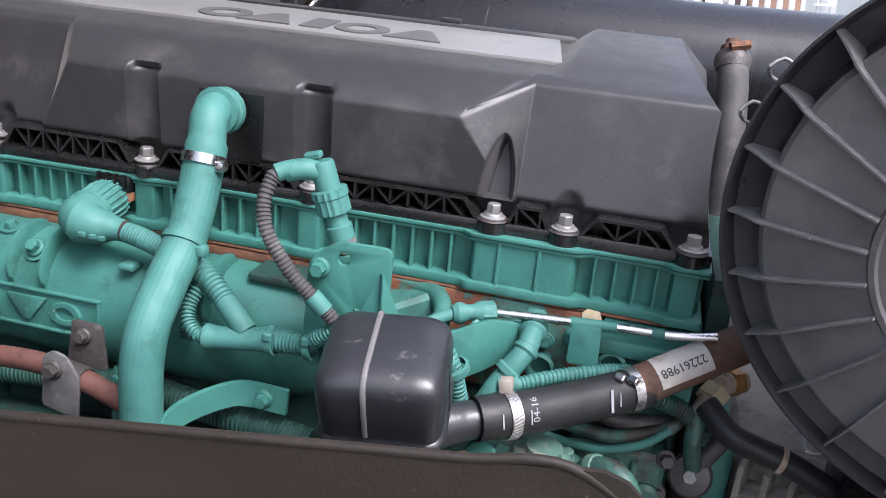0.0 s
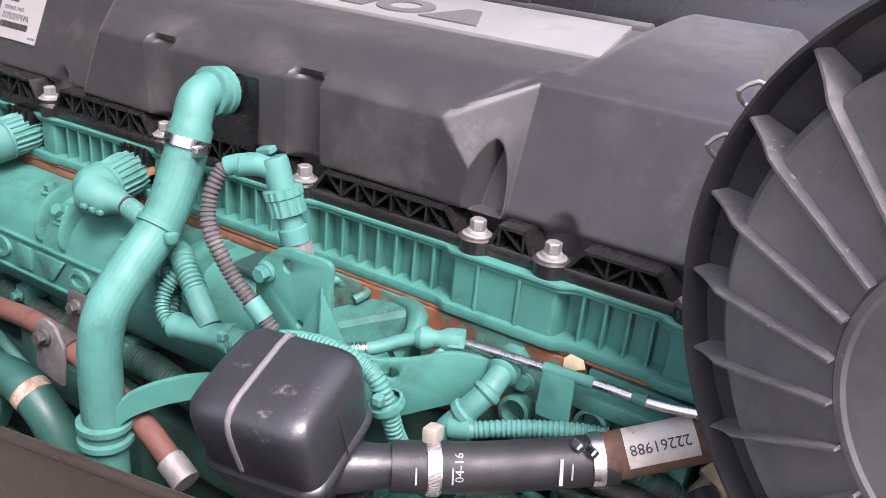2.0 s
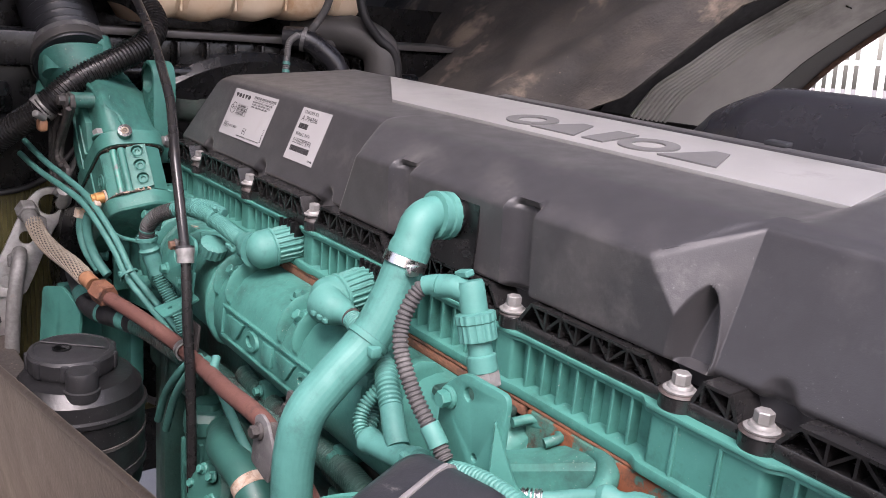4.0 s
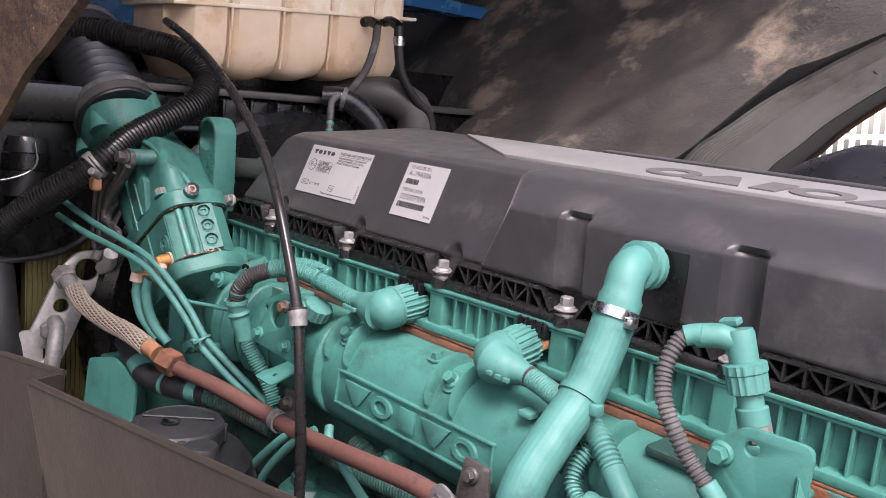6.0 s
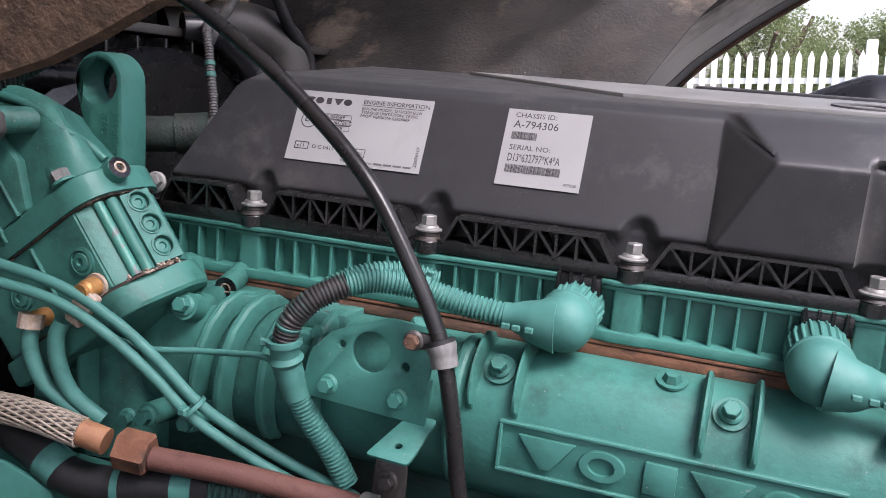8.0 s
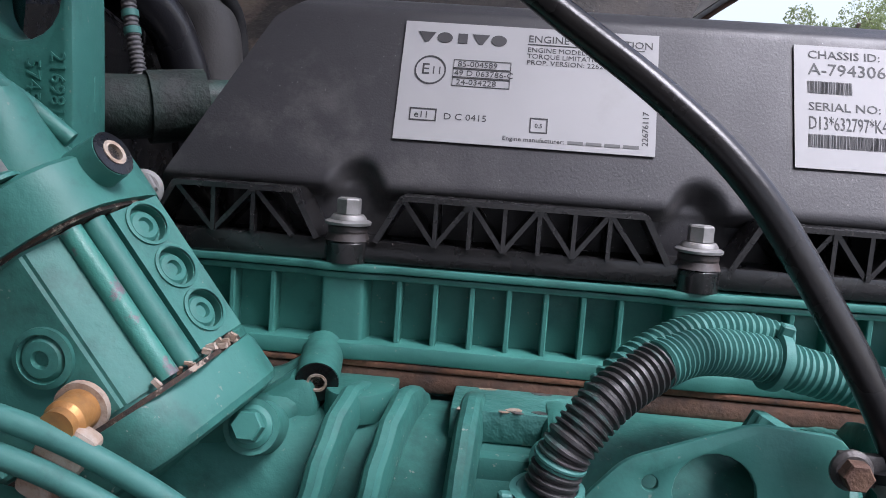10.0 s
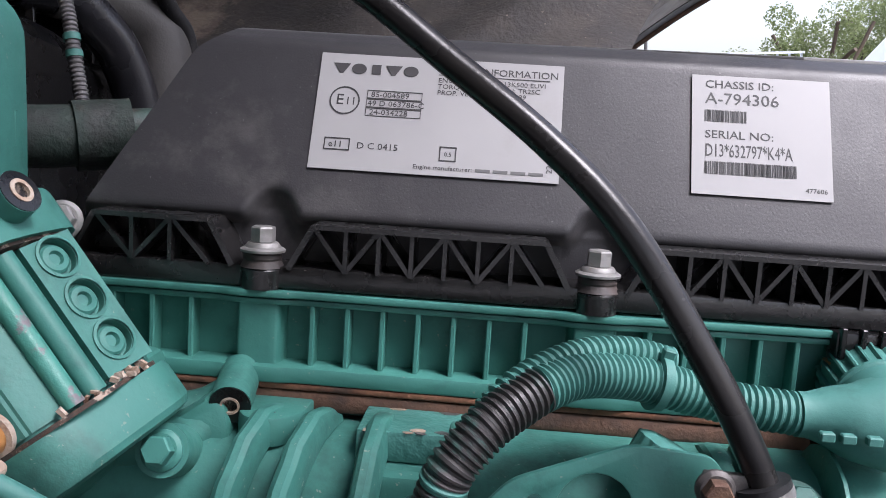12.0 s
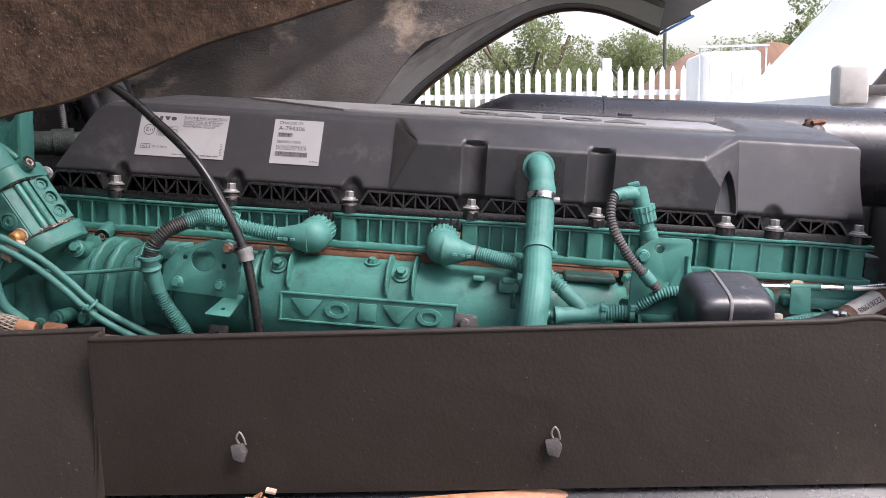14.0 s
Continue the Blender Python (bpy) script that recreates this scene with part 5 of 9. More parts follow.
def build_elbow_fitting():
    t = thing("coolant_elbow", (0.87, -0.04, 1.14), "green painted elbow fitting with corrugated lead", "fitting")
    part("elbow", tube([(0.874, -0.004, 1.2110), (0.8745, -0.020, 1.2105), (0.8750, -0.035, 1.2080), (0.8735, -0.047, 1.2010), (0.868, -0.055, 1.1920), (0.861, -0.0600, 1.1820)], 0.0092, 24, 0.0015, stretch=lambda s: 1.38 if s < 0.12 else 1.30 if 0.26 < s < 0.31 or 0.36 < s < 0.41 else 1.22 if 0.62 < s < 0.68 or s > 0.93 else 1.0), GREEN_PLASTIC, t)
    part("nut", hexagon(0.0140, -0.004, 0.005, (0.874, -0.006, 1.2110), (0, -1, -0.1)), GREEN, t)
    part("lower_sleeve", tube([(0.861, -0.0600, 1.1820), (0.854, -0.066, 1.1720), (0.846, -0.070, 1.1560)], 0.0080, 18), GREEN_PLASTIC, t)
    lead = part("lead", tube([(0.868, -0.066, 1.1760), (0.874, -0.064, 1.1770), (0.891, -0.055, 1.1810), (0.912, -0.045, 1.1850), (0.938, -0.035, 1.1890), (0.958, -0.026, 1.1890)], 0.0060, 16, wave=0.0008, pitch=0.0036), GREEN_PLASTIC, t, "green corrugated lead")
    part("tee", tube([(0.858, -0.067, 1.1740), (0.864, -0.066, 1.1755), (0.872, -0.064, 1.1768)], 0.0086, 16), GREEN_PLASTIC, t)


build_elbow_fitting()


def build_separator():
    t = thing("black_reservoir", (0.79, -0.18, 1.12), "black smooth plastic expansion box with moulded seams", "reservoir")
    m = Matrix.Translation((0.7935, -0.1665, 1.1940)) @ Matrix.Rotation(radians(17), 4, "X") @ Matrix.Rotation(radians(9), 4, "Z")
    # the box: rounded sections stacked along its height
    bm = bmesh.new()
    rows = []
    levels = [(-0.078, 0.016, 0.018), (-0.070, 0.025, 0.024), (-0.052, 0.032, 0.029), (-0.030, 0.0385, 0.0345), (-0.010, 0.0420, 0.0378), (-0.0045, 0.0424, 0.0384), (-0.0030, 0.0445, 0.0402), (-0.0005, 0.0452, 0.0408), (0.0020, 0.0445, 0.0402), (0.0035, 0.0424, 0.0386), (0.008, 0.0430, 0.0392), (0.030, 0.0440, 0.0402), (0.042, 0.0438, 0.0400), (0.049, 0.0425, 0.0387), (0.0535, 0.0395, 0.0357), (0.0565, 0.0340, 0.0305), (0.0580, 0.0260, 0.0230)]
    for z, hx, hy in levels:
        out = rounded([(-hx, -hy), (hx, -hy), (hx, hy), (-hx, hy)], 0.017, 7)
        rows.append([bm.verts.new((x + 0.12 * min(0, z + 0.004), y - 0.10 * min(0, z + 0.004), z)) for x, y in out])
    k = len(rows[0])
    for a, b in zip(rows, rows[1:]):
        for i in range(k):
            bm.faces.new((a[i], a[(i + 1) % k], b[(i + 1) % k], b[i]))
    bm.faces.new(rows[0])
    bm.faces.new(rows[-1])
    body = part("body", placed(bm, m), GLOSS, t, sharp=60)
    # raised seam over the top and down two faces, and a fine parting line beside it
    over = [(0.039, 0.008), (0.0402, 0.030), (0.0400, 0.043), (0.0375, 0.0515), (0.0320, 0.0568), (0.0230, 0.0582), (0.0, 0.0584), (-0.0230, 0.0582), (-0.0320, 0.0568), (-0.0375, 0.0515), (-0.0400, 0.043), (-0.0402, 0.030), (-0.039, 0.008)]
    bm = bmesh.new()
    rows = []
    for y, z in over:
        out = Vector((0, y, max(0.0, z - 0.040) * 2.2)).normalized()
        c = Vector((-0.0085, y, z))
        rows.append([bm.verts.new(c + Vector((dx, 0, 0)) + out * d) for dx, d in ((-0.0026, -0.003), (-0.0018, 0.0009), (-0.0008, 0.0014), (0.0008, 0.0014), (0.0018, 0.0009), (0.0026, -0.003))])
    for p, q in zip(rows, rows[1:]):
        for i in range(5):
            bm.faces.new((p[i], p[i + 1], q[i + 1], q[i]))
    part("seam_bead", placed(bm, m), DISC, body, "scuffed pale seam bead")
    part("parting_line", placed(tube([(0.0445, -0.002, -0.004), (0.0442, -0.003, 0.030), (0.0415, -0.004, 0.050), (0.030, -0.005, 0.0573)], 0.0006, 8, 0.004), m), GLOSS, body)
    part("outlet", tube([(0.806, -0.160, 1.172), (0.828, -0.147, 1.174), (0.848, -0.134, 1.176), (0.866, -0.123, 1.177)], 0.0155, 24, stretch=lambda s: lerp(1.35, 0.95, min(1, s * 1.6))), GLOSS, t)
    part("mount_lug", box(0.818, 0.838, -0.150, -0.128, 1.128, 1.150, 0.004), GLOSS, t)
    bolt_parts(t, (0.846, -0.138, 1.145), (0.8, -0.6, 0.1), 0.005, RUST_DARK, RUST_DARK)
    # hose with printed marks and its clamps
    h = thing("black_hose", (0.91, -0.09, 1.17), "black rubber hose with white printed marks and clamps", "hose")
    path = [(0.852, -0.134, 1.1780), (0.873, -0.119, 1.1785), (0.900, -0.098, 1.1785), (0.930, -0.074, 1.1810), (0.955, -0.056, 1.1850), (0.972, -0.045, 1.1885)]
    part("hose", tube(path, 0.0170, 30), RUBBER, h)
    ax = Vector((0.78, 0.62, 0.01)).normalized()
    worm = ring_band(h, "worm_clamp", (0.8735, -0.1185, 1.1785), ax, 0.0171, 0.010, STEEL, 0.0014, "bright slotted worm clamp")
    bm = bmesh.new()
    mm = Matrix.Translation((0.8735, -0.1185, 1.1785)) @ basis(ax)
    for i in range(46):
        a = 2 * math.pi * i / 46
        placed_one = mm @ Matrix.Rotation(a, 4, "Z") @ Matrix.Translation((0.0187, 0, 0)) @ Matrix.Rotation(0.35, 4, "X")
        for v in bmesh.ops.create_cube(bm, size=1.0)["verts"]:
            v.co = placed_one @ Vector((v.co.x * 0.0006, v.co.y * 0.0010, v.co.z * 0.0075))
    part("thread", bm, ZINC, worm)
    part("screw_housing", placed(box(-0.0050, 0.0050, -0.0060, 0.0060, 0, 0.011, 0.0015), facing((0.8700, -0.1150, 1.1950), (-0.1, 0.1, 1), (0, 1, 0))), DUSTY_ALU, worm, "corroded clamp screw housing")
    spring = ring_band(h, "spring_clamp", (0.9600, -0.0530, 1.1862), (0.80, 0.56, 0.12), 0.0172, 0.009, STEEL, 0.0014, "bright spring clamp")
    for dz in (-0.004, 0.006):
        part("clamp_ear", placed(box(-0.004, 0.004, -0.003, 0.003, 0, 0.006, 0.001, 1), facing((0.9560 + dz, -0.0650, 1.1995), (-0.3, -0.6, 0.7))), STEEL, spring)
    # printing follows the side that faces out
    outv = Vector((0.60, -0.74, 0.30)).normalized()
    along = ax
    def side_m(c, turn=0.0):
        z = (outv - outv.dot(along) * along).normalized()
        y = z.cross(along)
        mat4 = Matrix((along, y, z)).transposed().to_4x4()
        return Matrix.Translation(Vector(c) + z * 0.0171) @ mat4 @ Matrix.Rotation(turn, 4, "Z")
    bm = text_mesh("04-16", 0.0056, Matrix.Identity(4), 1.05)
    frame_m = side_m((0.8880, -0.1070, 1.1785))
    for v in bm.verts:
        a = v.co.x / 0.0171 - 0.25
        v.co = frame_m @ Vector((-v.co.y, 0.0171 * math.sin(a), 0.0173 * math.cos(a) - 0.0171 + v.co.z))
    part("lettering", bm, WHITE_INK, h)
    for c in ((0.8640, -0.1260, 1.1783), (0.8825, -0.1115, 1.1785), (0.9440, -0.0640, 1.1830)):
        part("printed_stripe", placed(box(-0.0005, 0.0005, -0.0055, 0.0055, -0.0006, 0.0004), side_m(c)), WHITE_INK, h)
    part("printed_bars", placed(box(-0.009, 0.009, -0.0012, 0.0012, 0, 0.0004), side_m((0.9380, -0.0680, 1.1822), radians(90))), WHITE_INK, h)
    # rusty pipe with a paper label
    p = thing("rusty_pipe", (1.0, -0.035, 1.18), "rusty steel pipe with a scuffed white paper label", "pipe")
    pa = Vector((0.80, 0.45, 0.36)).normalized()
    c0 = Vector((0.9640, -0.0500, 1.1880))
    part("pipe", tube([c0, c0 + pa * 0.030, c0 + pa * 0.060, c0 + pa * 0.10], 0.0165, 24), RUST_DARK, p)
    bm = bmesh.new()
    base = Matrix.Translation(c0) @ basis(pa, (0, 0, 1))
    # a sheet bent round the pipe's upper front
    z = Vector((0.1, -0.62, 0.78))
    z = (z - z.dot(pa) * pa).normalized()
    y = z.cross(pa)
    rows = []
    for i in range(13):
        a = lerp(-0.95, 0.95, i / 12)
        rad = (z * math.cos(a) + y * math.sin(a))
        rows.append([bm.verts.new(c0 + pa * s + rad * r) for s, r in ((0.016, 0.0166), (0.016, 0.0170), (0.062, 0.0170), (0.062, 0.0166))])
    for a, b in zip(rows, rows[1:]):
        for i in range(4):
            bm.faces.new((a[i], a[(i + 1) % 4], b[(i + 1) % 4], b[i]))
    bm.faces.new(rows[0])
    bm.faces.new(rows[-1])
    lab = part("paper_label", bm, SCUFFED, p, "scuffed white paper label")
    tm = Matrix.Translation(c0 + pa * 0.058 + z * 0.0172 + y * -0.001) @ Matrix((-pa, -y, z)).transposed().to_4x4()
    part("lettering", text_mesh("22261988", 0.0072, tm, 0.95), INK, lab)


build_separator()


def build_red_pipe():
    t = thing("red_pipe", (0.25, -0.11, 1.08), "rust-red steel pipe with clamps", "pipe")
    path = [(-0.005, -0.122, 1.1030), (0.060, -0.106, 1.0985), (0.130, -0.087, 1.0880), (0.166, -0.081, 1.0840), (0.205, -0.083, 1.0860), (0.270, -0.092, 1.0975), (0.360, -0.108, 1.1165), (0.455, -0.116, 1.1300), (0.520, -0.122, 1.1240), (0.600, -0.128, 1.0980), (0.660, -0.135, 1.0700)]
    part("pipe", tube(path, 0.0096, 20), RED_PIPE, t)
    part("end_sleeve", tube([(0.640, -0.1330, 1.0790), (0.650, -0.1340, 1.0745), (0.662, -0.1355, 1.0690)], 0.0118, 20), ZINC, t)
    c = (0.166, -0.081, 1.0840)
    cl = ring_band(t, "pipe_clamp", c, (1, -0.1, 0.06), 0.0108, 0.013, ZINC, 0.0022, "galvanised pipe clamp")
    part("clamp_plate", prism(rounded([(-0.014, -0.005), (0.014, -0.005), (0.013, 0.030), (-0.013, 0.030)], 0.003), 0.003, facing((c[0] + 0.012, c[1] + 0.008, c[2] + 0.010), (0, -1, 0.1)), 0.0006), OILY, cl, "oily dark steel plate")
    bolt_parts(cl, (c[0] + 0.012, c[1] + 0.004, c[2] + 0.026), (0, -1, 0.1), 0.0062, OILY, OILY)
    # larger clamp: a worn grey plate over the pipe, bolted to a dark plate behind
    cl = ring_band(t, "pipe_clamp", (0.497, -0.1200, 1.1270), (1, -0.09, -0.09), 0.0106, 0.030, OILY, 0.0016, "worn grey pipe clamp")
    part("clamp_plate", prism(rounded([(-0.017, -0.024), (0.0165, -0.032), (0.0180, 0.006), (0.006, 0.024), (-0.006, 0.028), (-0.016, 0.022)], 0.004), 0.0035, facing((0.4955, -0.1310, 1.1270), (0.05, -1, 0.06)), 0.0008), WORN_PLATE, cl, "worn grey steel plate")
    bolt_parts(cl, (0.4910, -0.1345, 1.1390), (0.05, -1, 0.06), 0.0060, OILY, OILY)
    part("back_plate", prism(rounded([(-0.018, -0.022), (0.020, -0.022), (0.014, 0.018), (-0.014, 0.020)], 0.004), 0.004, facing((0.5040, -0.1050, 1.1540), (0.05, -1, 0.1)), 0.0008), OILY, cl, "oily dark steel plate")
    bolt_parts(cl, (0.5030, -0.1095, 1.1620), (0.05, -1, 0.1), 0.0052, OILY, OILY)
    b = thing("braided_hose", (-0.15, -0.15, 1.11), "braided steel hose with rusty end fitting", "hose")
    course = [(-0.250, -0.163, 1.1530), (-0.215, -0.160, 1.1380), (-0.160, -0.153, 1.1290), (-0.105, -0.145, 1.1260), (-0.060, -0.138, 1.1180)]
    core = part("core", tube(course, 0.0108, 24), OILY, b, "grey inner hose")
    line = smooth_path(course, 0.004)
    bm = bmesh.new()
    for twist in (1, -1):
        for n in range(16):
            strand = []
            for k, p in enumerate(line):
                d = (line[min(k + 1, len(line) - 1)] - line[max(k - 1, 0)]).normalized()
                side = d.cross(Vector((0, 1, 0))).normalized()
                angle = n * 2 * math.pi / 16 + twist * k * (0.07 if twist > 0 else 0.16)
                strand.append(p + (0.0112 + 0.0004 * twist) * (math.cos(angle) * side + math.sin(angle) * d.cross(side)))
            tube(strand, 0.0010, step=0.004, bm=bm)
    tagged(part("braid", bm, BRAID, core), kind="stuff")
    part("ferrule", tube([(-0.075, -0.140, 1.1205), (-0.058, -0.137, 1.1175), (-0.040, -0.133, 1.1130)], 0.0108, 18), ORANGE, b)
    part("nut", hexagon(0.0165, -0.013, 0.013, (-0.018, -0.1265, 1.1075), (0.94, 0.22, -0.12)), RUST, b, "rusty hexagon nut")
    part("ferrule", tube([(-0.275, -0.165, 1.1620), (-0.258, -0.164, 1.1560), (-0.240, -0.1625, 1.1490)], 0.0115, 18), ZINC, b)
    part("nut", hexagon(0.0170, -0.010, 0.010, (-0.280, -0.165, 1.1640), (0.9, 0, -0.35)), ZINC, b)


build_red_pipe()


def build_cable():
    t = thing("dipstick_tube", (0.24, -0.10, 1.00), "black coated dipstick tube with a rubber clip", "tube")
    path = [(-0.30, -0.015, 1.545), (-0.232, -0.030, 1.5320), (-0.165, -0.038, 1.5130), (-0.10, -0.045, 1.4880), (-0.02, -0.055, 1.452), (0.050, -0.066, 1.4130), (0.090, -0.072, 1.3850), (0.130, -0.083, 1.3560), (0.162, -0.092, 1.3260), (0.193, -0.098, 1.2820), (0.212, -0.101, 1.2500), (0.222, -0.102, 1.2270), (0.232, -0.104, 1.1900), (0.240, -0.106, 1.1500), (0.248, -0.106, 1.0990), (0.252, -0.105, 1.0200), (0.254, -0.105, 0.94)]
    part("tube", tube(path, 0.0060, 18), TUBE_BLACK, t)
    clip = part("rubber_clip", tube([(0.2195, -0.1015, 1.2330), (0.2220, -0.1020, 1.2270), (0.2245, -0.1027, 1.2180)], 0.0098, 20, stretch=lambda s: 1.12 if s < 0.25 else 1.0), ZINC, t, "grey rubber clip")
    part("clip_rim", tube([(0.2185, -0.1012, 1.2360), (0.2200, -0.1016, 1.2320)], 0.0106, 20), RUBBER, clip)
    part("clip_strap", box(0.197, 0.216, -0.104, -0.100, 1.2270, 1.2390, 0.001), OILY, clip)
    bolt_parts(clip, (0.2010, -0.1045, 1.2335), (0, -1, 0), 0.0054, RUST_DARK, OILY)


build_cable()


def build_sensor_bracket():
    t = thing("sensor_bracket", (0.16, -0.08, 1.15), "green painted plate bracket with round hole", "bracket")
    m = facing((0.1550, -0.0845, 1.2000), (0, -1, 0.08))
    part("plate", prism(rounded([(-0.050, -0.030), (0.040, -0.034), (0.050, -0.030), (0.056, 0.030), (0.050, 0.038), (0.018, 0.040), (-0.028, 0.022), (-0.044, 0.004)], 0.006), 0.004, m, 0.0008, ((0.006, 0.012, 0.0155), (-0.018, 0.014, 0.0030), (0.034, 0.006, 0.0035))), GREEN, t)
    part("strip", prism(rounded([(0.037, -0.036), (0.053, -0.036), (0.056, 0.000), (0.037, 0.000)], 0.002), 0.0035, m, 0.0006), GREEN, t)
    part("foot", prism(rounded([(-0.020, -0.044), (0.012, -0.044), (0.014, -0.034), (0.017, 0.002), (-0.004, 0.002)], 0.0035), 0.003, facing((0.1980, -0.0830, 1.1665), (0.05, -0.42, 0.90), (0, 1, 0.4)), 0.0006, ((0.000, -0.030, 0.0026),)), GREEN, t)
    bolt_parts(t, (0.129, -0.0895, 1.182), (0, -1, 0.08), 0.0058)
    bolt_parts(t, (0.186, -0.0895, 1.182), (0, -1, 0.08), 0.0058)


build_sensor_bracket()


def build_thin_lines():
    t = thing("twin_green_lines", (0.0, -0.10, 1.10), "pair of thin green painted lines tied together", "pipe")
    base = [(-0.300, -0.160, 1.2720), (-0.220, -0.150, 1.2550), (-0.150, -0.138, 1.2430), (-0.090, -0.126, 1.2290), (-0.045, -0.116, 1.2050), (-0.010, -0.106, 1.1750), (0.019, -0.100, 1.1480), (0.050, -0.088, 1.1250), (0.092, -0.076, 1.1030), (0.150, -0.070, 1.0850)]
    part("line", tube(base, 0.0045, 14), GREEN_PLASTIC, t)
    part("line", tube([(x - 0.004, y - 0.004 - 0.010 * max(0, -x), z - 0.0105 - 0.05 * max(0, -x - 0.1)) for x, y, z in base], 0.0045, 14), GREEN_PLASTIC, t)
    tie = ring_band(t, "cable_tie", (0.017, -0.102, 1.143), (0.6, 0.25, -0.7), 0.0108, 0.004, GREEN_PLASTIC, 0.0015)
    part("tie_lock", box(0.012, 0.020, -0.116, -0.108, 1.140, 1.147, 0.0015, 1), GREEN_PLASTIC, tie)
    w = thing("thin_wire", (0.03, -0.08, 1.18), "thin green painted wire", "cable")
    part("wire", tube([(-0.085, -0.115, 1.2130), (-0.060, -0.112, 1.1930), (-0.030, -0.100, 1.1830), (0.010, -0.088, 1.1850), (0.045, -0.090, 1.1900), (0.075, -0.098, 1.1960), (0.098, -0.104, 1.1930)], 0.0026, 12), GREEN_PLASTIC, w)


build_thin_lines()

# ---- pump unit at the engine's front ----
UNIT = Matrix(((0.8, 0.0, -0.6, 0.0), (0.0, 1.0, 0.0, 0.0), (0.6, 0.0, 0.8, 0.0), (0, 0, 0, 1)))  # local x across, y back, z up its axis


def unit_loft(sections, cut=False):
    """Rounded rectangles (z, x0, x1, y0, y1, r) stacked along the unit's axis."""
    bm = bmesh.new()
    rows = []
    for z, x0, x1, y0, y1, r in sections:
        out = rounded([(x0, y0), (x1, y0), (x1, y1), (x0, y1)], r, 5)
        if cut:
            edge = np.interp(z, [1.11, 1.14, 1.16, 1.19, 1.21, 1.23, 1.26], [0.721, 0.711, 0.704, 0.700, 0.682, 0.662, 0.646])
            out = [(min(x, edge - 0.5 * (y + 0.07)) if z > 1.1122 else x, y) for x, y in out]
        rows.append([bm.verts.new((x, y, z)) for x, y in out])
    k = len(rows[0])
    for a, b in zip(rows, rows[1:]):
        for i in range(k):
            bm.faces.new((a[i], a[(i + 1) % k], b[(i + 1) % k], b[i]))
    bm.faces.new(rows[0])
    bm.faces.new(rows[-1])
    return placed(bm, UNIT)


def unit_at(x, y, z):
    return UNIT @ Vector((x, y, z))


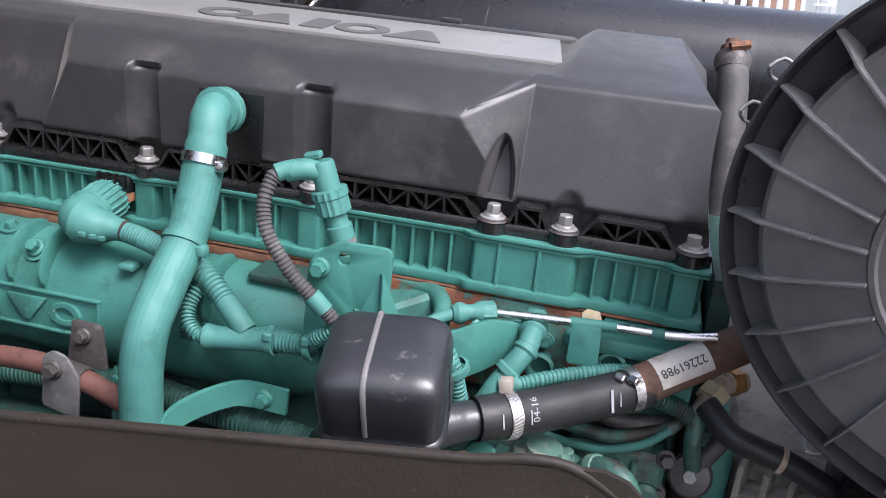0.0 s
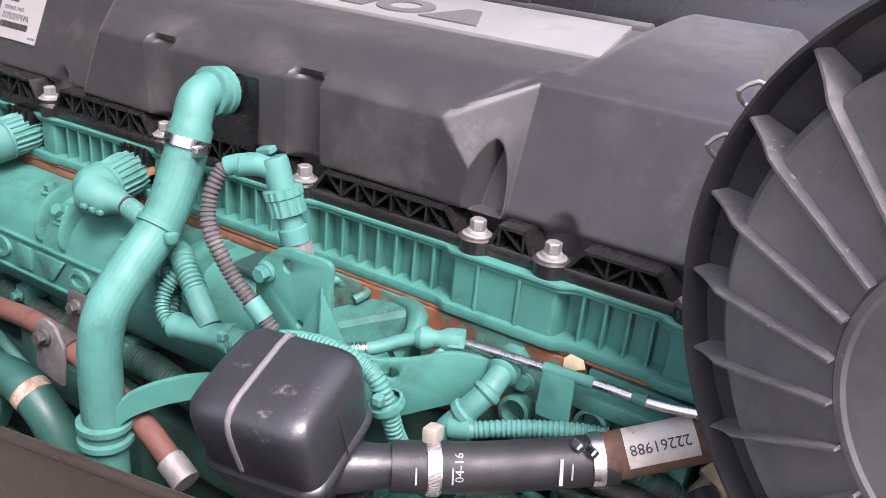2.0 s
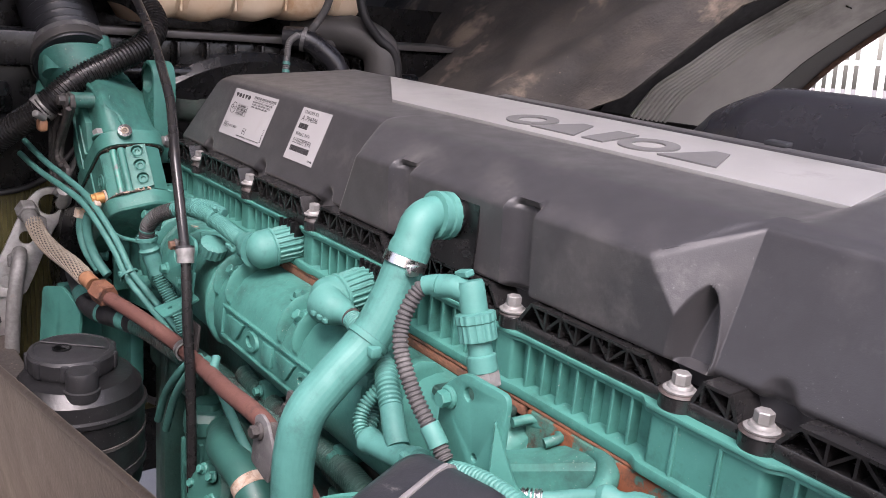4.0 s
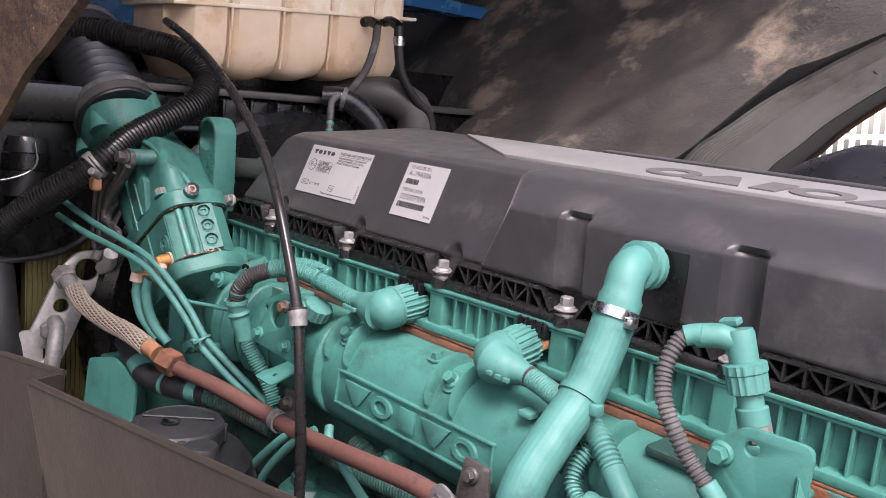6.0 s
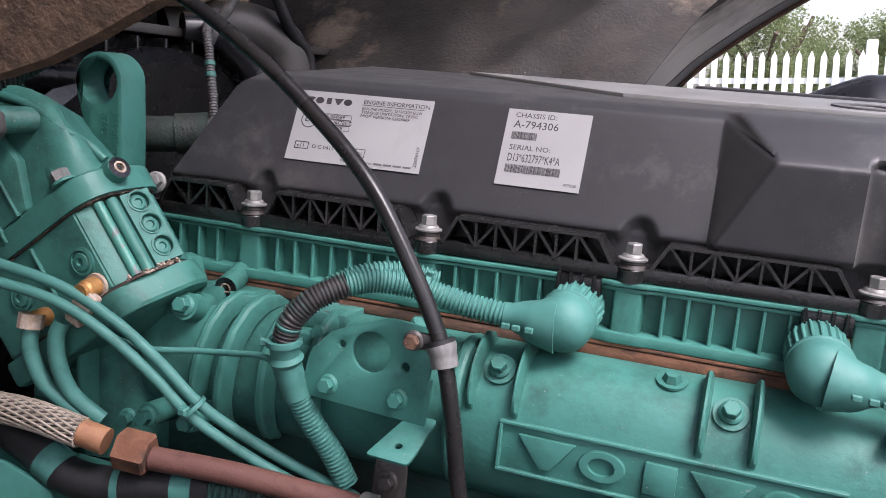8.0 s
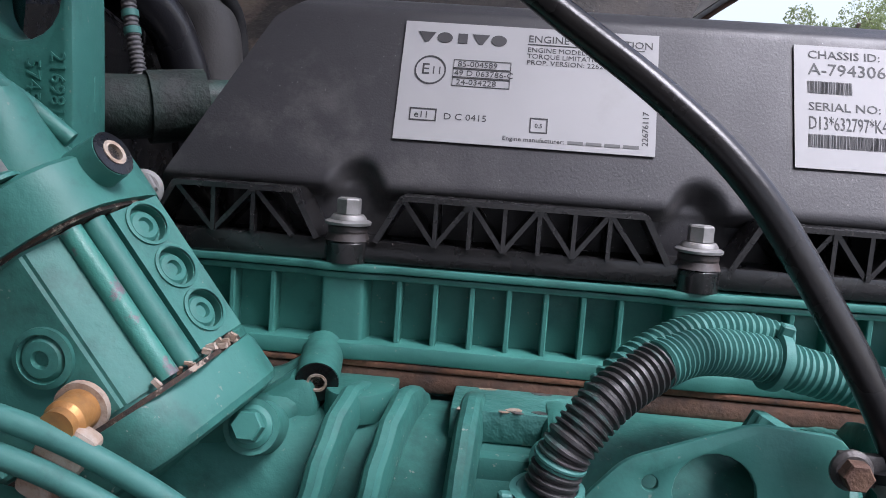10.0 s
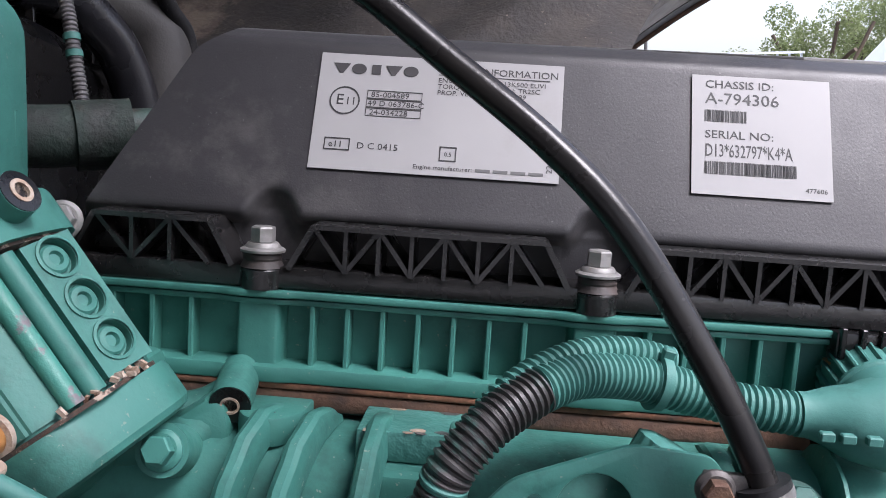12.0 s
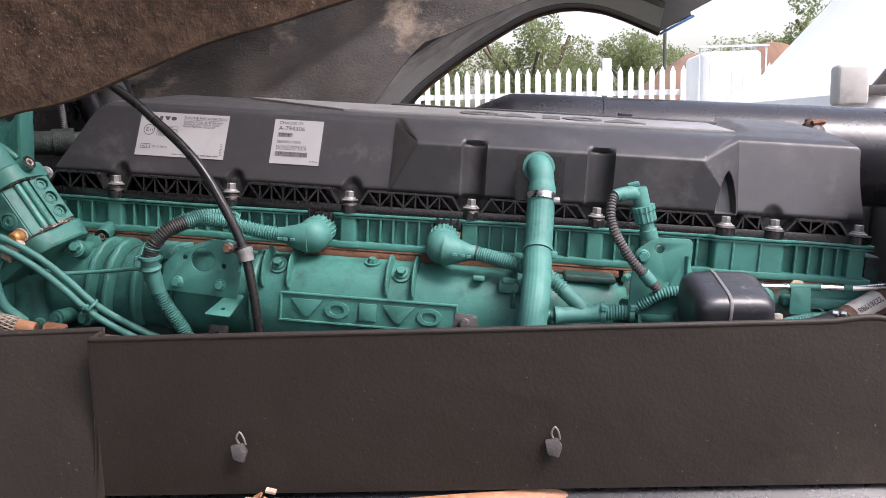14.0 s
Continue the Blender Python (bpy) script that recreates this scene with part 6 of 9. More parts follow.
def build_unit():
    t = thing("valve_unit", unit_at(0.64, -0.05, 0.98), "green painted cast valve unit with socket screws", "engine part")
    bm = bmesh.new()
    rows = []
    ring = rounded([(0.545, -0.108), (0.692, -0.1090), (0.7045, -0.098), (0.7240, -0.054), (0.7190, -0.032), (0.700, -0.009), (0.545, -0.008)], 0.009, 4)
    for z, inset in ((0.9930, 0.94), (0.9945, 0.98), (0.9975, 1.0), (1.013, 1.0), (1.0165, 0.985)):
        rows.append([bm.verts.new((0.636 + (x - 0.636) * inset, -0.058 + (y + 0.058) * inset, z)) for x, y in ring])
    for a, b in zip(rows, rows[1:]):
        for i in range(len(a)):
            j = (i + 1) % len(a)
            bm.faces.new((a[i], a[j], b[j], b[i]))
    bm.faces.new(rows[0])
    bm.faces.new(rows[-1])
    part("lower_flange", placed(bm, UNIT), GREEN_CAST, t)
    part("gasket", unit_loft([(1.0165, 0.556, 0.7175, -0.1070, -0.016, 0.038), (1.0185, 0.556, 0.7175, -0.1070, -0.016, 0.038)]), GASKET, t)
    # main block with a bevelled front corner
    bm = bmesh.new()
    pts = [(0.548, -0.098), (0.556, -0.104), (0.690, -0.104), (0.700, -0.094), (0.7190, -0.050), (0.7080, -0.026), (0.670, -0.012), (0.548, -0.012)]
    lo = [bm.verts.new((x, y, 1.0185)) for x, y in pts]
    hi = [bm.verts.new((x, y, 1.088)) for x, y in pts]
    for i in range(len(pts)):
        bm.faces.new((lo[i], lo[(i + 1) % len(pts)], hi[(i + 1) % len(pts)], hi[i]))
    bm.faces.new(lo)
    bm.faces.new(hi)
    bmesh.ops.bevel(bm, geom=list(bm.edges), offset=0.0015, segments=2, affect="EDGES")
    block = part("block", placed(bm, UNIT), GREEN_CAST, t)
    # ribs and a rod along the front corner
    edge = Vector((0.0235, 0.054, 0)).normalized()
    outn = Vector((0.054, -0.0235, 0)).normalized()

    def on_bevel(d, h, out=0.0):
        p = Vector((0.700, -0.094, h)) + edge * d + outn * out
        return UNIT @ p
    m_bev = UNIT @ Matrix.Translation((0.700, -0.094, 1.053)) @ Matrix((edge, Vector((0, 0, 1)), outn)).transposed().to_4x4()
    strip_m = m_bev @ Matrix.Translation((0.037, 0.0015, -0.002))
    screws = (-0.0175, 0.0035, 0.0245)
    strip = part("screw_strip", prism([(-0.013, -0.0325), (0.013, -0.0325), (0.013, 0.0325), (-0.013, 0.0325)], 0.0062, strip_m, 0.0, [(0.0005, s - 0.0015, 0.0084) for s in screws]), GREEN_CAST, block)
    ax = (UNIT.to_3x3() @ outn)
    for s in screws:
        c = m_bev @ Vector((0.0375, s, -0.0005))
        part("socket_screw", lathe([(0.0068, 0), (0.0068, 0.0022), (0.0058, 0.0032), (0.0034, 0.0036), (0.0027, 0.0018), (0, 0.0018)], c, ax, 24), GREEN, strip)
        part("socket_rim", lathe([(0.0084, 0.0042), (0.0100, 0.0050), (0.0100, 0.0056), (0.0086, 0.0058)], c, ax, 28, caps=False), GREEN, strip)
    part("rod", tube([m_bev @ Vector((0.0055, -0.033, 0.0018)), m_bev @ Vector((0.0055, 0.0, 0.0018)), m_bev @ Vector((0.0055, 0.034, 0.0018))], 0.0046, 16), FLAKED, block, "painted rod flaked to bare steel")
    part("rod", tube([m_bev @ Vector((0.0165, -0.033, 0.0018)), m_bev @ Vector((0.0165, 0.0, 0.0018)), m_bev @ Vector((0.0165, 0.034, 0.0018))], 0.0052, 16), GREEN_CAST, block)
    rng = random.Random(3)
    for k in range(14):
        p = m_bev @ Vector((rng.uniform(-0.002, 0.050), -0.034 + rng.uniform(-0.001, 0.002), rng.uniform(0.001, 0.007)))
        part("paint_crumb", placed(box(-1, 1, -1, 1, -1, 1), Matrix.Translation(p) @ Matrix.Rotation(rng.uniform(0, 3), 4, "Y") @ Matrix.Diagonal((rng.uniform(0.0008, 0.002), 0.001, rng.uniform(0.0006, 0.0014), 1))), CHALKY, block)
    part("front_bead", placed(box(0.632, 0.635, -0.1065, -0.102, 1.021, 1.086, 0.0008, 1), UNIT), GREEN_CAST, block)
    for x, z in ((0.675, 1.051), (0.599, 1.057)):
        part("plug_screw", lathe([(0.0118, 0.0), (0.0118, 0.0022), (0.0095, 0.0030), (0.0088, 0.0010), (0.0070, 0.0032), (0.0035, 0.0036), (0.0028, 0.0012), (0, 0.0012)], unit_at(x, -0.104, z), (0, -1, 0), 28), GREEN, block)
    # top flange and dome
    part("upper_gasket", unit_loft([(1.088, 0.550, 0.7170, -0.105, -0.014, 0.036), (1.0895, 0.550, 0.7170, -0.105, -0.014, 0.036)]), GASKET, t)
    dome = part("dome", unit_loft([(1.0895, 0.545, 0.7200, -0.108, -0.012, 0.036), (1.110, 0.545, 0.7200, -0.108, -0.012, 0.036), (1.112, 0.547, 0.718, -0.106, -0.012, 0.034), (1.1125, 0.553, 0.712, -0.100, -0.010, 0.032), (1.140, 0.549, 0.717, -0.0985, -0.002, 0.024), (1.165, 0.546, 0.717, -0.0985, 0.002, 0.020), (1.186, 0.543, 0.710, -0.098, 0.001, 0.024), (1.206, 0.540, 0.694, -0.095, -0.002, 0.032), (1.226, 0.536, 0.672, -0.093, -0.006, 0.046), (1.244, 0.534, 0.657, -0.091, -0.010, 0.045), (1.262, 0.532, 0.646, -0.088, -0.014, 0.044)], True), GREEN_CAST, t, sharp=40)
    part("casting_seam", tube([unit_at(0.7150, -0.0690, 1.1203), unit_at(0.7105, -0.0740, 1.1401), unit_at(0.7110, -0.0860, 1.1479), unit_at(0.7080, -0.0915, 1.1581), unit_at(0.7050, -0.0930, 1.1687), unit_at(0.6960, -0.0945, 1.1838), unit_at(0.6800, -0.0935, 1.2020), unit_at(0.6500, -0.0890, 1.2300)], 0.0038, 12), GREEN_CAST, dome)
    stud = part("threaded_lug", lathe([(0.0130, -0.045), (0.0108, -0.020), (0.0098, 0.0), (0.0050, 0.0004), (0.0044, -0.006), (0, -0.006)], (-0.080, -0.075, 1.3215), (0.78, -0.20, 0.55)), GREEN_CAST, dome)
    part("bare_face", lathe([(0.0095, 0.0), (0.0095, 0.0006), (0.0052, 0.0010), (0.0048, -0.005), (0, -0.005)], (-0.080, -0.075, 1.3215), (0.78, -0.20, 0.55)), BLACK, stud, "chipped black face with a bore")
    part("bush", lathe([(0.0054, 0.0), (0.0054, 0.0014), (0.0036, 0.0014), (0.0032, -0.005), (0, -0.005)], (-0.080, -0.075, 1.3215), (0.78, -0.20, 0.55)), CHALKY, stud)
    bolt_parts(dome, unit_at(0.694, -0.1005, 1.1125), (-0.60, -0.05, 0.80), 0.0078, ZINC, GREEN)
    part("side_pipe", tube([(-0.1655, -0.124, 1.3530), (-0.152, -0.098, 1.3535), (-0.143, -0.076, 1.3525)], 0.0112, 20), GREEN_CAST, dome)
    web = [(0.600, 1.112), (0.652, 1.112), (0.668, 1.150), (0.660, 1.188), (0.630, 1.196)]
    part("casting_web", prism(web, 0.012, UNIT @ Matrix(((1, 0, 0, 0), (0, 0, 1, -0.108), (0, 1, 0, 0), (0, 0, 0, 1))), 0.004), GREEN_CAST, dome)
    part("casting_boss", lathe([(0.017, -0.004), (0.0145, 0.010), (0.0125, 0.030), (0.0085, 0.046), (0.0020, 0.056), (0, 0.056)], unit_at(0.688, -0.088, 1.110), UNIT.to_3x3() @ Vector((-0.22, 0.10, 1)), 22), GREEN_CAST, dome)
    part("fine_rib", placed(box(0.6415, 0.6440, -0.1105, -0.098, 1.112, 1.160, 0.001), UNIT), GREEN_CAST, dome)
    for lx, lz0, lz1, lr in ((0.585, 1.105, 1.215, 0.024), (0.640, 1.105, 1.180, 0.021)):
        part("casting_lobe", tube([unit_at(lx, -0.080, lz0), unit_at(lx - 0.002, -0.084, lerp(lz0, lz1, 0.5)), unit_at(lx - 0.010, -0.074, lz1)], lr, 20, 0.006, stretch=lambda s: 1.0 - 0.35 * s * s), GREEN_CAST, dome)
    part("casting_rib", placed(box(0.615, 0.619, -0.110, -0.09, 1.10, 1.20, 0.0015), UNIT), GREEN_CAST, dome)
    # mouth with clamp and the bellows beyond
    mouth = part("mouth", unit_loft([(1.240, 0.538, 0.646, -0.094, -0.010, 0.040), (1.262, 0.532, 0.646, -0.128, -0.016, 0.048), (1.296, 0.534, 0.650, -0.138, -0.022, 0.054), (1.300, 0.538, 0.646, -0.134, -0.026, 0.052)]), GREEN_CAST, t)
    for lx, ly in ((0.616, -0.122), (0.636, -0.046), (0.552, -0.122), (0.545, -0.030)):
        part("mouth_lug", lathe([(0.017, -0.006), (0.0125, 0.012), (0.0105, 0.046), (0.0085, 0.048), (0.0045, 0.048), (0.0040, 0.042), (0, 0.042)], unit_at(lx, ly, 1.268), UNIT.to_3x3() @ Vector((0, 0, 1)), 18), GREEN_CAST, mouth)
    # lifting eye behind the unit
    e = thing("lifting_eye", (-0.125, -0.012, 1.29), "green painted forged lifting eye with a cast number", "lifting eye")
    outline = [(0.0255 * math.cos(a), 0.0255 * math.sin(a)) for a in (math.pi * k / 14 for k in range(15))]
    outline = outline + [(-0.0245, -0.012), (-0.0205, -0.026), (-0.014, -0.044), (-0.010, -0.066), (-0.010, -0.125), (0.027, -0.125), (0.0265, -0.040)]
    me = facing((-0.1545, 0.0155, 1.388), (0.03, -1, 0))
    bolt_parts(e, (-0.0985, -0.0065, 1.3019), (0.3, -0.9, 0.2), 0.0072, ZINC, ZINC)
    eye = part("eye_plate", prism(outline, 0.0345, me, 0.003, ((-0.001, -0.001, 0.0200),)), GREEN_CAST, e)
    part("edge_groove", placed(box(0.0255, 0.0268, -0.052, -0.034, 0.012, 0.0145, 0.0006, 1), me), GREEN_CAST, eye)
    part("lettering", text_mesh("21698108", 0.0068, me @ Matrix.Translation((0.0160, -0.0249, 0.0345)) @ Matrix.Rotation(radians(-90), 4, "Z"), 1.0, 0.0009), GREEN_CAST, eye, "raised cast number")
    part("lettering", text_mesh("5745", 0.0068, me @ Matrix.Translation((0.0045, -0.0285, 0.0345)) @ Matrix.Rotation(radians(-90), 4, "Z"), 1.0, 0.0009), GREEN_CAST, eye, "raised cast number")
    # bellows
    b = thing("air_bellows", unit_at(0.60, -0.05, 1.33), "black rubber bellows with steel clamps", "hose")
    axu = UNIT.to_3x3() @ Vector((-0.28, 0, 0.96))
    foot = unit_at(0.598, -0.084, 1.292)
    prof = [(0.0585, 0.0), (0.0610, 0.004), (0.0610, 0.030), (0.0560, 0.034)]
    for k in range(8):
        prof += [(0.0490, 0.038 + k * 0.017), (0.0545, 0.043 + k * 0.017), (0.0565, 0.0465 + k * 0.017), (0.0545, 0.050 + k * 0.017)]
    prof += [(0.050, 0.176), (0.060, 0.182), (0.061, 0.205), (0, 0.205)]
    part("bellows", lathe(prof, foot, axu, 44), GLOSS, b)
    ring_band(b, "collar", foot + axu * 0.010, axu, 0.0615, 0.016, FENDER_DARK, 0.0018, "dusty grey collar")
    ring_band(b, "hose_clamp", foot + axu * 0.024, axu, 0.0618, 0.011, WORN_PLATE, 0.0014)
    ring_band(b, "hose_clamp", foot + axu * 0.193, axu, 0.0612, 0.012, ZINC, 0.0014)
    for a in (2.6, 2.9):
        part("clamp_screw", lathe([(0.004, 0), (0.004, 0.026), (0, 0.026)], unit_at(0.598 + 0.066 * math.cos(a), -0.084 - 0.066 * math.sin(a), 1.312), UNIT.to_3x3() @ Vector((0.4, -0.6, 0.2)), 10), STEEL, b)
    # canister and strap wire beside the bellows
    n = thing("black_canister", (-0.36, -0.17, 1.28), "black plastic canister with a raised band", "canister")
    part("body", lathe([(0, -0.02), (0.030, -0.02), (0.032, 0.0), (0.032, 0.055), (0.028, 0.064), (0, 0.066)], (-0.330, -0.205, 1.296), (-0.1, 0.05, 1), 32), GLOSSY_BLACK, n)
    part("band", lathe([(0.0325, 0.016), (0.0345, 0.018), (0.0345, 0.040), (0.0325, 0.042)], (-0.330, -0.205, 1.296), (-0.1, 0.05, 1), 32, caps=False), BLACK, n)
    part("strap_wire", tube([(-0.300, -0.290, 1.301), (-0.300, -0.258, 1.3024), (-0.300, -0.238, 1.3040), (-0.300, -0.212, 1.3127), (-0.298, -0.199, 1.328), (-0.298, -0.2015, 1.3563)], 0.0016, 8), STEEL, n, "thin bright strap wire")
    # brass fittings on the unit's side
    f = thing("brass_fitting", (-0.077, -0.115, 1.20), "corroded brass fitting with a green hose tail", "fitting", "brass fittings on the valve unit")
    part("washer", lathe([(0.0105, 0), (0.0105, 0.003), (0.006, 0.003)], unit_at(0.677, -0.104, 1.028), (0, -1, -0.1)), CHALKY, f)
    part("barrel", lathe([(0.0080, 0), (0.0080, 0.012), (0.0065, 0.014), (0.0065, 0.018), (0, 0.018)], unit_at(0.677, -0.106, 1.028), (0, -1, -0.1)), BRASS, f)
    part("banjo", prism(rounded([(-0.008, -0.024), (0.008, -0.024), (0.010, 0.008), (-0.010, 0.008)], 0.004), 0.009, facing(unit_at(0.673, -0.114, 1.020), (0.1, -1, 0), (0.5, 0, 0.85)), 0.002), CHALKY, f)
    part("tail", tube([(-0.094, -0.122, 1.2000), (-0.099, -0.124, 1.1850), (-0.098, -0.122, 1.1600), (-0.090, -0.115, 1.1350), (-0.070, -0.105, 1.1150)], 0.0068, 16), GREEN_PLASTIC, f)
    g = thing("brass_fitting", (-0.125, -0.120, 1.17), "corroded brass fitting with a green hose tail", "fitting", "brass fittings on the valve unit")
    part("barrel", lathe([(0.0080, 0), (0.0080, 0.014), (0.0062, 0.018), (0, 0.018)], (-0.125, -0.108, 1.1950), (0.1, -1, 0)), BRASS, g)
    part("banjo", lathe([(0.0105, -0.006), (0.0105, 0.006), (0, 0.006)], (-0.125, -0.124, 1.1950), (0, 0.2, 1), 12), CHALKY, g)
    part("tail", tube([(-0.125, -0.124, 1.1900), (-0.124, -0.126, 1.1700), (-0.112, -0.122, 1.1420), (-0.085, -0.112, 1.1180)], 0.0068, 16), GREEN_PLASTIC, g)
    # neck that carries the unit on the manifold
    bm = bmesh.new()
    rows = []
    top = [UNIT @ Vector((x, y, 0.997)) for x, y in rounded([(0.560, -0.098), (0.672, -0.096), (0.704, -0.034), (0.560, -0.018)], 0.022, 5)]
    low = [Vector((x, y, 1.165)) for x, y in rounded([(-0.190, -0.070), (-0.075, -0.046), (-0.035, 0.000), (-0.190, 0.000)], 0.020, 5)]
    for k in range(9):
        u = k / 8
        ease = u * u * (3 - 2 * u)
        rows.append([bm.verts.new(a.lerp(b, ease * 0.6 + u * 0.4) - Vector((0, -0.010 * math.sin(math.pi * u), 0))) for a, b in zip(top, low)])
    rows.append([bm.verts.new(v.co - Vector((0, 0, 0.115))) for v in rows[-1]])
    for a, b in zip(rows, rows[1:]):
        for i in range(len(a)):
            j = (i + 1) % len(a)
            bm.faces.new((a[i], a[j], b[j], b[i]))
    bm.faces.new(rows[-1])
    part("carrier", bm, GREEN_CAST, t, sharp=45)
    saddle = [(-0.062, 1.244), (-0.046, 1.241), (-0.0425, 1.227), (-0.0375, 1.2165), (-0.031, 1.2150), (-0.024, 1.2200), (-0.016, 1.2260), (-0.006, 1.226), (-0.002, 1.205), (-0.010, 1.175), (-0.060, 1.165), (-0.075, 1.215)]
    part("saddle", prism(saddle, 0.030, Matrix(((1, 0, 0, 0), (0, 0, 1, -0.034), (0, 1, 0, 0), (0, 0, 0, 1))), 0.004), GREEN_CAST, t)
    part("carrier_edge", box(-0.118, -0.112, -0.084, -0.060, 1.075, 1.178, 0.002), GREEN_CAST, t)
    for x, z in ((-0.150, 1.120), (-0.070, 1.105)):
        bolt_parts(t, (x, -0.083 + 0.13 * (x + 0.15), z), (0.1, -1, 0.05), 0.0065)


build_unit()


def build_black_hose():
    t = thing("corrugated_black_hose", (-0.2, -0.1, 1.30), "black corrugated plastic hose with steel clamp", "hose")
    part("hose", tube([(-0.420, -0.300, 1.020), (-0.400, -0.290, 1.100), (-0.345, -0.255, 1.200), (-0.275, -0.212, 1.2720), (-0.215, -0.156, 1.3300), (-0.208, -0.105, 1.3750), (-0.206, -0.046, 1.4080), (-0.212, -0.002, 1.4330), (-0.232, 0.0200, 1.4600), (-0.258, 0.0180, 1.4860), (-0.290, -0.0050, 1.5050), (-0.322, -0.0400, 1.5120), (-0.365, -0.085, 1.520), (-0.42, -0.120, 1.515), (-0.50, -0.14, 1.480)], 0.0185, 24, wave=0.0025, pitch=0.0052), TUBE_BLACK, t)
    cl = ring_band(t, "hose_clamp", (-0.214, -0.150, 1.3350), (0.05, 0.72, 0.68), 0.0195, 0.013, ZINC, 0.0016, "worn steel hose clamp")
    part("clamp_bolt", box(-0.203, -0.186, -0.164, -0.150, 1.303, 1.322, 0.005, 3), ORANGE, cl)
    part("clamp_screw", lathe([(0.0055, -0.006), (0.0055, 0.012), (0.0040, 0.014), (0, 0.014)], (-0.186, -0.160, 1.326), (0.5, -0.7, 0.4), 12), ZINC, cl)
    b = thing("hose_bracket", (-0.19, -0.12, 1.22), "cast grey bracket that carries the hose", "bracket")
    outline = [(-0.180, 1.3590), (-0.166, 1.3650), (-0.152, 1.3600), (-0.150, 1.3440), (-0.168, 1.3280), (-0.190, 1.3094), (-0.224, 1.2767), (-0.2273, 1.2562), (-0.190, 1.2480), (-0.1877, 1.2359), (-0.2629, 1.2040), (-0.2700, 1.2345), (-0.2640, 1.2843), (-0.262, 1.3036), (-0.2295, 1.3276)]
    ma = Matrix(((1, 0, 0, 0), (0, 0, 1, -0.128), (0, 1, 0, 0), (0, 0, 0, 1)))
    arm = part("arm", prism(rounded(outline, 0.004), 0.008, ma, 0.002), OILY, b, "oily dark cast arm")
    for rim in ([(-0.154, -0.130, 1.3420), (-0.170, -0.130, 1.3255), (-0.192, -0.130, 1.3065), (-0.225, -0.130, 1.2755), (-0.2285, -0.130, 1.2570), (-0.205, -0.130, 1.2510)], [(-0.180, -0.130, 1.3560), (-0.2295, -0.130, 1.3250), (-0.258, -0.130, 1.3010), (-0.2610, -0.130, 1.2843), (-0.2670, -0.130, 1.2345), (-0.2610, -0.130, 1.2080)], [(-0.200, -0.130, 1.3290), (-0.234, -0.130, 1.3010), (-0.248, -0.130, 1.2620), (-0.244, -0.130, 1.2200)]):
        part("arm_rib", tube(rim, 0.0042, 10), OILY, arm)
    bolt_parts(b, (-0.164, -0.131, 1.3515), (0.1, -0.98, 0.1), 0.0080, OILY, OILY)
    part("arm", tube([(-0.215, -0.125, 1.210), (-0.235, -0.120, 1.190), (-0.262, -0.118, 1.178)], 0.010, 14), ALU, b)
    s = thing("smooth_black_hose", (-0.36, -0.25, 1.0), "smooth black rubber hose", "hose")
    part("hose", tube([(-0.440, -0.215, 1.250), (-0.375, -0.232, 1.205), (-0.325, -0.242, 1.140), (-0.305, -0.240, 1.070), (-0.300, -0.230, 0.98)], 0.0250, 24), RUBBER, s)
    v = thing("thin_corrugated_hose", (-0.37, -0.27, 1.0), "thin black corrugated hose beside the shroud", "hose")
    part("hose", tube([(-0.430, -0.262, 1.215), (-0.395, -0.278, 1.150), (-0.372, -0.285, 1.085), (-0.362, -0.285, 1.010)], 0.0150, 18, wave=0.0025, pitch=0.0052), TUBE_BLACK, v)


build_black_hose()


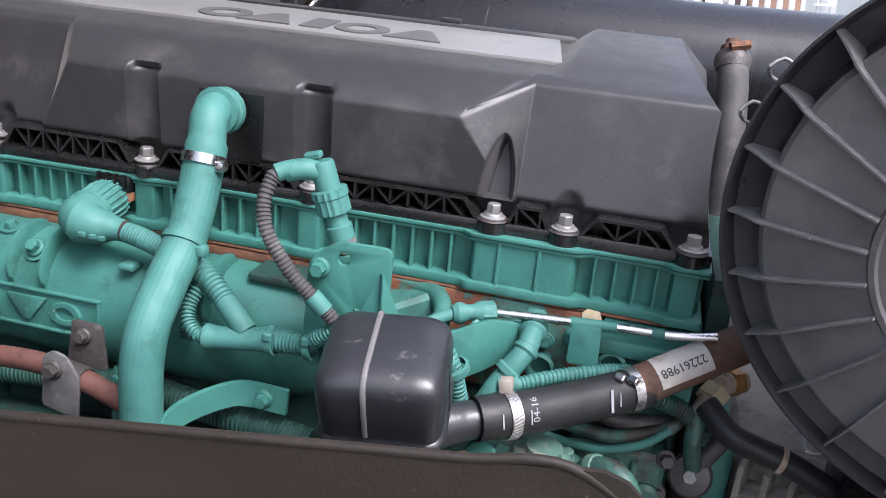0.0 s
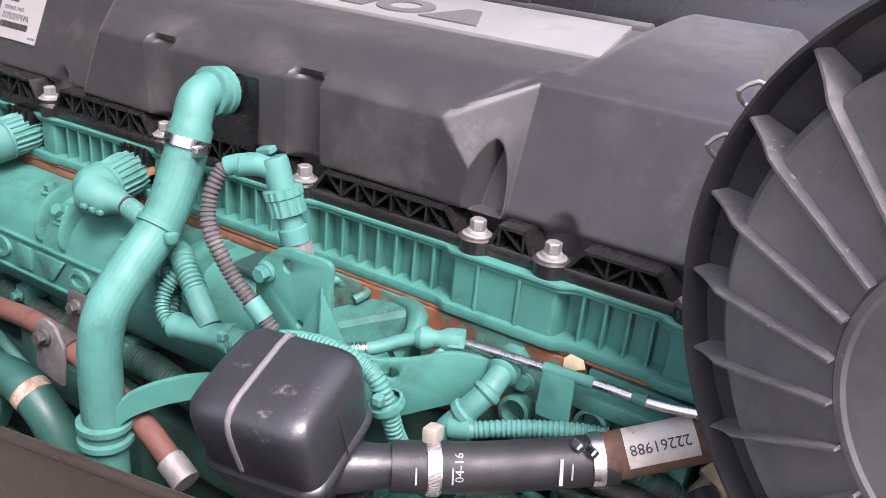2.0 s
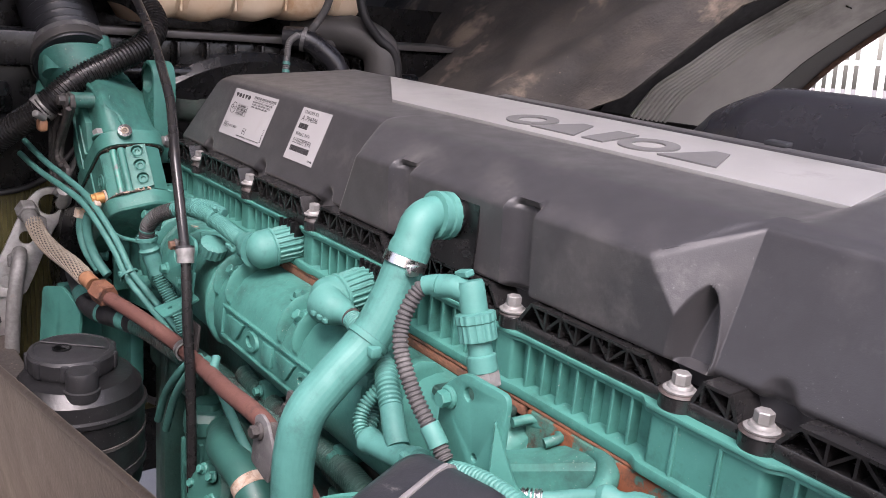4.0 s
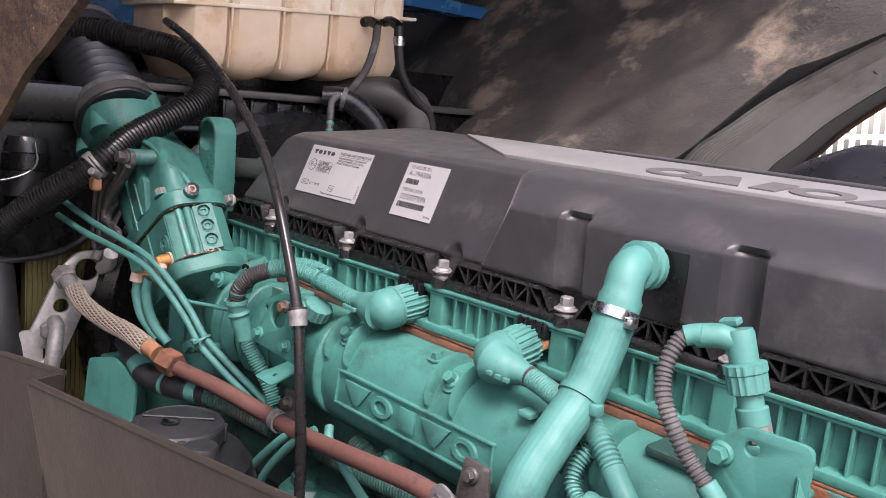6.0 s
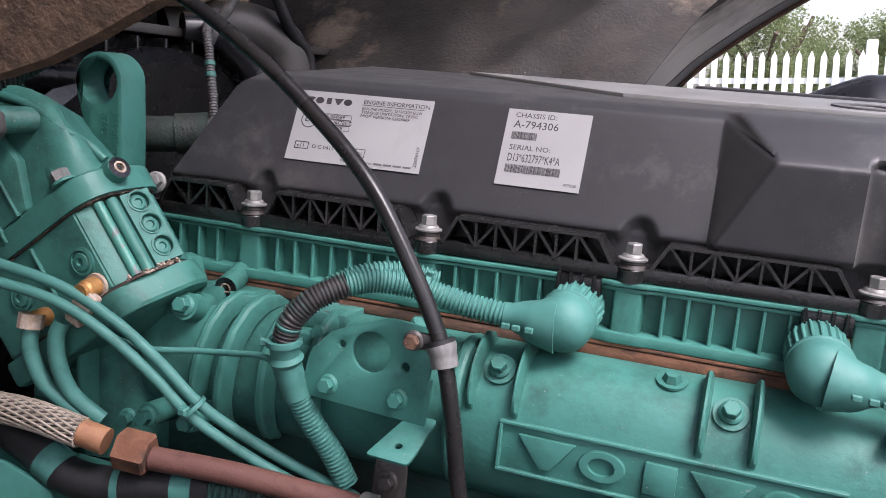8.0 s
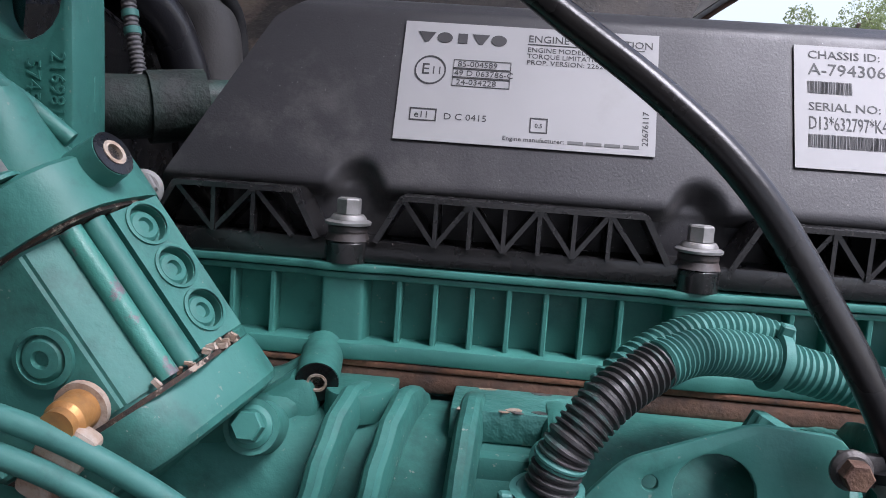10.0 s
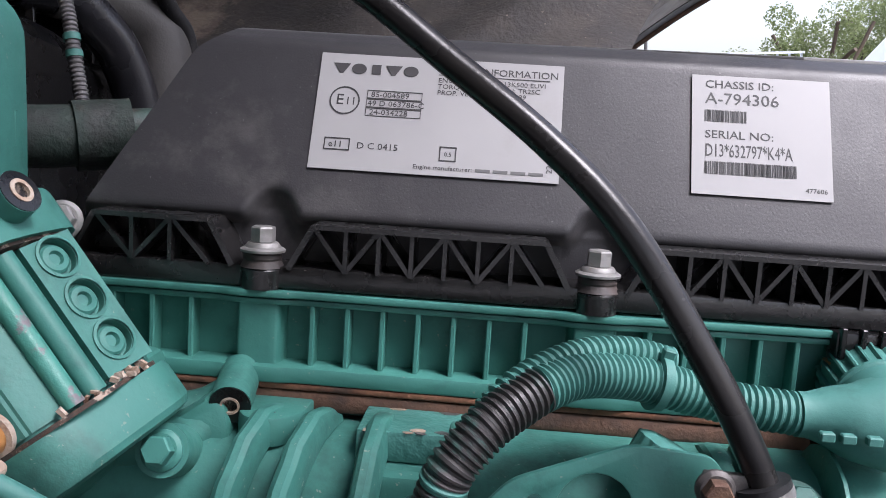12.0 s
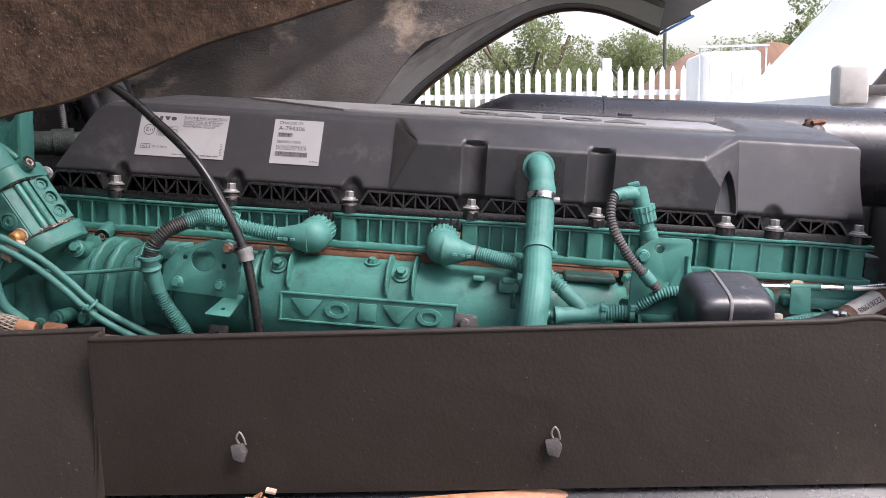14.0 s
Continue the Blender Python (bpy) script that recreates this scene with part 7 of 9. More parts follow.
def build_cooling():
    # aluminium pipe bracket beside the radiator
    t = thing("aluminium_bracket", (-0.28, -0.16, 1.06), "cast aluminium bracket with oval holes and pipe nuts", "bracket")
    m = facing((-0.297, -0.165, 1.1140), (1, -0.15, 0.1))
    part("plate", prism(rounded([(-0.056, -0.090), (-0.006, -0.090), (0.012, -0.050), (0.040, 0.016), (0.066, 0.050), (0.090, 0.080), (0.082, 0.092), (0.062, 0.080), (0.046, 0.086), (0.020, 0.082), (0.000, 0.060), (-0.046, -0.040)], 0.012), 0.010, m, 0.002, ((0.036, 0.056, 0.0165), (0.000, 0.004, 0.0105), (-0.030, -0.066, 0.011))), ALU, t)
    for x, y in ((0.016, 0.028), (-0.016, -0.030)):
        part("pipe_nut", placed(hexagon(0.0150, 0.008, 0.026, (x, y, 0), (0, 0, 1)), m), ZINC, t)
    part("pipe", tube([(-0.275, -0.180, 1.100), (-0.255, -0.184, 1.095), (-0.240, -0.192, 1.070), (-0.235, -0.200, 1.020), (-0.235, -0.205, 0.95)], 0.011, 16), ZINC, t, "grey flexible pipe")
    part("upright", box(-0.300, -0.288, -0.245, -0.190, 0.93, 1.085, 0.003), ALU, t)
    part("stay", tube([(-0.285, -0.120, 1.185), (-0.292, -0.100, 1.215), (-0.300, -0.070, 1.255)], 0.008, 12), ALU, t)
    # radiator core: fins of its own on a plate
    r = thing("radiator", (-0.335, 0.10, 0.75), "olive radiator core with fine upright fins", "radiator")
    part("core", box(-0.360, -0.340, -0.200, 0.60, 0.75, 1.300), RADIATOR, r)
    me = mesh_of("fin", box(-0.341, -0.336, 0, 0.0028, 0.76, 1.295), RADIATOR, BASE[r.name])
    for k in range(110):
        fin = new("fin", me)
        fin.parent = r
        fin.location.y = -0.198 + k * 0.0072
    # fan shroud with ring and top tank
    s = thing("fan_shroud", (-0.34, 0.10, 1.0), "black plastic fan shroud with ribs", "fan shroud")
    part("ring", lathe([(0.30, -0.06), (0.345, -0.06), (0.345, 0.022), (0.33, 0.032), (0.30, 0.030)], (-0.285, 0.22, 1.08), (1, 0, 0), 64), BLACK, s)
    part("top_beam", box(-0.390, -0.300, -0.30, 0.80, 1.385, 1.440, 0.008), BLACK, s)
    part("top_lip", box(-0.400, -0.285, -0.05, 0.75, 1.440, 1.452, 0.003), FENDER_DARK, s)
    for k in range(10):
        part("rib", box(-0.300, -0.270, 0.02 + k * 0.05, 0.026 + k * 0.05, 1.392, 1.436, 0.002), BLACK, s)
    part("front_wall", prism([(-0.34, 1.175), (-0.16, 1.185), (-0.085, 1.235), (-0.02, 1.330), (0.02, 1.392), (-0.34, 1.392)], 0.006, Matrix(((0, 0, 1, -0.334), (1, 0, 0, 0), (0, 1, 0, 0), (0, 0, 0, 1))), 0.001), BLACK, s)
    part("wall_bead", tube([(-0.326, -0.335, 1.180), (-0.326, -0.165, 1.190), (-0.326, -0.090, 1.240), (-0.326, -0.025, 1.332)], 0.005, 10), RUBBER, s)
    part("rail", tube([(-0.275, -0.02, 1.385), (-0.270, 0.25, 1.385), (-0.270, 0.55, 1.380)], 0.016, 16), BLACK, s)
    part("back_panel", box(-0.47, -0.455, -0.75, 0.95, 0.55, 1.52), BLACK, s)
    part("side_wall", box(-0.455, -0.30, -0.34, -0.32, 0.70, 1.28, 0.004), BLACK, s)
    # heater pipe that crosses behind the cover
    p = thing("heater_pipe", (-0.13, 0.02, 1.33), "dirty green pipe behind the lifting eye", "pipe")
    part("pipe", tube([(-0.190, 0.020, 1.338), (-0.140, 0.045, 1.340), (-0.105, 0.066, 1.344)], 0.0175, 18), OLD_GREEN, p)
    part("tail", tube([(-0.110, 0.063, 1.3440), (-0.090, 0.075, 1.348), (-0.030, 0.11, 1.350)], 0.0115, 18), GREEN_DARK, p)
    part("sleeve", tube([(-0.124, 0.054, 1.3412), (-0.110, 0.063, 1.3430), (-0.098, 0.070, 1.3445)], 0.0200, 18), OLD_GREEN, p, "dirty speckled sleeve")
    w = thing("grey_conduit", (-0.206, 0.23, 1.34), "thin grey corrugated cable conduit", "cable conduit")
    part("conduit", tube([(-0.262, 0.290, 1.462), (-0.240, 0.258, 1.448), (-0.230, 0.249, 1.430), (-0.222, 0.243, 1.400), (-0.214, 0.238, 1.370), (-0.206, 0.230, 1.342)], 0.0054, 14, wave=0.0010, pitch=0.0036), WORN_PLATE, w)
    for z in (1.411, 1.398):
        part("tape", tube([(lerp(-0.222, -0.230, (z + q - 1.40) / 0.03), lerp(0.243, 0.249, (z + q - 1.40) / 0.03), z + q) for q in (-0.0025, 0, 0.0025)], 0.0066, 14, 0.002), GREEN_PLASTIC, w)
    d = thing("coolant_hose", (-0.216, 0.375, 1.20), "grey-black coolant hose below the tank", "hose")
    part("hose", tube([(-0.285, 0.270, 1.452), (-0.262, 0.298, 1.452), (-0.249, 0.325, 1.436), (-0.234, 0.352, 1.405), (-0.222, 0.370, 1.34), (-0.216, 0.375, 1.20)], 0.020, 22), BLACK_DUCT, d)
    ring_band(d, "hose_clamp", (-0.262, 0.298, 1.4515), (0.6, 0.75, -0.2), 0.0205, 0.008, WORN_PLATE, 0.0012)


build_cooling()


def build_tank():
    t = thing("expansion_tank", (-0.32, 0.19, 1.46), "yellowed translucent coolant expansion tank", "coolant tank")
    bm = bmesh.new()
    rows = []
    n = 44
    for i in range(n + 1):
        u = i / n
        y = lerp(-0.015, 0.452, u)
        bulge = 0.006 * (1 if (u * 5) % 1 > 0.12 else -1)
        end = 1 - max(0, abs(u - 0.5) * 2 - 0.86) / 0.14 * 0.35
        row = []
        for k in range(28):
            a = 2 * math.pi * k / 28
            ca, sa = math.cos(a), math.sin(a)
            sx = 0.085 * math.copysign(abs(ca) ** 0.45, ca) * end
            sz = (0.112 * math.copysign(abs(sa) ** 0.45, sa)) * end
            out = bulge * (1 if ca > 0 else 0)
            row.append(bm.verts.new((-0.362 + sx + out, y, 1.572 + 0.034 * u + sz + 0.004 * math.cos(10 * math.pi * u) * (1 if sa < -0.5 else 0))))
        rows.append(row)
    for a, b in zip(rows, rows[1:]):
        for k in range(28):
            bm.faces.new((a[k], a[(k + 1) % 28], b[(k + 1) % 28], b[k]))
    bm.faces.new(rows[0])
    bm.faces.new(rows[-1])
    low = bm.copy()
    for half, keep in ((bm, lambda f: f.calc_center_median().z >= 1.574 + 0.034 * (f.calc_center_median().y + 0.015) / 0.467), (low, lambda f: f.calc_center_median().z < 1.574 + 0.034 * (f.calc_center_median().y + 0.015) / 0.467)):
        bmesh.ops.delete(half, geom=[f for f in half.faces if not keep(f)], context="FACES")
    body = part("shell", bm, TANK, t)
    part("lower_shell", low, TANK_STAINED, t, "brown stained lower half")
    part("seam", placed(box(-0.456, -0.268, -0.020, 0.457, -0.003, 0.003, 0.001), Matrix.Translation((0, 0, 1.575)) @ Matrix.Rotation(0.072, 4, "X")), TANK, body)
    for y in (0.078, 0.172, 0.266, 0.359):
        part("panel_groove", tube([(-0.276, y, 1.480 + 0.07 * y), (-0.271, y, 1.530 + 0.07 * y), (-0.271, y, 1.62 + 0.07 * y), (-0.279, y, 1.675 + 0.07 * y)], 0.0022, 10, 0.01), TANK_STAINED, body)
    part("nipple", tube([(-0.276, 0.336, 1.588), (-0.255, 0.338, 1.590), (-0.236, 0.340, 1.583)], 0.009, 14), BLACK, t)
    part("nipple", tube([(-0.276, 0.383, 1.594), (-0.255, 0.385, 1.596), (-0.236, 0.387, 1.587)], 0.009, 14), BLACK, t)
    h = thing("tank_hose", (-0.2, 0.36, 1.45), "grey rubber hose from the tank", "hose", "tank hoses")
    part("hose", tube([(-0.236, 0.340, 1.584), (-0.238, 0.338, 1.550), (-0.244, 0.327, 1.505), (-0.256, 0.305, 1.466), (-0.285, 0.300, 1.448)], 0.0068, 14), DUSTY_RUBBER, h)
    part("clamp", tube([(-0.262, 0.304, 1.461), (-0.275, 0.301, 1.453), (-0.288, 0.299, 1.446)], 0.012, 14), BRASS, h)
    h = thing("tank_hose", (-0.2, 0.36, 1.42), "black rubber hose from the tank", "hose", "tank hoses")
    part("hose", tube([(-0.236, 0.387, 1.588), (-0.232, 0.390, 1.540), (-0.228, 0.400, 1.500), (-0.222, 0.430, 1.462), (-0.214, 0.462, 1.432), (-0.210, 0.475, 1.350)], 0.0085, 14), RUBBER, h)
    part("clip", tube([(-0.2345, 0.388, 1.570), (-0.2340, 0.3885, 1.562), (-0.2335, 0.389, 1.554)], 0.0102, 14), STEEL, h)
    e = thing("elbow_pipe", (-0.25, 0.43, 1.36), "grey moulded elbow pipe", "pipe")
    part("pipe", tube([(-0.360, 0.330, 1.450), (-0.310, 0.390, 1.465), (-0.265, 0.435, 1.455), (-0.245, 0.455, 1.42), (-0.240, 0.460, 1.30)], 0.036, 22), FENDER_DARK, e)


build_tank()


def build_steering():
    t = thing("steering_fluid_reservoir", (0.225, -0.222, 0.96), "black plastic fluid reservoir with two screw caps", "reservoir")
    c = Vector((0.206, -0.219, 0.0))
    part("jar", lathe([(r * 1.12, z) for r, z in ((0.052, 0.955), (0.060, 0.965), (0.0635, 1.000), (0.0635, 1.060), (0.0660, 1.062), (0.0660, 1.067), (0.0630, 1.069), (0.0610, 1.085), (0.0520, 1.098), (0.0430, 1.101), (0, 1.101))], c, (0, 0, 1), 40), JAR_PLASTIC, t)
    cap = part("cap", lathe([(0.0440, 1.099), (0.0440, 1.104), (0.0462, 1.105), (0.0462, 1.120), (0.0440, 1.1235), (0.0400, 1.1250), (0.0385, 1.1240), (0.034, 1.1262), (0, 1.1280)], c + Vector((-0.010, -0.002, 0)), (0, 0, 1), 48, squash=lambda a: 1 + 0.012 * (1 if math.sin(8 * a) > 0.85 else 0)), RUBBER, t, "dusty black ribbed screw cap")
    for a in range(9):
        part("grip", placed(box(0.0440, 0.0485, -0.0045, 0.0045, 1.1030, 1.1215, 0.0015), Matrix.Translation(c + Vector((-0.010, -0.002, 0))) @ Matrix.Rotation(a * math.pi / 4.5 + 0.3, 4, "Z")), RUBBER, cap)
    part("cap_ridge", placed(box(-0.036, 0.036, -0.0016, 0.0016, 1.1268, 1.1290, 0.0008, 1), Matrix.Translation(c + Vector((-0.010, -0.002, 0))) @ Matrix.Rotation(0.9, 4, "Z")), RUBBER, cap)
    part("cap_mark", lathe([(0.010, 1.1274), (0.010, 1.1288), (0.008, 1.1288), (0.008, 1.1274)], c + Vector((-0.004, -0.014, 0)), (0, 0, 1), 24), BLACK, cap)
    part("small_cap", lathe([(0.019, 1.090), (0.019, 1.100), (0.0165, 1.101), (0.0165, 1.118), (0.015, 1.121), (0, 1.1215)], (0.254, -0.226, 0), (0, 0, 1), 28), RUBBER, t, "small grey-black cap")
    ring_band(t, "strap", (0.206, -0.219, 1.035), (0.05, 0, 1), 0.0714, 0.005, OILY, 0.0012, "thin dark steel strap")
    ring_band(t, "strap", (0.206, -0.219, 0.998), (0.05, 0, 1), 0.0714, 0.012, RUBBER, 0.0014)
    part("strap_lug", box(0.268, 0.288, -0.285, -0.262, 1.010, 1.030, 0.002), OILY, t)


build_steering()


def build_lower():
    """The lower engine side, seen between the pipes."""
    b = thing("engine_block", (0.5, 0.1, 0.60), "dirty green engine block side, painted darker for shade", "engine block")
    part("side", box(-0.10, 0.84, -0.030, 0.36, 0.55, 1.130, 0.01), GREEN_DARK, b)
    # dark filler block, added for the shaded gap behind the head
    part("rear_filler", box(1.014, 1.034, 0.030, 0.34, 0.75, 1.262, 0.004), GREEN_DARK, b)
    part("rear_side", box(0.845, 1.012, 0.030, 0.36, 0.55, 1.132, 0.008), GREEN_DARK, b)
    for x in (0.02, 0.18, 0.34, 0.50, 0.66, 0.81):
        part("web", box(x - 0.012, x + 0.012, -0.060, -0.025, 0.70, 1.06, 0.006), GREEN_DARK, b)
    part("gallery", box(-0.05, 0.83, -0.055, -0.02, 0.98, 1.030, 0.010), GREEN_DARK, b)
    # wide pipe with a tan band
    t = thing("green_pipe", (0.43, -0.12, 0.95), "green painted pipe with a tan band", "pipe")
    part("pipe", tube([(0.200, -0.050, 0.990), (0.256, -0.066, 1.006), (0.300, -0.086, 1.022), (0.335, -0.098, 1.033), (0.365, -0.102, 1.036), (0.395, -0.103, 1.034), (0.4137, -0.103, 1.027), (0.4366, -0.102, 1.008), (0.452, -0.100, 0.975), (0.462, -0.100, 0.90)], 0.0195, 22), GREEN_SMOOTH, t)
    part("band", tube([(0.4050, -0.103, 1.0310), (0.4100, -0.103, 1.0288), (0.4150, -0.103, 1.0262)], 0.0201, 22), CHALKY, t, "tan tape band")
    # pump casting below the reservoir cap
    p = thing("pump_casting", (0.33, -0.13, 0.90), "green painted pump casting", "pump")
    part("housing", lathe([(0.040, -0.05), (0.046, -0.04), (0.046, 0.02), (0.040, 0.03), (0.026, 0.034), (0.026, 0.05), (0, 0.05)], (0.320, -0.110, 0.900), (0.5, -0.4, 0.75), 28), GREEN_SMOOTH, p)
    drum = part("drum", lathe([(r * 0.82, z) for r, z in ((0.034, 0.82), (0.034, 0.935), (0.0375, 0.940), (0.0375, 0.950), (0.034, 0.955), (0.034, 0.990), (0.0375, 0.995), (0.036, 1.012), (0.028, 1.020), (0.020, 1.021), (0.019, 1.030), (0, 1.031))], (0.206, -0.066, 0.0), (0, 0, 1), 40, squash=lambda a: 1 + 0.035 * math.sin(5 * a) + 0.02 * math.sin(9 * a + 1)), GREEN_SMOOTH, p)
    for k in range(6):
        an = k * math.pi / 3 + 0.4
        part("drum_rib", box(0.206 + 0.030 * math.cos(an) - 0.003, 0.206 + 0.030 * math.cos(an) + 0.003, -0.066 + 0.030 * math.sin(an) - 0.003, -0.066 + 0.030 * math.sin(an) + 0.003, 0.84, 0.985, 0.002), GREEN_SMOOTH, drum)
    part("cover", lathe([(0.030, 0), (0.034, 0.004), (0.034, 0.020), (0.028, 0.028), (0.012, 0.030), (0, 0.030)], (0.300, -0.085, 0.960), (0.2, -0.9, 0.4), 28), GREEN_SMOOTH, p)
    for k in range(5):
        a = 1.1 * k
        bolt_parts(p, (0.306 + 0.024 * math.cos(a), -0.112 + 0.008 * math.sin(a), 0.972 + 0.022 * math.sin(a)), (0.2, -0.9, 0.4), 0.005)
    # loose corrugated leads low down
    for path, r in (([(0.155, -0.070, 1.072), (0.22, -0.062, 1.070), (0.30, -0.055, 1.068), (0.40, -0.052, 1.076), (0.52, -0.058, 1.090), (0.60, -0.070, 1.092), (0.70, -0.075, 1.085)], 0.0125),
                    ([(0.270, -0.050, 1.090), (0.33, -0.048, 1.082), (0.42, -0.050, 1.082), (0.55, -0.055, 1.070)], 0.010)):
        l = thing("corrugated_lead", path[0], "green painted corrugated lead", "cable conduit", "corrugated leads below the manifold")
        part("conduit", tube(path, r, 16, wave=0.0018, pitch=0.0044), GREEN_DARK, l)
    for k, path in enumerate((
            [(0.235, -0.078, 1.098), (0.2134, -0.090, 1.0784), (0.1633, -0.092, 1.0224), (0.130, -0.092, 0.9609)],
            [(0.210, -0.078, 1.092), (0.1867, -0.090, 1.0709), (0.1308, -0.092, 1.0143), (0.100, -0.092, 0.9609)],
            [(0.262, -0.080, 1.112), (0.2774, -0.088, 1.0994), (0.3248, -0.090, 1.0732), (0.3726, -0.090, 1.0485), (0.395, -0.080, 1.02)])):
        l = thing("thin_pipe", path[0], "thin green painted pipe", "pipe", "thin pipes below the manifold")
        part("pipe", tube(path, 0.0052, 12), GREEN_PLASTIC, l)
    # box bracket with black hose at the front end
    f = thing("front_bracket", (-0.13, -0.12, 0.96), "green painted box bracket", "bracket")
    part("side_plate", prism(rounded([(-0.055, -0.06), (0.035, -0.06), (0.035, 0.03), (-0.01, 0.055), (-0.055, 0.045)], 0.008), 0.006, facing((-0.120, -0.150, 1.030), (0.35, -0.92, 0.1)), 0.001, ((-0.012, -0.030, 0.008),)), GREEN, f)
    part("flange", box(-0.185, -0.165, -0.150, -0.070, 0.96, 1.075, 0.005), GREEN, f)
    part("web", box(-0.165, -0.020, -0.090, -0.070, 0.96, 1.060, 0.005), GREEN, f)
    h = thing("black_sleeve_hose", (-0.05, -0.12, 1.02), "black hose with green corrugated sleeve", "hose")
    part("hose", tube([(-0.150, -0.128, 1.100), (-0.112, -0.130, 1.087), (-0.085, -0.130, 1.074), (-0.052, -0.125, 1.070), (0.000, -0.109, 1.074), (0.035, -0.098, 1.076)], 0.0155, 20), RUBBER, h)
    part("sleeve", tube([(0.030, -0.099, 1.076), (0.070, -0.090, 1.076), (0.110, -0.083, 1.074), (0.155, -0.074, 1.070)], 0.0140, 18, wave=0.0018, pitch=0.0050), GREEN_DARK, h)
    for path in ([(-0.104, -0.130, 1.083), (-0.095, -0.130, 1.079), (-0.087, -0.130, 1.075)], [(-0.040, -0.1215, 1.0705), (-0.037, -0.1205, 1.0707), (-0.034, -0.1195, 1.0710)], [(0.006, -0.107, 1.0745), (0.014, -0.1045, 1.075), (0.022, -0.102, 1.0755)]):
        part("collar", tube(path, 0.0163, 18), GREEN_PLASTIC, h, "green painted collar")
    # fittings at the rear end, seen under the black hose
    r = thing("oil_filter_head", (0.94, 0.02, 0.95), "dirty green painted cast filter head with bolts", "engine part")
    part("head", box(0.915, 1.004, -0.012, 0.10, 0.95, 1.108, 0.010, 3), GREEN_GREASY, r)
    part("top_ridge", box(0.918, 0.990, -0.006, 0.02, 1.104, 1.118, 0.005, 3), GREEN_GREASY, r)
    for x, z in ((0.930, 1.075), (0.962, 1.085), (0.990, 1.068)):
        part("casting_boss", lathe([(0.013, -0.01), (0.012, 0.006), (0.008, 0.009), (0, 0.009)], (x, -0.012, z), (0, -1, 0.15)), GREEN_GREASY, r)
    for x in (0.946, 0.977):
        part("casting_rib", box(x - 0.003, x + 0.003, -0.018, -0.008, 0.97, 1.100, 0.0015), GREEN_GREASY, r)
    for x, y, z in ((1.006, 0.010, 1.105), (1.004, 0.010, 1.070)):
        bolt_parts(r, (x - 0.004, y - 0.018, z), (0.2, -1, 0.2), 0.0062, OILY, OILY)
    v = thing("valve_block", (0.87, -0.06, 1.00), "small green cast valve block with rusty plate", "engine part")
    part("body", box(0.855, 0.905, -0.055, 0.00, 0.98, 1.088, 0.006), GREEN_GREASY, v)
    part("plate", box(0.858, 0.880, -0.058, -0.03, 1.084, 1.102, 0.003), GREEN_RUSTY, v)
    bolt_parts(v, (0.886, -0.050, 1.090), (0, -0.5, 1), 0.0078)
    # plate that carries the black box, and the dusty pump beside it
    a = thing("box_bracket", (0.81, -0.12, 1.06), "green painted plate bracket under the black box", "bracket")
    plate = [(0.742, 1.092), (0.752, 1.074), (0.822, 1.058), (0.850, 1.078), (0.864, 1.105), (0.870, 1.150), (0.852, 1.156), (0.836, 1.130), (0.800, 1.106), (0.760, 1.102)]
    part("plate", prism(rounded(plate, 0.006), 0.006, Matrix(((1, 0, 0, 0), (0, 0, 1, -0.126), (0, 1, 0, 0), (0, 0, 0, 1))), 0.0015, ((0.822, 1.082, 0.007),)), GREEN, a)
    part("arm", box(0.760, 0.850, -0.122, -0.030, 1.060, 1.068, 0.002), GREEN, a)
    part("rib", box(0.800, 0.806, -0.122, -0.035, 1.062, 1.100, 0.002), GREEN, a)
    bolt_parts(a, (0.846, -0.127, 1.100), (0, -1, 0.1), 0.0062)
    f = thing("fuel_pump", (0.90, -0.09, 0.98), "dusty green fuel pump casting with tan fittings", "pump")
    body = part("body", box(0.874, 0.928, -0.116, -0.062, 0.98, 1.122, 0.009, 3), DUSTY_GREEN, f)
    part("head", lathe([(0.0265, -0.004), (0.0265, 0.008), (0.0230, 0.013), (0.0150, 0.016), (0.0145, 0.022), (0, 0.023)], (0.901, -0.089, 1.121), (0.08, -0.10, 1), 28), DUSTY_GREEN, body)
    for q in range(4):
        an = q * math.pi / 2 + 0.6
        bolt_parts(body, (0.901 + 0.024 * math.cos(an), -0.089 + 0.024 * math.sin(an), 1.126), (0.08, -0.10, 1), 0.0050, DUSTY_GREEN, DUSTY_GREEN)
    part("fitting", lathe([(0.0085, -0.004), (0.0085, 0.010), (0.0065, 0.013), (0.0060, 0.022), (0, 0.022)], (0.886, -0.112, 1.118), (-0.2, -0.6, 0.8), 6), DUSTY_ALU, f, "tan corroded hex fitting")
    part("fitting", lathe([(0.0095, -0.004), (0.0095, 0.012), (0.0070, 0.015), (0, 0.016)], (0.924, -0.108, 1.108), (0.5, -0.7, 0.5), 18), CHALKY, f, "chalky round fitting")
    part("flange", box(0.866, 0.936, -0.122, -0.056, 1.052, 1.064, 0.004), DUSTY_GREEN, body)
    feed = part("feed_hose", tube([(0.930, -0.078, 1.112), (0.942, -0.086, 1.128), (0.958, -0.097, 1.136), (0.972, -0.106, 1.126), (0.980, -0.110, 1.09), (0.982, -0.110, 1.02)], 0.0095, 18), GREEN_GREASY, f)
    ring_band(feed, "collar", (0.944, -0.0875, 1.1295), (0.7, -0.5, 0.5), 0.0100, 0.008, DUSTY_GREEN, 0.0020)
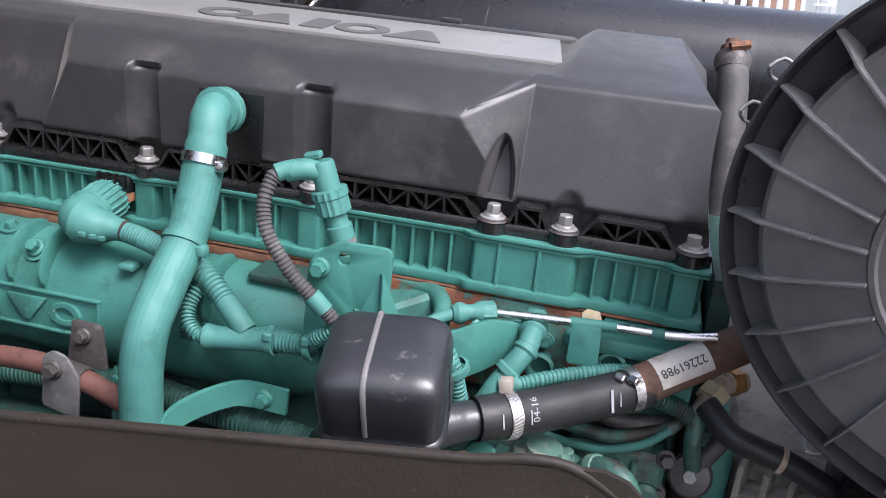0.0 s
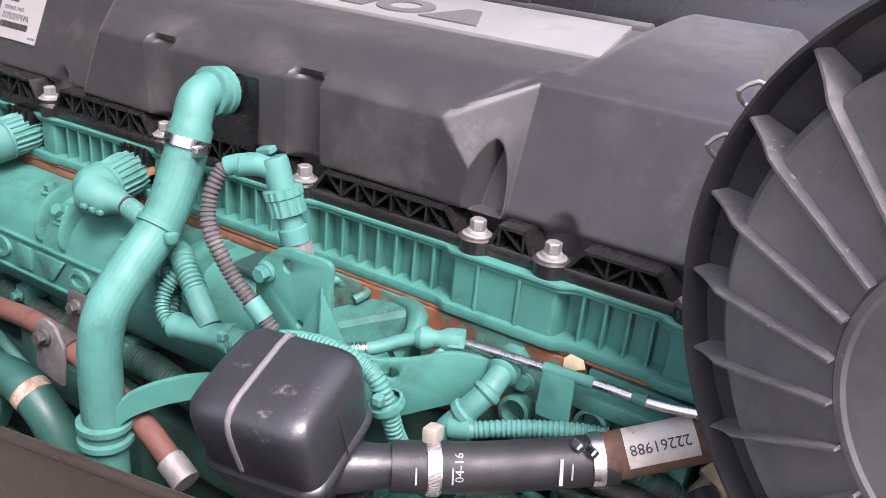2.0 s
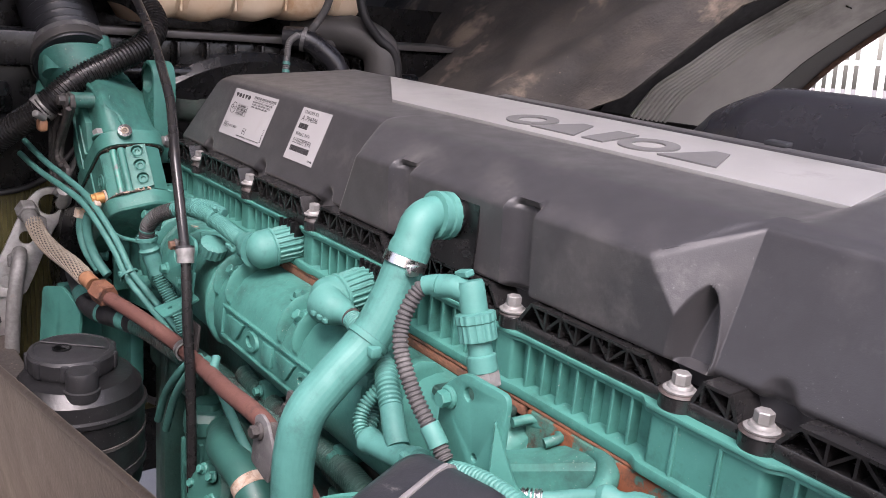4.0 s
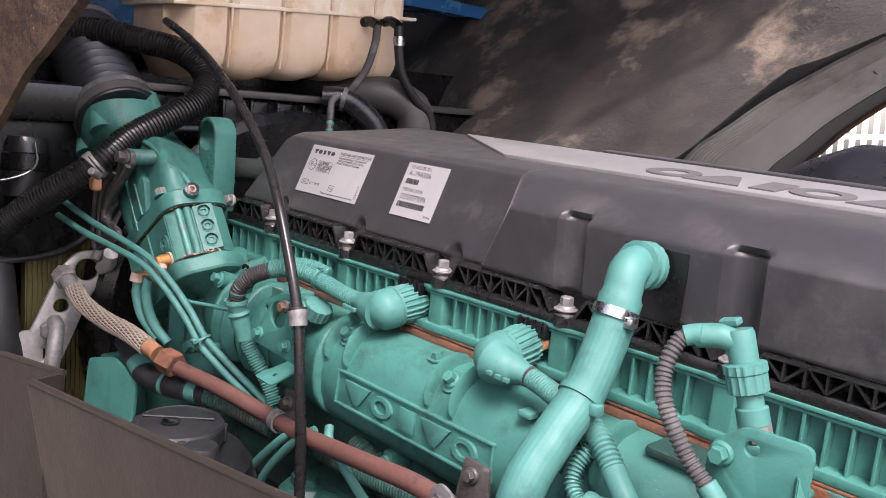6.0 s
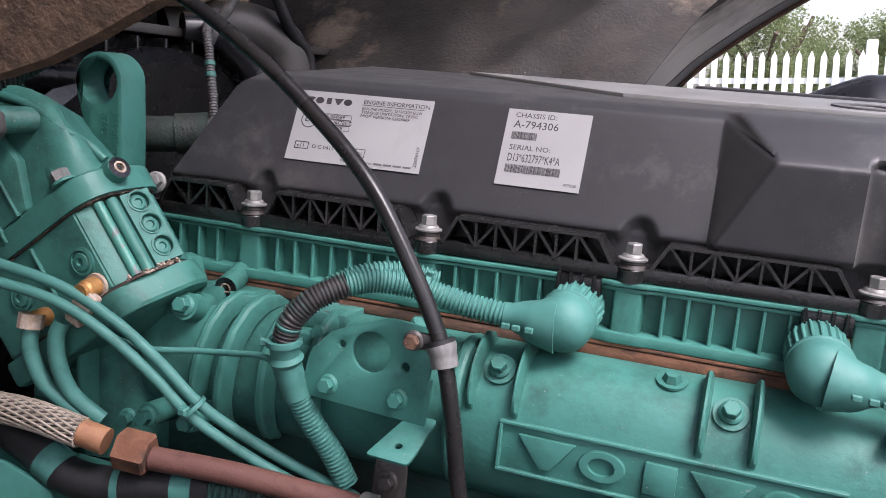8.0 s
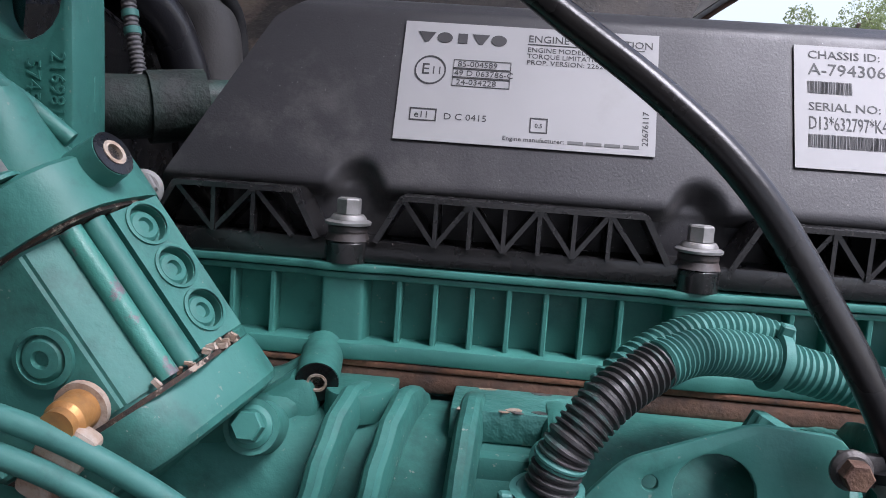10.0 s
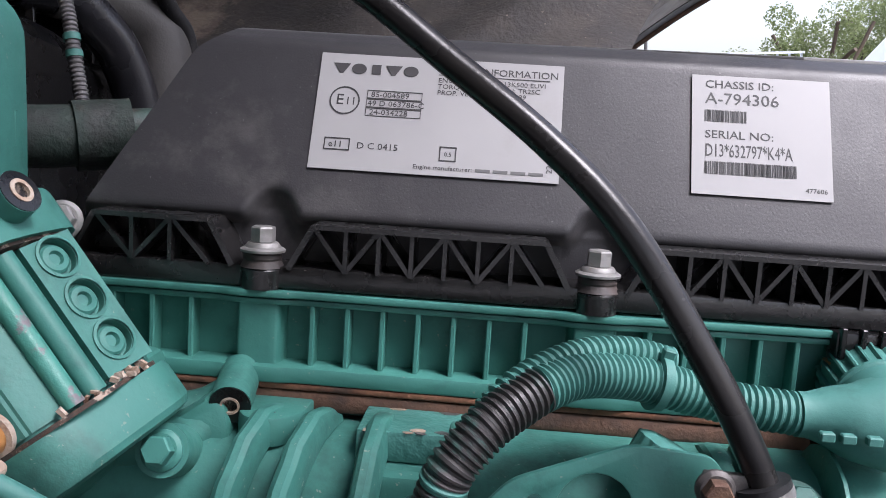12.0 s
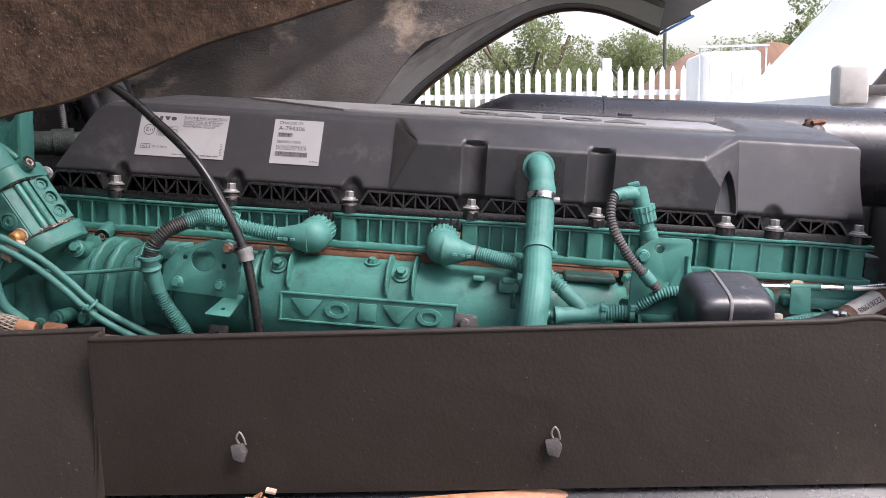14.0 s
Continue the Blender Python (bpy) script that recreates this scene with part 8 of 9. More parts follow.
    part("drain_pipe", tube([(0.876, -0.100, 1.090), (0.862, -0.112, 1.086), (0.852, -0.122, 1.060), (0.850, -0.126, 1.00)], 0.0055, 14), GREEN_GREASY, f)
    u = thing("rear_green_hose", (0.91, -0.03, 1.0), "thick green painted hose with collar", "hose")
    part("hose", tube([(0.840, -0.025, 1.085), (0.874, -0.030, 1.098), (0.911, -0.032, 1.098), (0.935, -0.034, 1.088), (0.955, -0.034, 1.068), (0.970, -0.034, 1.02)], 0.0105, 20), GREEN_GREASY, u)
    part("collar", tube([(0.902, -0.031, 1.099), (0.911, -0.032, 1.098), (0.919, -0.033, 1.0955)], 0.0130, 20), GREEN_GREASY, u)
    for pts, rad, m, lab in (([(0.900, -0.010, 1.122), (0.923, -0.010, 1.119), (0.952, -0.012, 1.118), (0.980, -0.010, 1.126), (1.002, -0.008, 1.137), (1.010, 0.02, 1.142)], 0.0062, GREEN_GREASY, "greasy green painted pipe"),
                             ([(0.890, -0.020, 1.113), (0.910, -0.022, 1.110), (0.945, -0.024, 1.110), (0.968, -0.022, 1.116), (0.985, -0.020, 1.125), (1.000, -0.016, 1.138)], 0.0038, GREEN, "thin green painted pipe"),
                             ([(0.930, 0.004, 1.132), (0.965, 0.000, 1.128), (1.000, 0.004, 1.134), (1.030, 0.02, 1.150)], 0.0085, OILY, "oily grey metal pipe")):
        l = thing("rear_pipe", pts[0], lab + " below the rubber hose", "pipe", "pipes below the rubber hose")
        part("pipe", tube(pts, rad, 14), m, l)
    l = thing("rear_lead", (1.0, 0.0, 1.15), "dirty green corrugated lead", "cable conduit")
    part("conduit", tube([(0.965, -0.028, 1.1750), (0.990, -0.020, 1.165), (1.012, -0.005, 1.150), (1.030, 0.010, 1.120), (1.032, 0.015, 1.05)], 0.0075, 14, wave=0.0014, pitch=0.0036), GREEN_DARK, l)
    k = thing("linkage_arm", (1.03, 0.0, 1.06), "worn brown linkage arm with a dark bush", "linkage")
    part("bush", lathe([(0.0185, -0.010), (0.0195, 0.006), (0.0170, 0.010), (0.010, 0.012), (0, 0.012)], (1.026, 0.004, 1.088), (-0.1, -0.92, 0.38), 28), OILY, k)
    part("bolt", hexagon(0.0065, 0.010, 0.020, (1.026, 0.004, 1.088), (-0.1, -0.92, 0.38)), ZINC, k)
    part("arm", tube([(1.030, 0.004, 1.096), (1.040, 0.006, 1.115), (1.056, 0.010, 1.140)], 0.0085, 14), OILY, k)
    part("lead", tube([(1.022, 0.008, 1.075), (1.020, 0.010, 1.05), (1.018, 0.012, 1.00)], 0.006, 12, wave=0.0014, pitch=0.0036), RUBBER, k)
    g = thing("gearbox_flange", (1.06, 0.05, 0.8), "pale green bell housing flange with dusty casting", "gearbox")
    part("flange", box(1.036, 1.062, 0.020, 0.30, 0.70, 1.112, 0.005), GREEN, g)
    part("casting", box(1.064, 1.34, 0.030, 0.35, 0.70, 1.098, 0.02, 3), DUSTY_ALU, g)
    for q in range(5):
        part("casting_rib", placed(box(-0.003, 0.003, -0.020, 0.02, -0.12, 0.012, 0.0015), Matrix.Translation((1.072 + q * 0.022, 0.020, 1.098 - q * 0.006)) @ Matrix.Rotation(radians(-20), 4, "Z")), DUSTY_ALU, g)
    part("casting_step", box(1.066, 1.150, 0.005, 0.05, 0.85, 1.080, 0.006), DUSTY_ALU, g)
    c = thing("rear_black_hose", (1.10, -0.03, 1.05), "black rubber hose over the gearbox", "hose")
    part("hose", tube([(1.025, -0.010, 1.165), (1.045, -0.028, 1.152), (1.070, -0.032, 1.145), (1.095, -0.032, 1.138), (1.150, -0.03, 1.11), (1.20, 0.0, 1.06)], 0.0105, 16), RUBBER, c)
    ring_band(c, "hose_band", (1.087, -0.032, 1.1405), (1, 0, -0.25), 0.0108, 0.005, CHALKY, 0.0008)
    q = thing("corroded_connector", (1.03, 0.02, 1.15), "corroded green and tan pipe connector with hex nuts", "fitting")
    part("body", tube([(1.022, -0.004, 1.150), (1.030, 0.006, 1.165), (1.040, 0.020, 1.172), (1.056, 0.034, 1.172)], 0.0095, 18), CHALKY, q)
    part("nut", hexagon(0.0135, -0.007, 0.007, (1.031, 0.008, 1.166), (0.5, 0.6, 0.5)), CREAM, q)
    part("nut", hexagon(0.0120, -0.006, 0.006, (1.048, 0.028, 1.173), (0.8, 0.6, 0.0)), BRASS, q)
    part("tail", tube([(1.022, -0.004, 1.152), (1.020, -0.010, 1.130), (1.026, -0.004, 1.100)], 0.0075, 16), GREEN_GREASY, q)
    # added dark sheets that fill see-through gaps, partly where only shade shows
    w = thing("dark_backing", (1.45, 0.3, 0.6), "dark sheets added behind the engine to fill gaps", "panel")
    part("sheet", box(1.40, 1.42, -0.15, 1.05, 0.60, 1.315, 0.006), FENDER_DARK, w)
    part("wing_backing", box(0.30, 1.40, 1.03, 1.05, 0.60, 1.34, 0.006), FENDER_DARK, w)
    part("front_gap_shade", box(-0.55, 0.20, 0.985, 1.00, 0.60, 1.385, 0.004), FENDER_DARK, w)
    part("rear_gap_shade", box(1.035, 1.40, 0.36, 1.03, 0.93, 0.95, 0.004), FENDER_DARK, w)
    part("cross_rib", box(1.385, 1.402, -0.15, 1.05, 1.05, 1.09, 0.006), FENDER_DARK, w)


build_lower()

# ---- air cleaner, ducts ----


def build_air_cleaner():
    c = Vector((1.158, -0.169, 1.357))
    n = Vector((-0.443, -0.888, -0.126)).normalized()
    t = thing("air_cleaner", c - Vector((0, -0.1, 0.18)), "weathered black plastic air cleaner lid with radial ribs", "air filter")
    R = 0.182
    lid = part("lid", lathe([(R * 0.852, -0.006), (R * 0.848, -0.003), (R * 0.825, 0.0005), (R * 0.455, 0.0085), (R * 0.445, 0.0105), (R * 0.425, 0.0108), (R * 0.415, 0.0092), (R * 0.36, 0.0085), (0, 0.0075)], c, n, 120), DISC, t)
    part("groove", lathe([(R * 0.93, -0.060), (R * 0.985, -0.055), (R, -0.012), (R, -0.004), (R * 0.996, -0.0005), (R * 0.985, -0.0005), (R * 0.980, -0.006), (R * 0.972, -0.015), (R * 0.885, -0.021), (R * 0.866, -0.018), (R * 0.850, -0.0045)], c, n, 120, caps=False), DISC_DARK, lid, "groove round the lid, darkened for shade and dirt")
    m = Matrix.Translation(c) @ basis(n)
    count = 24
    for k in range(count):
        a = 2 * math.pi * (k + 0.13) / count
        bm = bmesh.new()
        prof = [(R * 0.45, 0.0080, 0.0150), (R * 0.55, 0.0050, 0.0125), (R * 0.70, 0.0015, 0.0095), (R * 0.80, -0.001, 0.0075), (R * 0.845, -0.010, 0.0060), (R * 0.900, -0.021, 0.0005), (R * 0.940, -0.019, -0.0025), (R * 0.979, -0.016, -0.0045)]
        rows = []
        for r, z0, z1 in prof:
            w = 0.00075
            rows.append([bm.verts.new((r, s * w * f, z)) for s, z, f in ((-1, z0 - 0.004, 1.6), (-1, z1, 1.0), (1, z1, 1.0), (1, z0 - 0.004, 1.6))])
        for p, q in zip(rows, rows[1:]):
            for i in range(3):
                bm.faces.new((p[i], p[i + 1], q[i + 1], q[i]))
        bm.faces.new(rows[0])
        bm.faces.new(rows[-1])
        part("rib", placed(bm, m @ Matrix.Rotation(a, 4, "Z")), DISC_WORN, lid)
    bm = bmesh.new()
    rng = random.Random(9)
    for y, w in ((0.045, 0.050), (0.030, 0.070), (0.020, 0.055), (0.004, 0.080), (-0.006, 0.075), (-0.040, 0.055), (-0.050, 0.064), (-0.058, 0.060), (-0.066, 0.050)):
        x = -w / 2
        while x < w / 2:
            d = rng.uniform(0.003, 0.009)
            box(x, min(x + d, w / 2), y, y + 0.0032, 0.0078, 0.0083, bm=bm)
            x += d + 0.002
    tagged(part("raised_lettering_bars", placed(bm, Matrix.Translation(c) @ facing((0, 0, 0), n)), DISC, lid, "rows of raised moulded bars"), kind="stuff")
    part("body", lathe([(R * 0.90, -0.36), (R * 0.93, -0.30), (R * 0.93, -0.062), (0, -0.062)], c, n, 64), BLACK, t)
    # wire clasps on the rim
    for a in (2.62, 2.80, 1.2, 4.2):
        q = m @ Vector((R * math.cos(a), R * math.sin(a), 0))
        o = (m.to_3x3() @ Vector((math.cos(a), math.sin(a), 0)))
        s = (m.to_3x3() @ Vector((-math.sin(a), math.cos(a), 0)))
        part("wire_clasp", tube([q - s * 0.007 - n * 0.012, q + o * 0.006 - s * 0.007 - n * 0.010, q + o * 0.009 - n * 0.004, q + o * 0.006 + s * 0.007 - n * 0.010, q + s * 0.007 - n * 0.012], 0.0013, 8), ZINC, t, "bent wire clasp")
    part("drain_foot", box(1.13, 1.25, -0.10, 0.02, 1.02, 1.17, 0.02, 3), BLACK, t)
    d = thing("air_duct", (0.9, 0.56, 1.28), "black moulded air intake duct", "duct")
    part("duct", tube([(0.400, 0.560, 1.350), (0.440, 0.560, 1.362), (0.520, 0.560, 1.372), (0.80, 0.560, 1.376), (1.10, 0.560, 1.380), (1.50, 0.540, 1.385)], 0.092, 32, 0.01, stretch=lambda s: math.sqrt(min(1.0, 0.02 + s * 8.5))), BLACK_DUCT, d)
    for x in (0.70, 1.05):
        ring_band(d, "moulded_rib", (x, 0.560, 1.3755), (1, 0, 0.01), 0.0915, 0.008, BLACK_DUCT, 0.0025)
    h = thing("grey_hose", (1.02, 0.30, 1.30), "dusty grey rubber hose with a rusty plug", "hose")
    part("hose", tube([(1.015, 0.315, 1.420), (1.018, 0.303, 1.405), (1.022, 0.290, 1.375), (1.025, 0.270, 1.330), (1.03, 0.25, 1.22)], 0.0162, 20), DUSTY_RUBBER, h)
    clip = part("clip", tube([(1.0145, 0.317, 1.424), (1.0155, 0.312, 1.417), (1.0165, 0.307, 1.409)], 0.0190, 24, stretch=lambda s: 1.0 - 0.06 * math.cos(6 * math.pi * s)), OILY, h, "oily worm-drive clip")
    part("rusty_plug", lathe([(0.0125, -0.004), (0.0125, 0.005), (0.0100, 0.007), (0.0075, 0.008), (0.0070, 0.013), (0, 0.014)], (1.0135, 0.321, 1.428), (-0.1, 0.45, 0.9), 18), RUST_DARK, h, "rusty plug on the hose end")
    part("clip_screw", hexagon(0.0052, -0.010, 0.012, (1.018, 0.302, 1.436), (1, 0.3, 0.2)), RUST, clip)


build_air_cleaner()

# ---- body panels round the engine bay ----


def build_side_panel():
    t = thing("engine_side_panel", (0.5, -0.32, 0.95), "brown-grey dusty splash panel beside the engine", "panel")

    def right_part(u, v):
        x = lerp(0.152, 0.990, u)
        top = 1.162 + 0.083 * x
        if x > 0.945:
            top -= (x - 0.945) ** 2 * 22
        return Vector((x, lerp(-0.369 + 0.108 * x, -0.335 + 0.064 * x, v), lerp(top, 0.985 + 0.095 * x, v)))
    part("sheet", sheet(right_part, 60, 12, 0.004, (0, 1, 0)), PANEL, t)

    def rolled_edge(u):
        p = right_part(u, 0)
        return (p.x, p.y + 0.002, p.z)
    part("rolled_edge", tube([rolled_edge(k / 14) for k in range(15)], 0.0032, 10, 0.01), PANEL, t)

    def left_part(u, v):
        x = lerp(-0.60, 0.150, u)
        return Vector((x, -0.356 + 0.235 * x - 0.028 * v, lerp(1.166 + 0.069 * x, 0.90, v)))
    part("front_sheet", sheet(left_part, 30, 10, 0.004, (0, 1, 0)), PANEL, t)
    part("front_edge", tube([left_part(k / 6, 0) + Vector((0, 0.002, 0)) for k in range(7)], 0.0032, 10, 0.01), PANEL, t)
    # joining step
    a, b = left_part(1, 0), right_part(0, 0)

    def step(u, v):
        p = left_part(1, v).lerp(right_part(0, v), u)
        return p + Vector((0.002, 0, 0))
    part("step", sheet(step, 3, 8, 0.004, (-1, 0, 0)), PANEL, t)
    for x, z in ((0.299, 1.069), (0.613, 1.095)):
        y = -0.354 + 0.088 * x - 0.001
        m = facing((x, y, z), (0, -1, 0.1))
        c = part("clip_plate", prism(rounded([(-0.009, 0.002), (-0.005, -0.012), (0.006, -0.014), (0.009, -0.002), (0.003, 0.006)], 0.002), 0.005, m, 0.0008), OILY, t, "bent bare metal clip")
        part("clip_wire", placed(tube([(0.001, 0.002, 0.001), (-0.003, 0.010, 0.004), (0.0, 0.017, 0.005), (0.004, 0.012, 0.004), (0.006, 0.004, 0.001)], 0.0010, 8, 0.002), m), ZINC, c)
    # what lies outside the panel, low down
    o = thing("orange_cable", (0.55, -0.33, 1.03), "dusty orange sheathed cable", "cable")
    part("sheath", tube([(0.310, -0.372, 0.990), (0.340, -0.364, 1.002), (0.386, -0.349, 1.010), (0.465, -0.324, 1.018), (0.572, -0.297, 1.026), (0.650, -0.276, 1.030), (0.740, -0.252, 1.030), (0.840, -0.23, 1.018), (0.93, -0.22, 0.99)], 0.0108, 20), ORANGE, o)
    lug = part("end_lug", lathe([(0.012, -0.016), (0.018, -0.012), (0.019, 0.004), (0.014, 0.010), (0.008, 0.012), (0, 0.012)], (0.322, -0.352, 1.010), (0.6, -0.2, 0.75), 9), CHALKY, o, "flaking corroded end lug")
    rng = random.Random(23)
    for k in range(12):
        p = Vector((0.318 + rng.uniform(-0.018, 0.018), -0.346 + rng.uniform(-0.016, 0.016), 1.018 + rng.uniform(-0.012, 0.012)))
        part("rust_flake", placed(box(-1, 1, -1, 1, -1, 1), Matrix.Translation(p) @ Matrix.Rotation(rng.uniform(0, 3), 4, (1, 1, 0.4)) @ Matrix.Diagonal((rng.uniform(0.003, 0.007), rng.uniform(0.002, 0.005), 0.0012, 1))), ORANGE if k % 3 else CHALKY, lug)
    part("lug_boot", tube([(0.335, -0.340, 1.012), (0.352, -0.336, 1.006), (0.372, -0.334, 0.998)], 0.013, 16), BLACK, o, "black rubber boot")
    r = thing("chassis_rail", (0.5, -0.46, 0.70), "dark dirty steel chassis rail below the panel", "chassis")
    part("rail", box(-0.60, 1.60, -0.46, -0.20, 0.70, 0.960, 0.006), EARTHY, r)
    part("web_plate", sheet(lambda u, v: Vector((lerp(0.10, 0.98, u), lerp(-0.320 + 0.060 * lerp(0.10, 0.98, u), -0.36, v), lerp(0.985 + 0.095 * lerp(0.10, 0.98, u), 0.95, v))), 20, 4, 0.004, (0, 1, 0)), BLACK, r)
    for k in range(6):
        bolt_parts(r, (0.08 + k * 0.15, -0.43, 0.960), (0, 0, 1), 0.010, RUST, RUST)
    for cable in ([(0.15, -0.42, 0.985), (0.30, -0.43, 0.975), (0.50, -0.42, 0.980), (0.75, -0.40, 0.975)], [(0.12, -0.40, 0.975), (0.32, -0.415, 0.985), (0.55, -0.44, 0.975), (0.80, -0.43, 0.98)]):
        l = thing("rail_cable", cable[0], "dusty black cable along the rail", "cable", "cables along the chassis rail")
        part("cable", tube(cable, 0.008, 12, 0.01), RUBBER, l)
    g = thing("grey_bracket", (0.42, -0.44, 0.96), "dusty grey plate bracket with a rusty bolt", "bracket")
    part("plate", prism(rounded([(-0.10, -0.05), (0.10, -0.05), (0.08, 0.05), (-0.06, 0.05)], 0.012), 0.006, Matrix.Translation((0.42, -0.44, 1.000)) @ Matrix.Rotation(radians(-18), 4, "X"), 0.0015), DISC, g)
    bolt_parts(g, (0.44, -0.455, 1.004), (0, -0.3, 1), 0.011, RUST, RUST)
    part("upright", box(0.33, 0.50, -0.405, -0.398, 0.955, 1.012, 0.002), DISC, g)


build_side_panel()


def build_hood():
    t = thing("tilted_hood", (-0.5, 0.3, 1.30), "tilted truck hood with worn brown felt liner", "truck hood")

    def wobble(x, y, z, s, a):
        return a * noise.noise(Vector((x * s, y * s, z * s)))

    # the rear end runs on out of view, there to shade the bay
    def near(u, v):
        x = lerp(-0.75, 0.80, u)
        edge = Vector((x, -0.360 - 0.114 * x, 1.357 + 0.348 * x - 0.01 * x * x))
        p = edge + Vector((-0.28, -0.16, 0.62)) * v
        return p + Vector((0, wobble(p.x, p.y, p.z, 5, 0.020) * min(1, v * 6), wobble(p.x, p.y, p.z, 9, 0.010)))
    part("near_liner", sheet(near, 60, 24, 0.006, (0, -1, 0.2)), LINER_BROWN, t, "dirty brown felt of the near wing")

    def far(u, v):
        z = lerp(1.28, 2.05, v)
        zs, xs_ = [1.28, 1.38, 1.418, 1.446, 1.50, 1.537, 1.567, 1.59, 1.6255, 1.66, 1.75, 1.85, 2.05], [0.10, 0.165, 0.236, 0.250, 0.276, 0.297, 0.318, 0.378, 0.444, 0.515, 0.70, 0.95, 1.30]
        edge = float(np.interp(z, zs, xs_))
        x = lerp(-0.85, edge, u)
        y = 0.60 + 0.80 * (z - 1.41) + 0.14 * (1 - u) ** 2
        fold = 0.035 * math.exp(-((x - 0.1 - (z - 1.5) * 1.2) / 0.05) ** 2)
        return Vector((x, y + wobble(x, y, z, 4, 0.045) + wobble(x, y, z, 14, 0.010) - fold, z))
    part("far_liner", sheet(far, 70, 40, 0.008, (0, 1, 0)), LINER, t, "worn dark felt with pale scuffs")

    arch = [(0.150, 1.34), (0.196, 1.400), (0.239, 1.443), (0.2705, 1.480), (0.334, 1.536), (0.397, 1.585), (0.4595, 1.628), (0.5215, 1.667), (0.584, 1.692), (0.647, 1.702), (0.7115, 1.698), (0.777, 1.680), (0.858, 1.650)]
    curve = smooth_path([(x, 0, z) for x, z in arch], 0.02)

    def tunnel(u, v):
        i = min(len(curve) - 1, int(u * (len(curve) - 1) + 0.5))
        p = curve[i]
        return Vector((p.x - 0.02 * (1 - v), lerp(max(0.66, 0.665 + 0.80 * (p.z - 1.40)), 1.10, v), p.z + 0.04 * (1 - v)))
    count = len(curve) - 1
    # black strip that paints the shadow of the open gap
    part("gap_shadow", sheet(lambda u, v: tunnel(u, 0.17 * v), count, 4, 0.004, (-0.4, 0, 0.9)), RUBBER, t, "black strip for the shadow gap between liner and wing")
    part("wing_inner", sheet(lambda u, v: tunnel(u, 0.17 + 0.63 * v) + Vector((0.002, 0, -0.002)), count, 10, 0.004, (-0.4, 0, 0.9)), FENDER, t, "dusty grey inner wing")
    part("wing_outer", sheet(lambda u, v: tunnel(u, 0.80 + 0.20 * v) + Vector((0.003, 0, -0.003)), count, 4, 0.004, (-0.4, 0, 0.9)), FENDER_DARK, t, "dark outer strip of the wing arch")
    for k in range(8):
        pts = [tunnel(q / 24, 0.185 + k * 0.027) + Vector((0.003, 0, -0.003)) for q in range(16)]
        part("pleat", tube(pts, 0.0034, 8, 0.03), FENDER, t)
    part("wing_joint", sheet(lambda u, v: tunnel(0.372 + 0.004 * u, 0.50 + 0.06 * v) + Vector((0.005, 0, -0.005)), 2, 4, 0.003, (-0.4, 0, 0.9)), BLACK, t, "small black joint in the wing arch")
    part("arch_seal", tube([tunnel(q / 30, 1.0) + Vector((0.004, 0.0, -0.003)) for q in range(31)], 0.0065, 10, 0.02), RUST_DARK, t, "brown dirty edge seal")

    def lip(u, v):
        i = min(len(curve) - 1, int(u * (len(curve) - 1) + 0.5))
        p = curve[i]
        q = curve[min(i + 1, len(curve) - 1)] - curve[max(i - 1, 0)]
        n = Vector((-q.z, 0, q.x)).normalized()
        return Vector((p.x, 1.10, p.z)) + n * lerp(0.0, 0.10, v)
    part("wing_lip", sheet(lip, len(curve) - 1, 4, 0.02, (0, 1, 0)), FENDER_DARK, t, "dark wing arch")
    part("wing_tip", prism([(0.700, 1.702), (0.777, 1.680), (0.858, 1.650), (0.936, 1.695), (0.930, 1.702), (0.996, 1.742), (0.90, 1.84), (0.74, 1.82)], 0.03, Matrix(((1, 0, 0, 0), (0, 0, 1, 1.085), (0, 1, 0, 0), (0, 0, 0, 1))), 0.004), FENDER_DARK, t, "dark wing corner")
    part("wing_edge", prism([(0.862, 1.648), (0.866, 1.644), (0.944, 1.692), (0.937, 1.696)], 0.034, Matrix(((1, 0, 0, 0), (0, 0, 1, 1.083), (0, 1, 0, 0), (0, 0, 0, 1))), 0.002), BLUE, t, "blue painted wing edge")
    for u in (0.35, 0.5, 0.62, 0.75, 0.9):
        p = lip(u, 0.35)
        part("rivet", lathe([(0.006, 0), (0.005, 0.002), (0, 0.003)], p, (0, -1, 0), 12), ZINC, t)
    # outer skin; unseen hood roof, its edge placed to shade the engine
    def crown(u, v):
        y = lerp(-1.05, 1.20, v)
        x = lerp(-1.35, lerp(0.22, 0.85, v), u)
        return Vector((x - 0.25 * abs(v - 0.4), y, 2.02 + 0.35 * math.sin(math.pi * v) + 0.10 * u))
    part("crown", sheet(crown, 14, 18, 0.02, (0, 0, 1)), BLUE, t, "blue painted hood crown, out of view, set to shade the bay")
    part("nose", box(-1.40, -1.34, -1.05, 1.20, 0.9, 2.30, 0.02), BLUE, t)
    part("grille_bar", box(-0.62, -0.50, -0.30, 1.0, 1.660, 1.690, 0.004), BLUE, t, "blue painted cross bar")
    part("inner_wall", box(-1.34, -0.50, 0.98, 1.02, 0.9, 2.2, 0.01), FENDER_DARK, t)
    # near wall out of view, added to block light from the front left
    part("inner_wall", box(-1.34, 0.02, -0.98, -0.95, 1.2, 2.2, 0.01), FENDER_DARK, t)


build_hood()



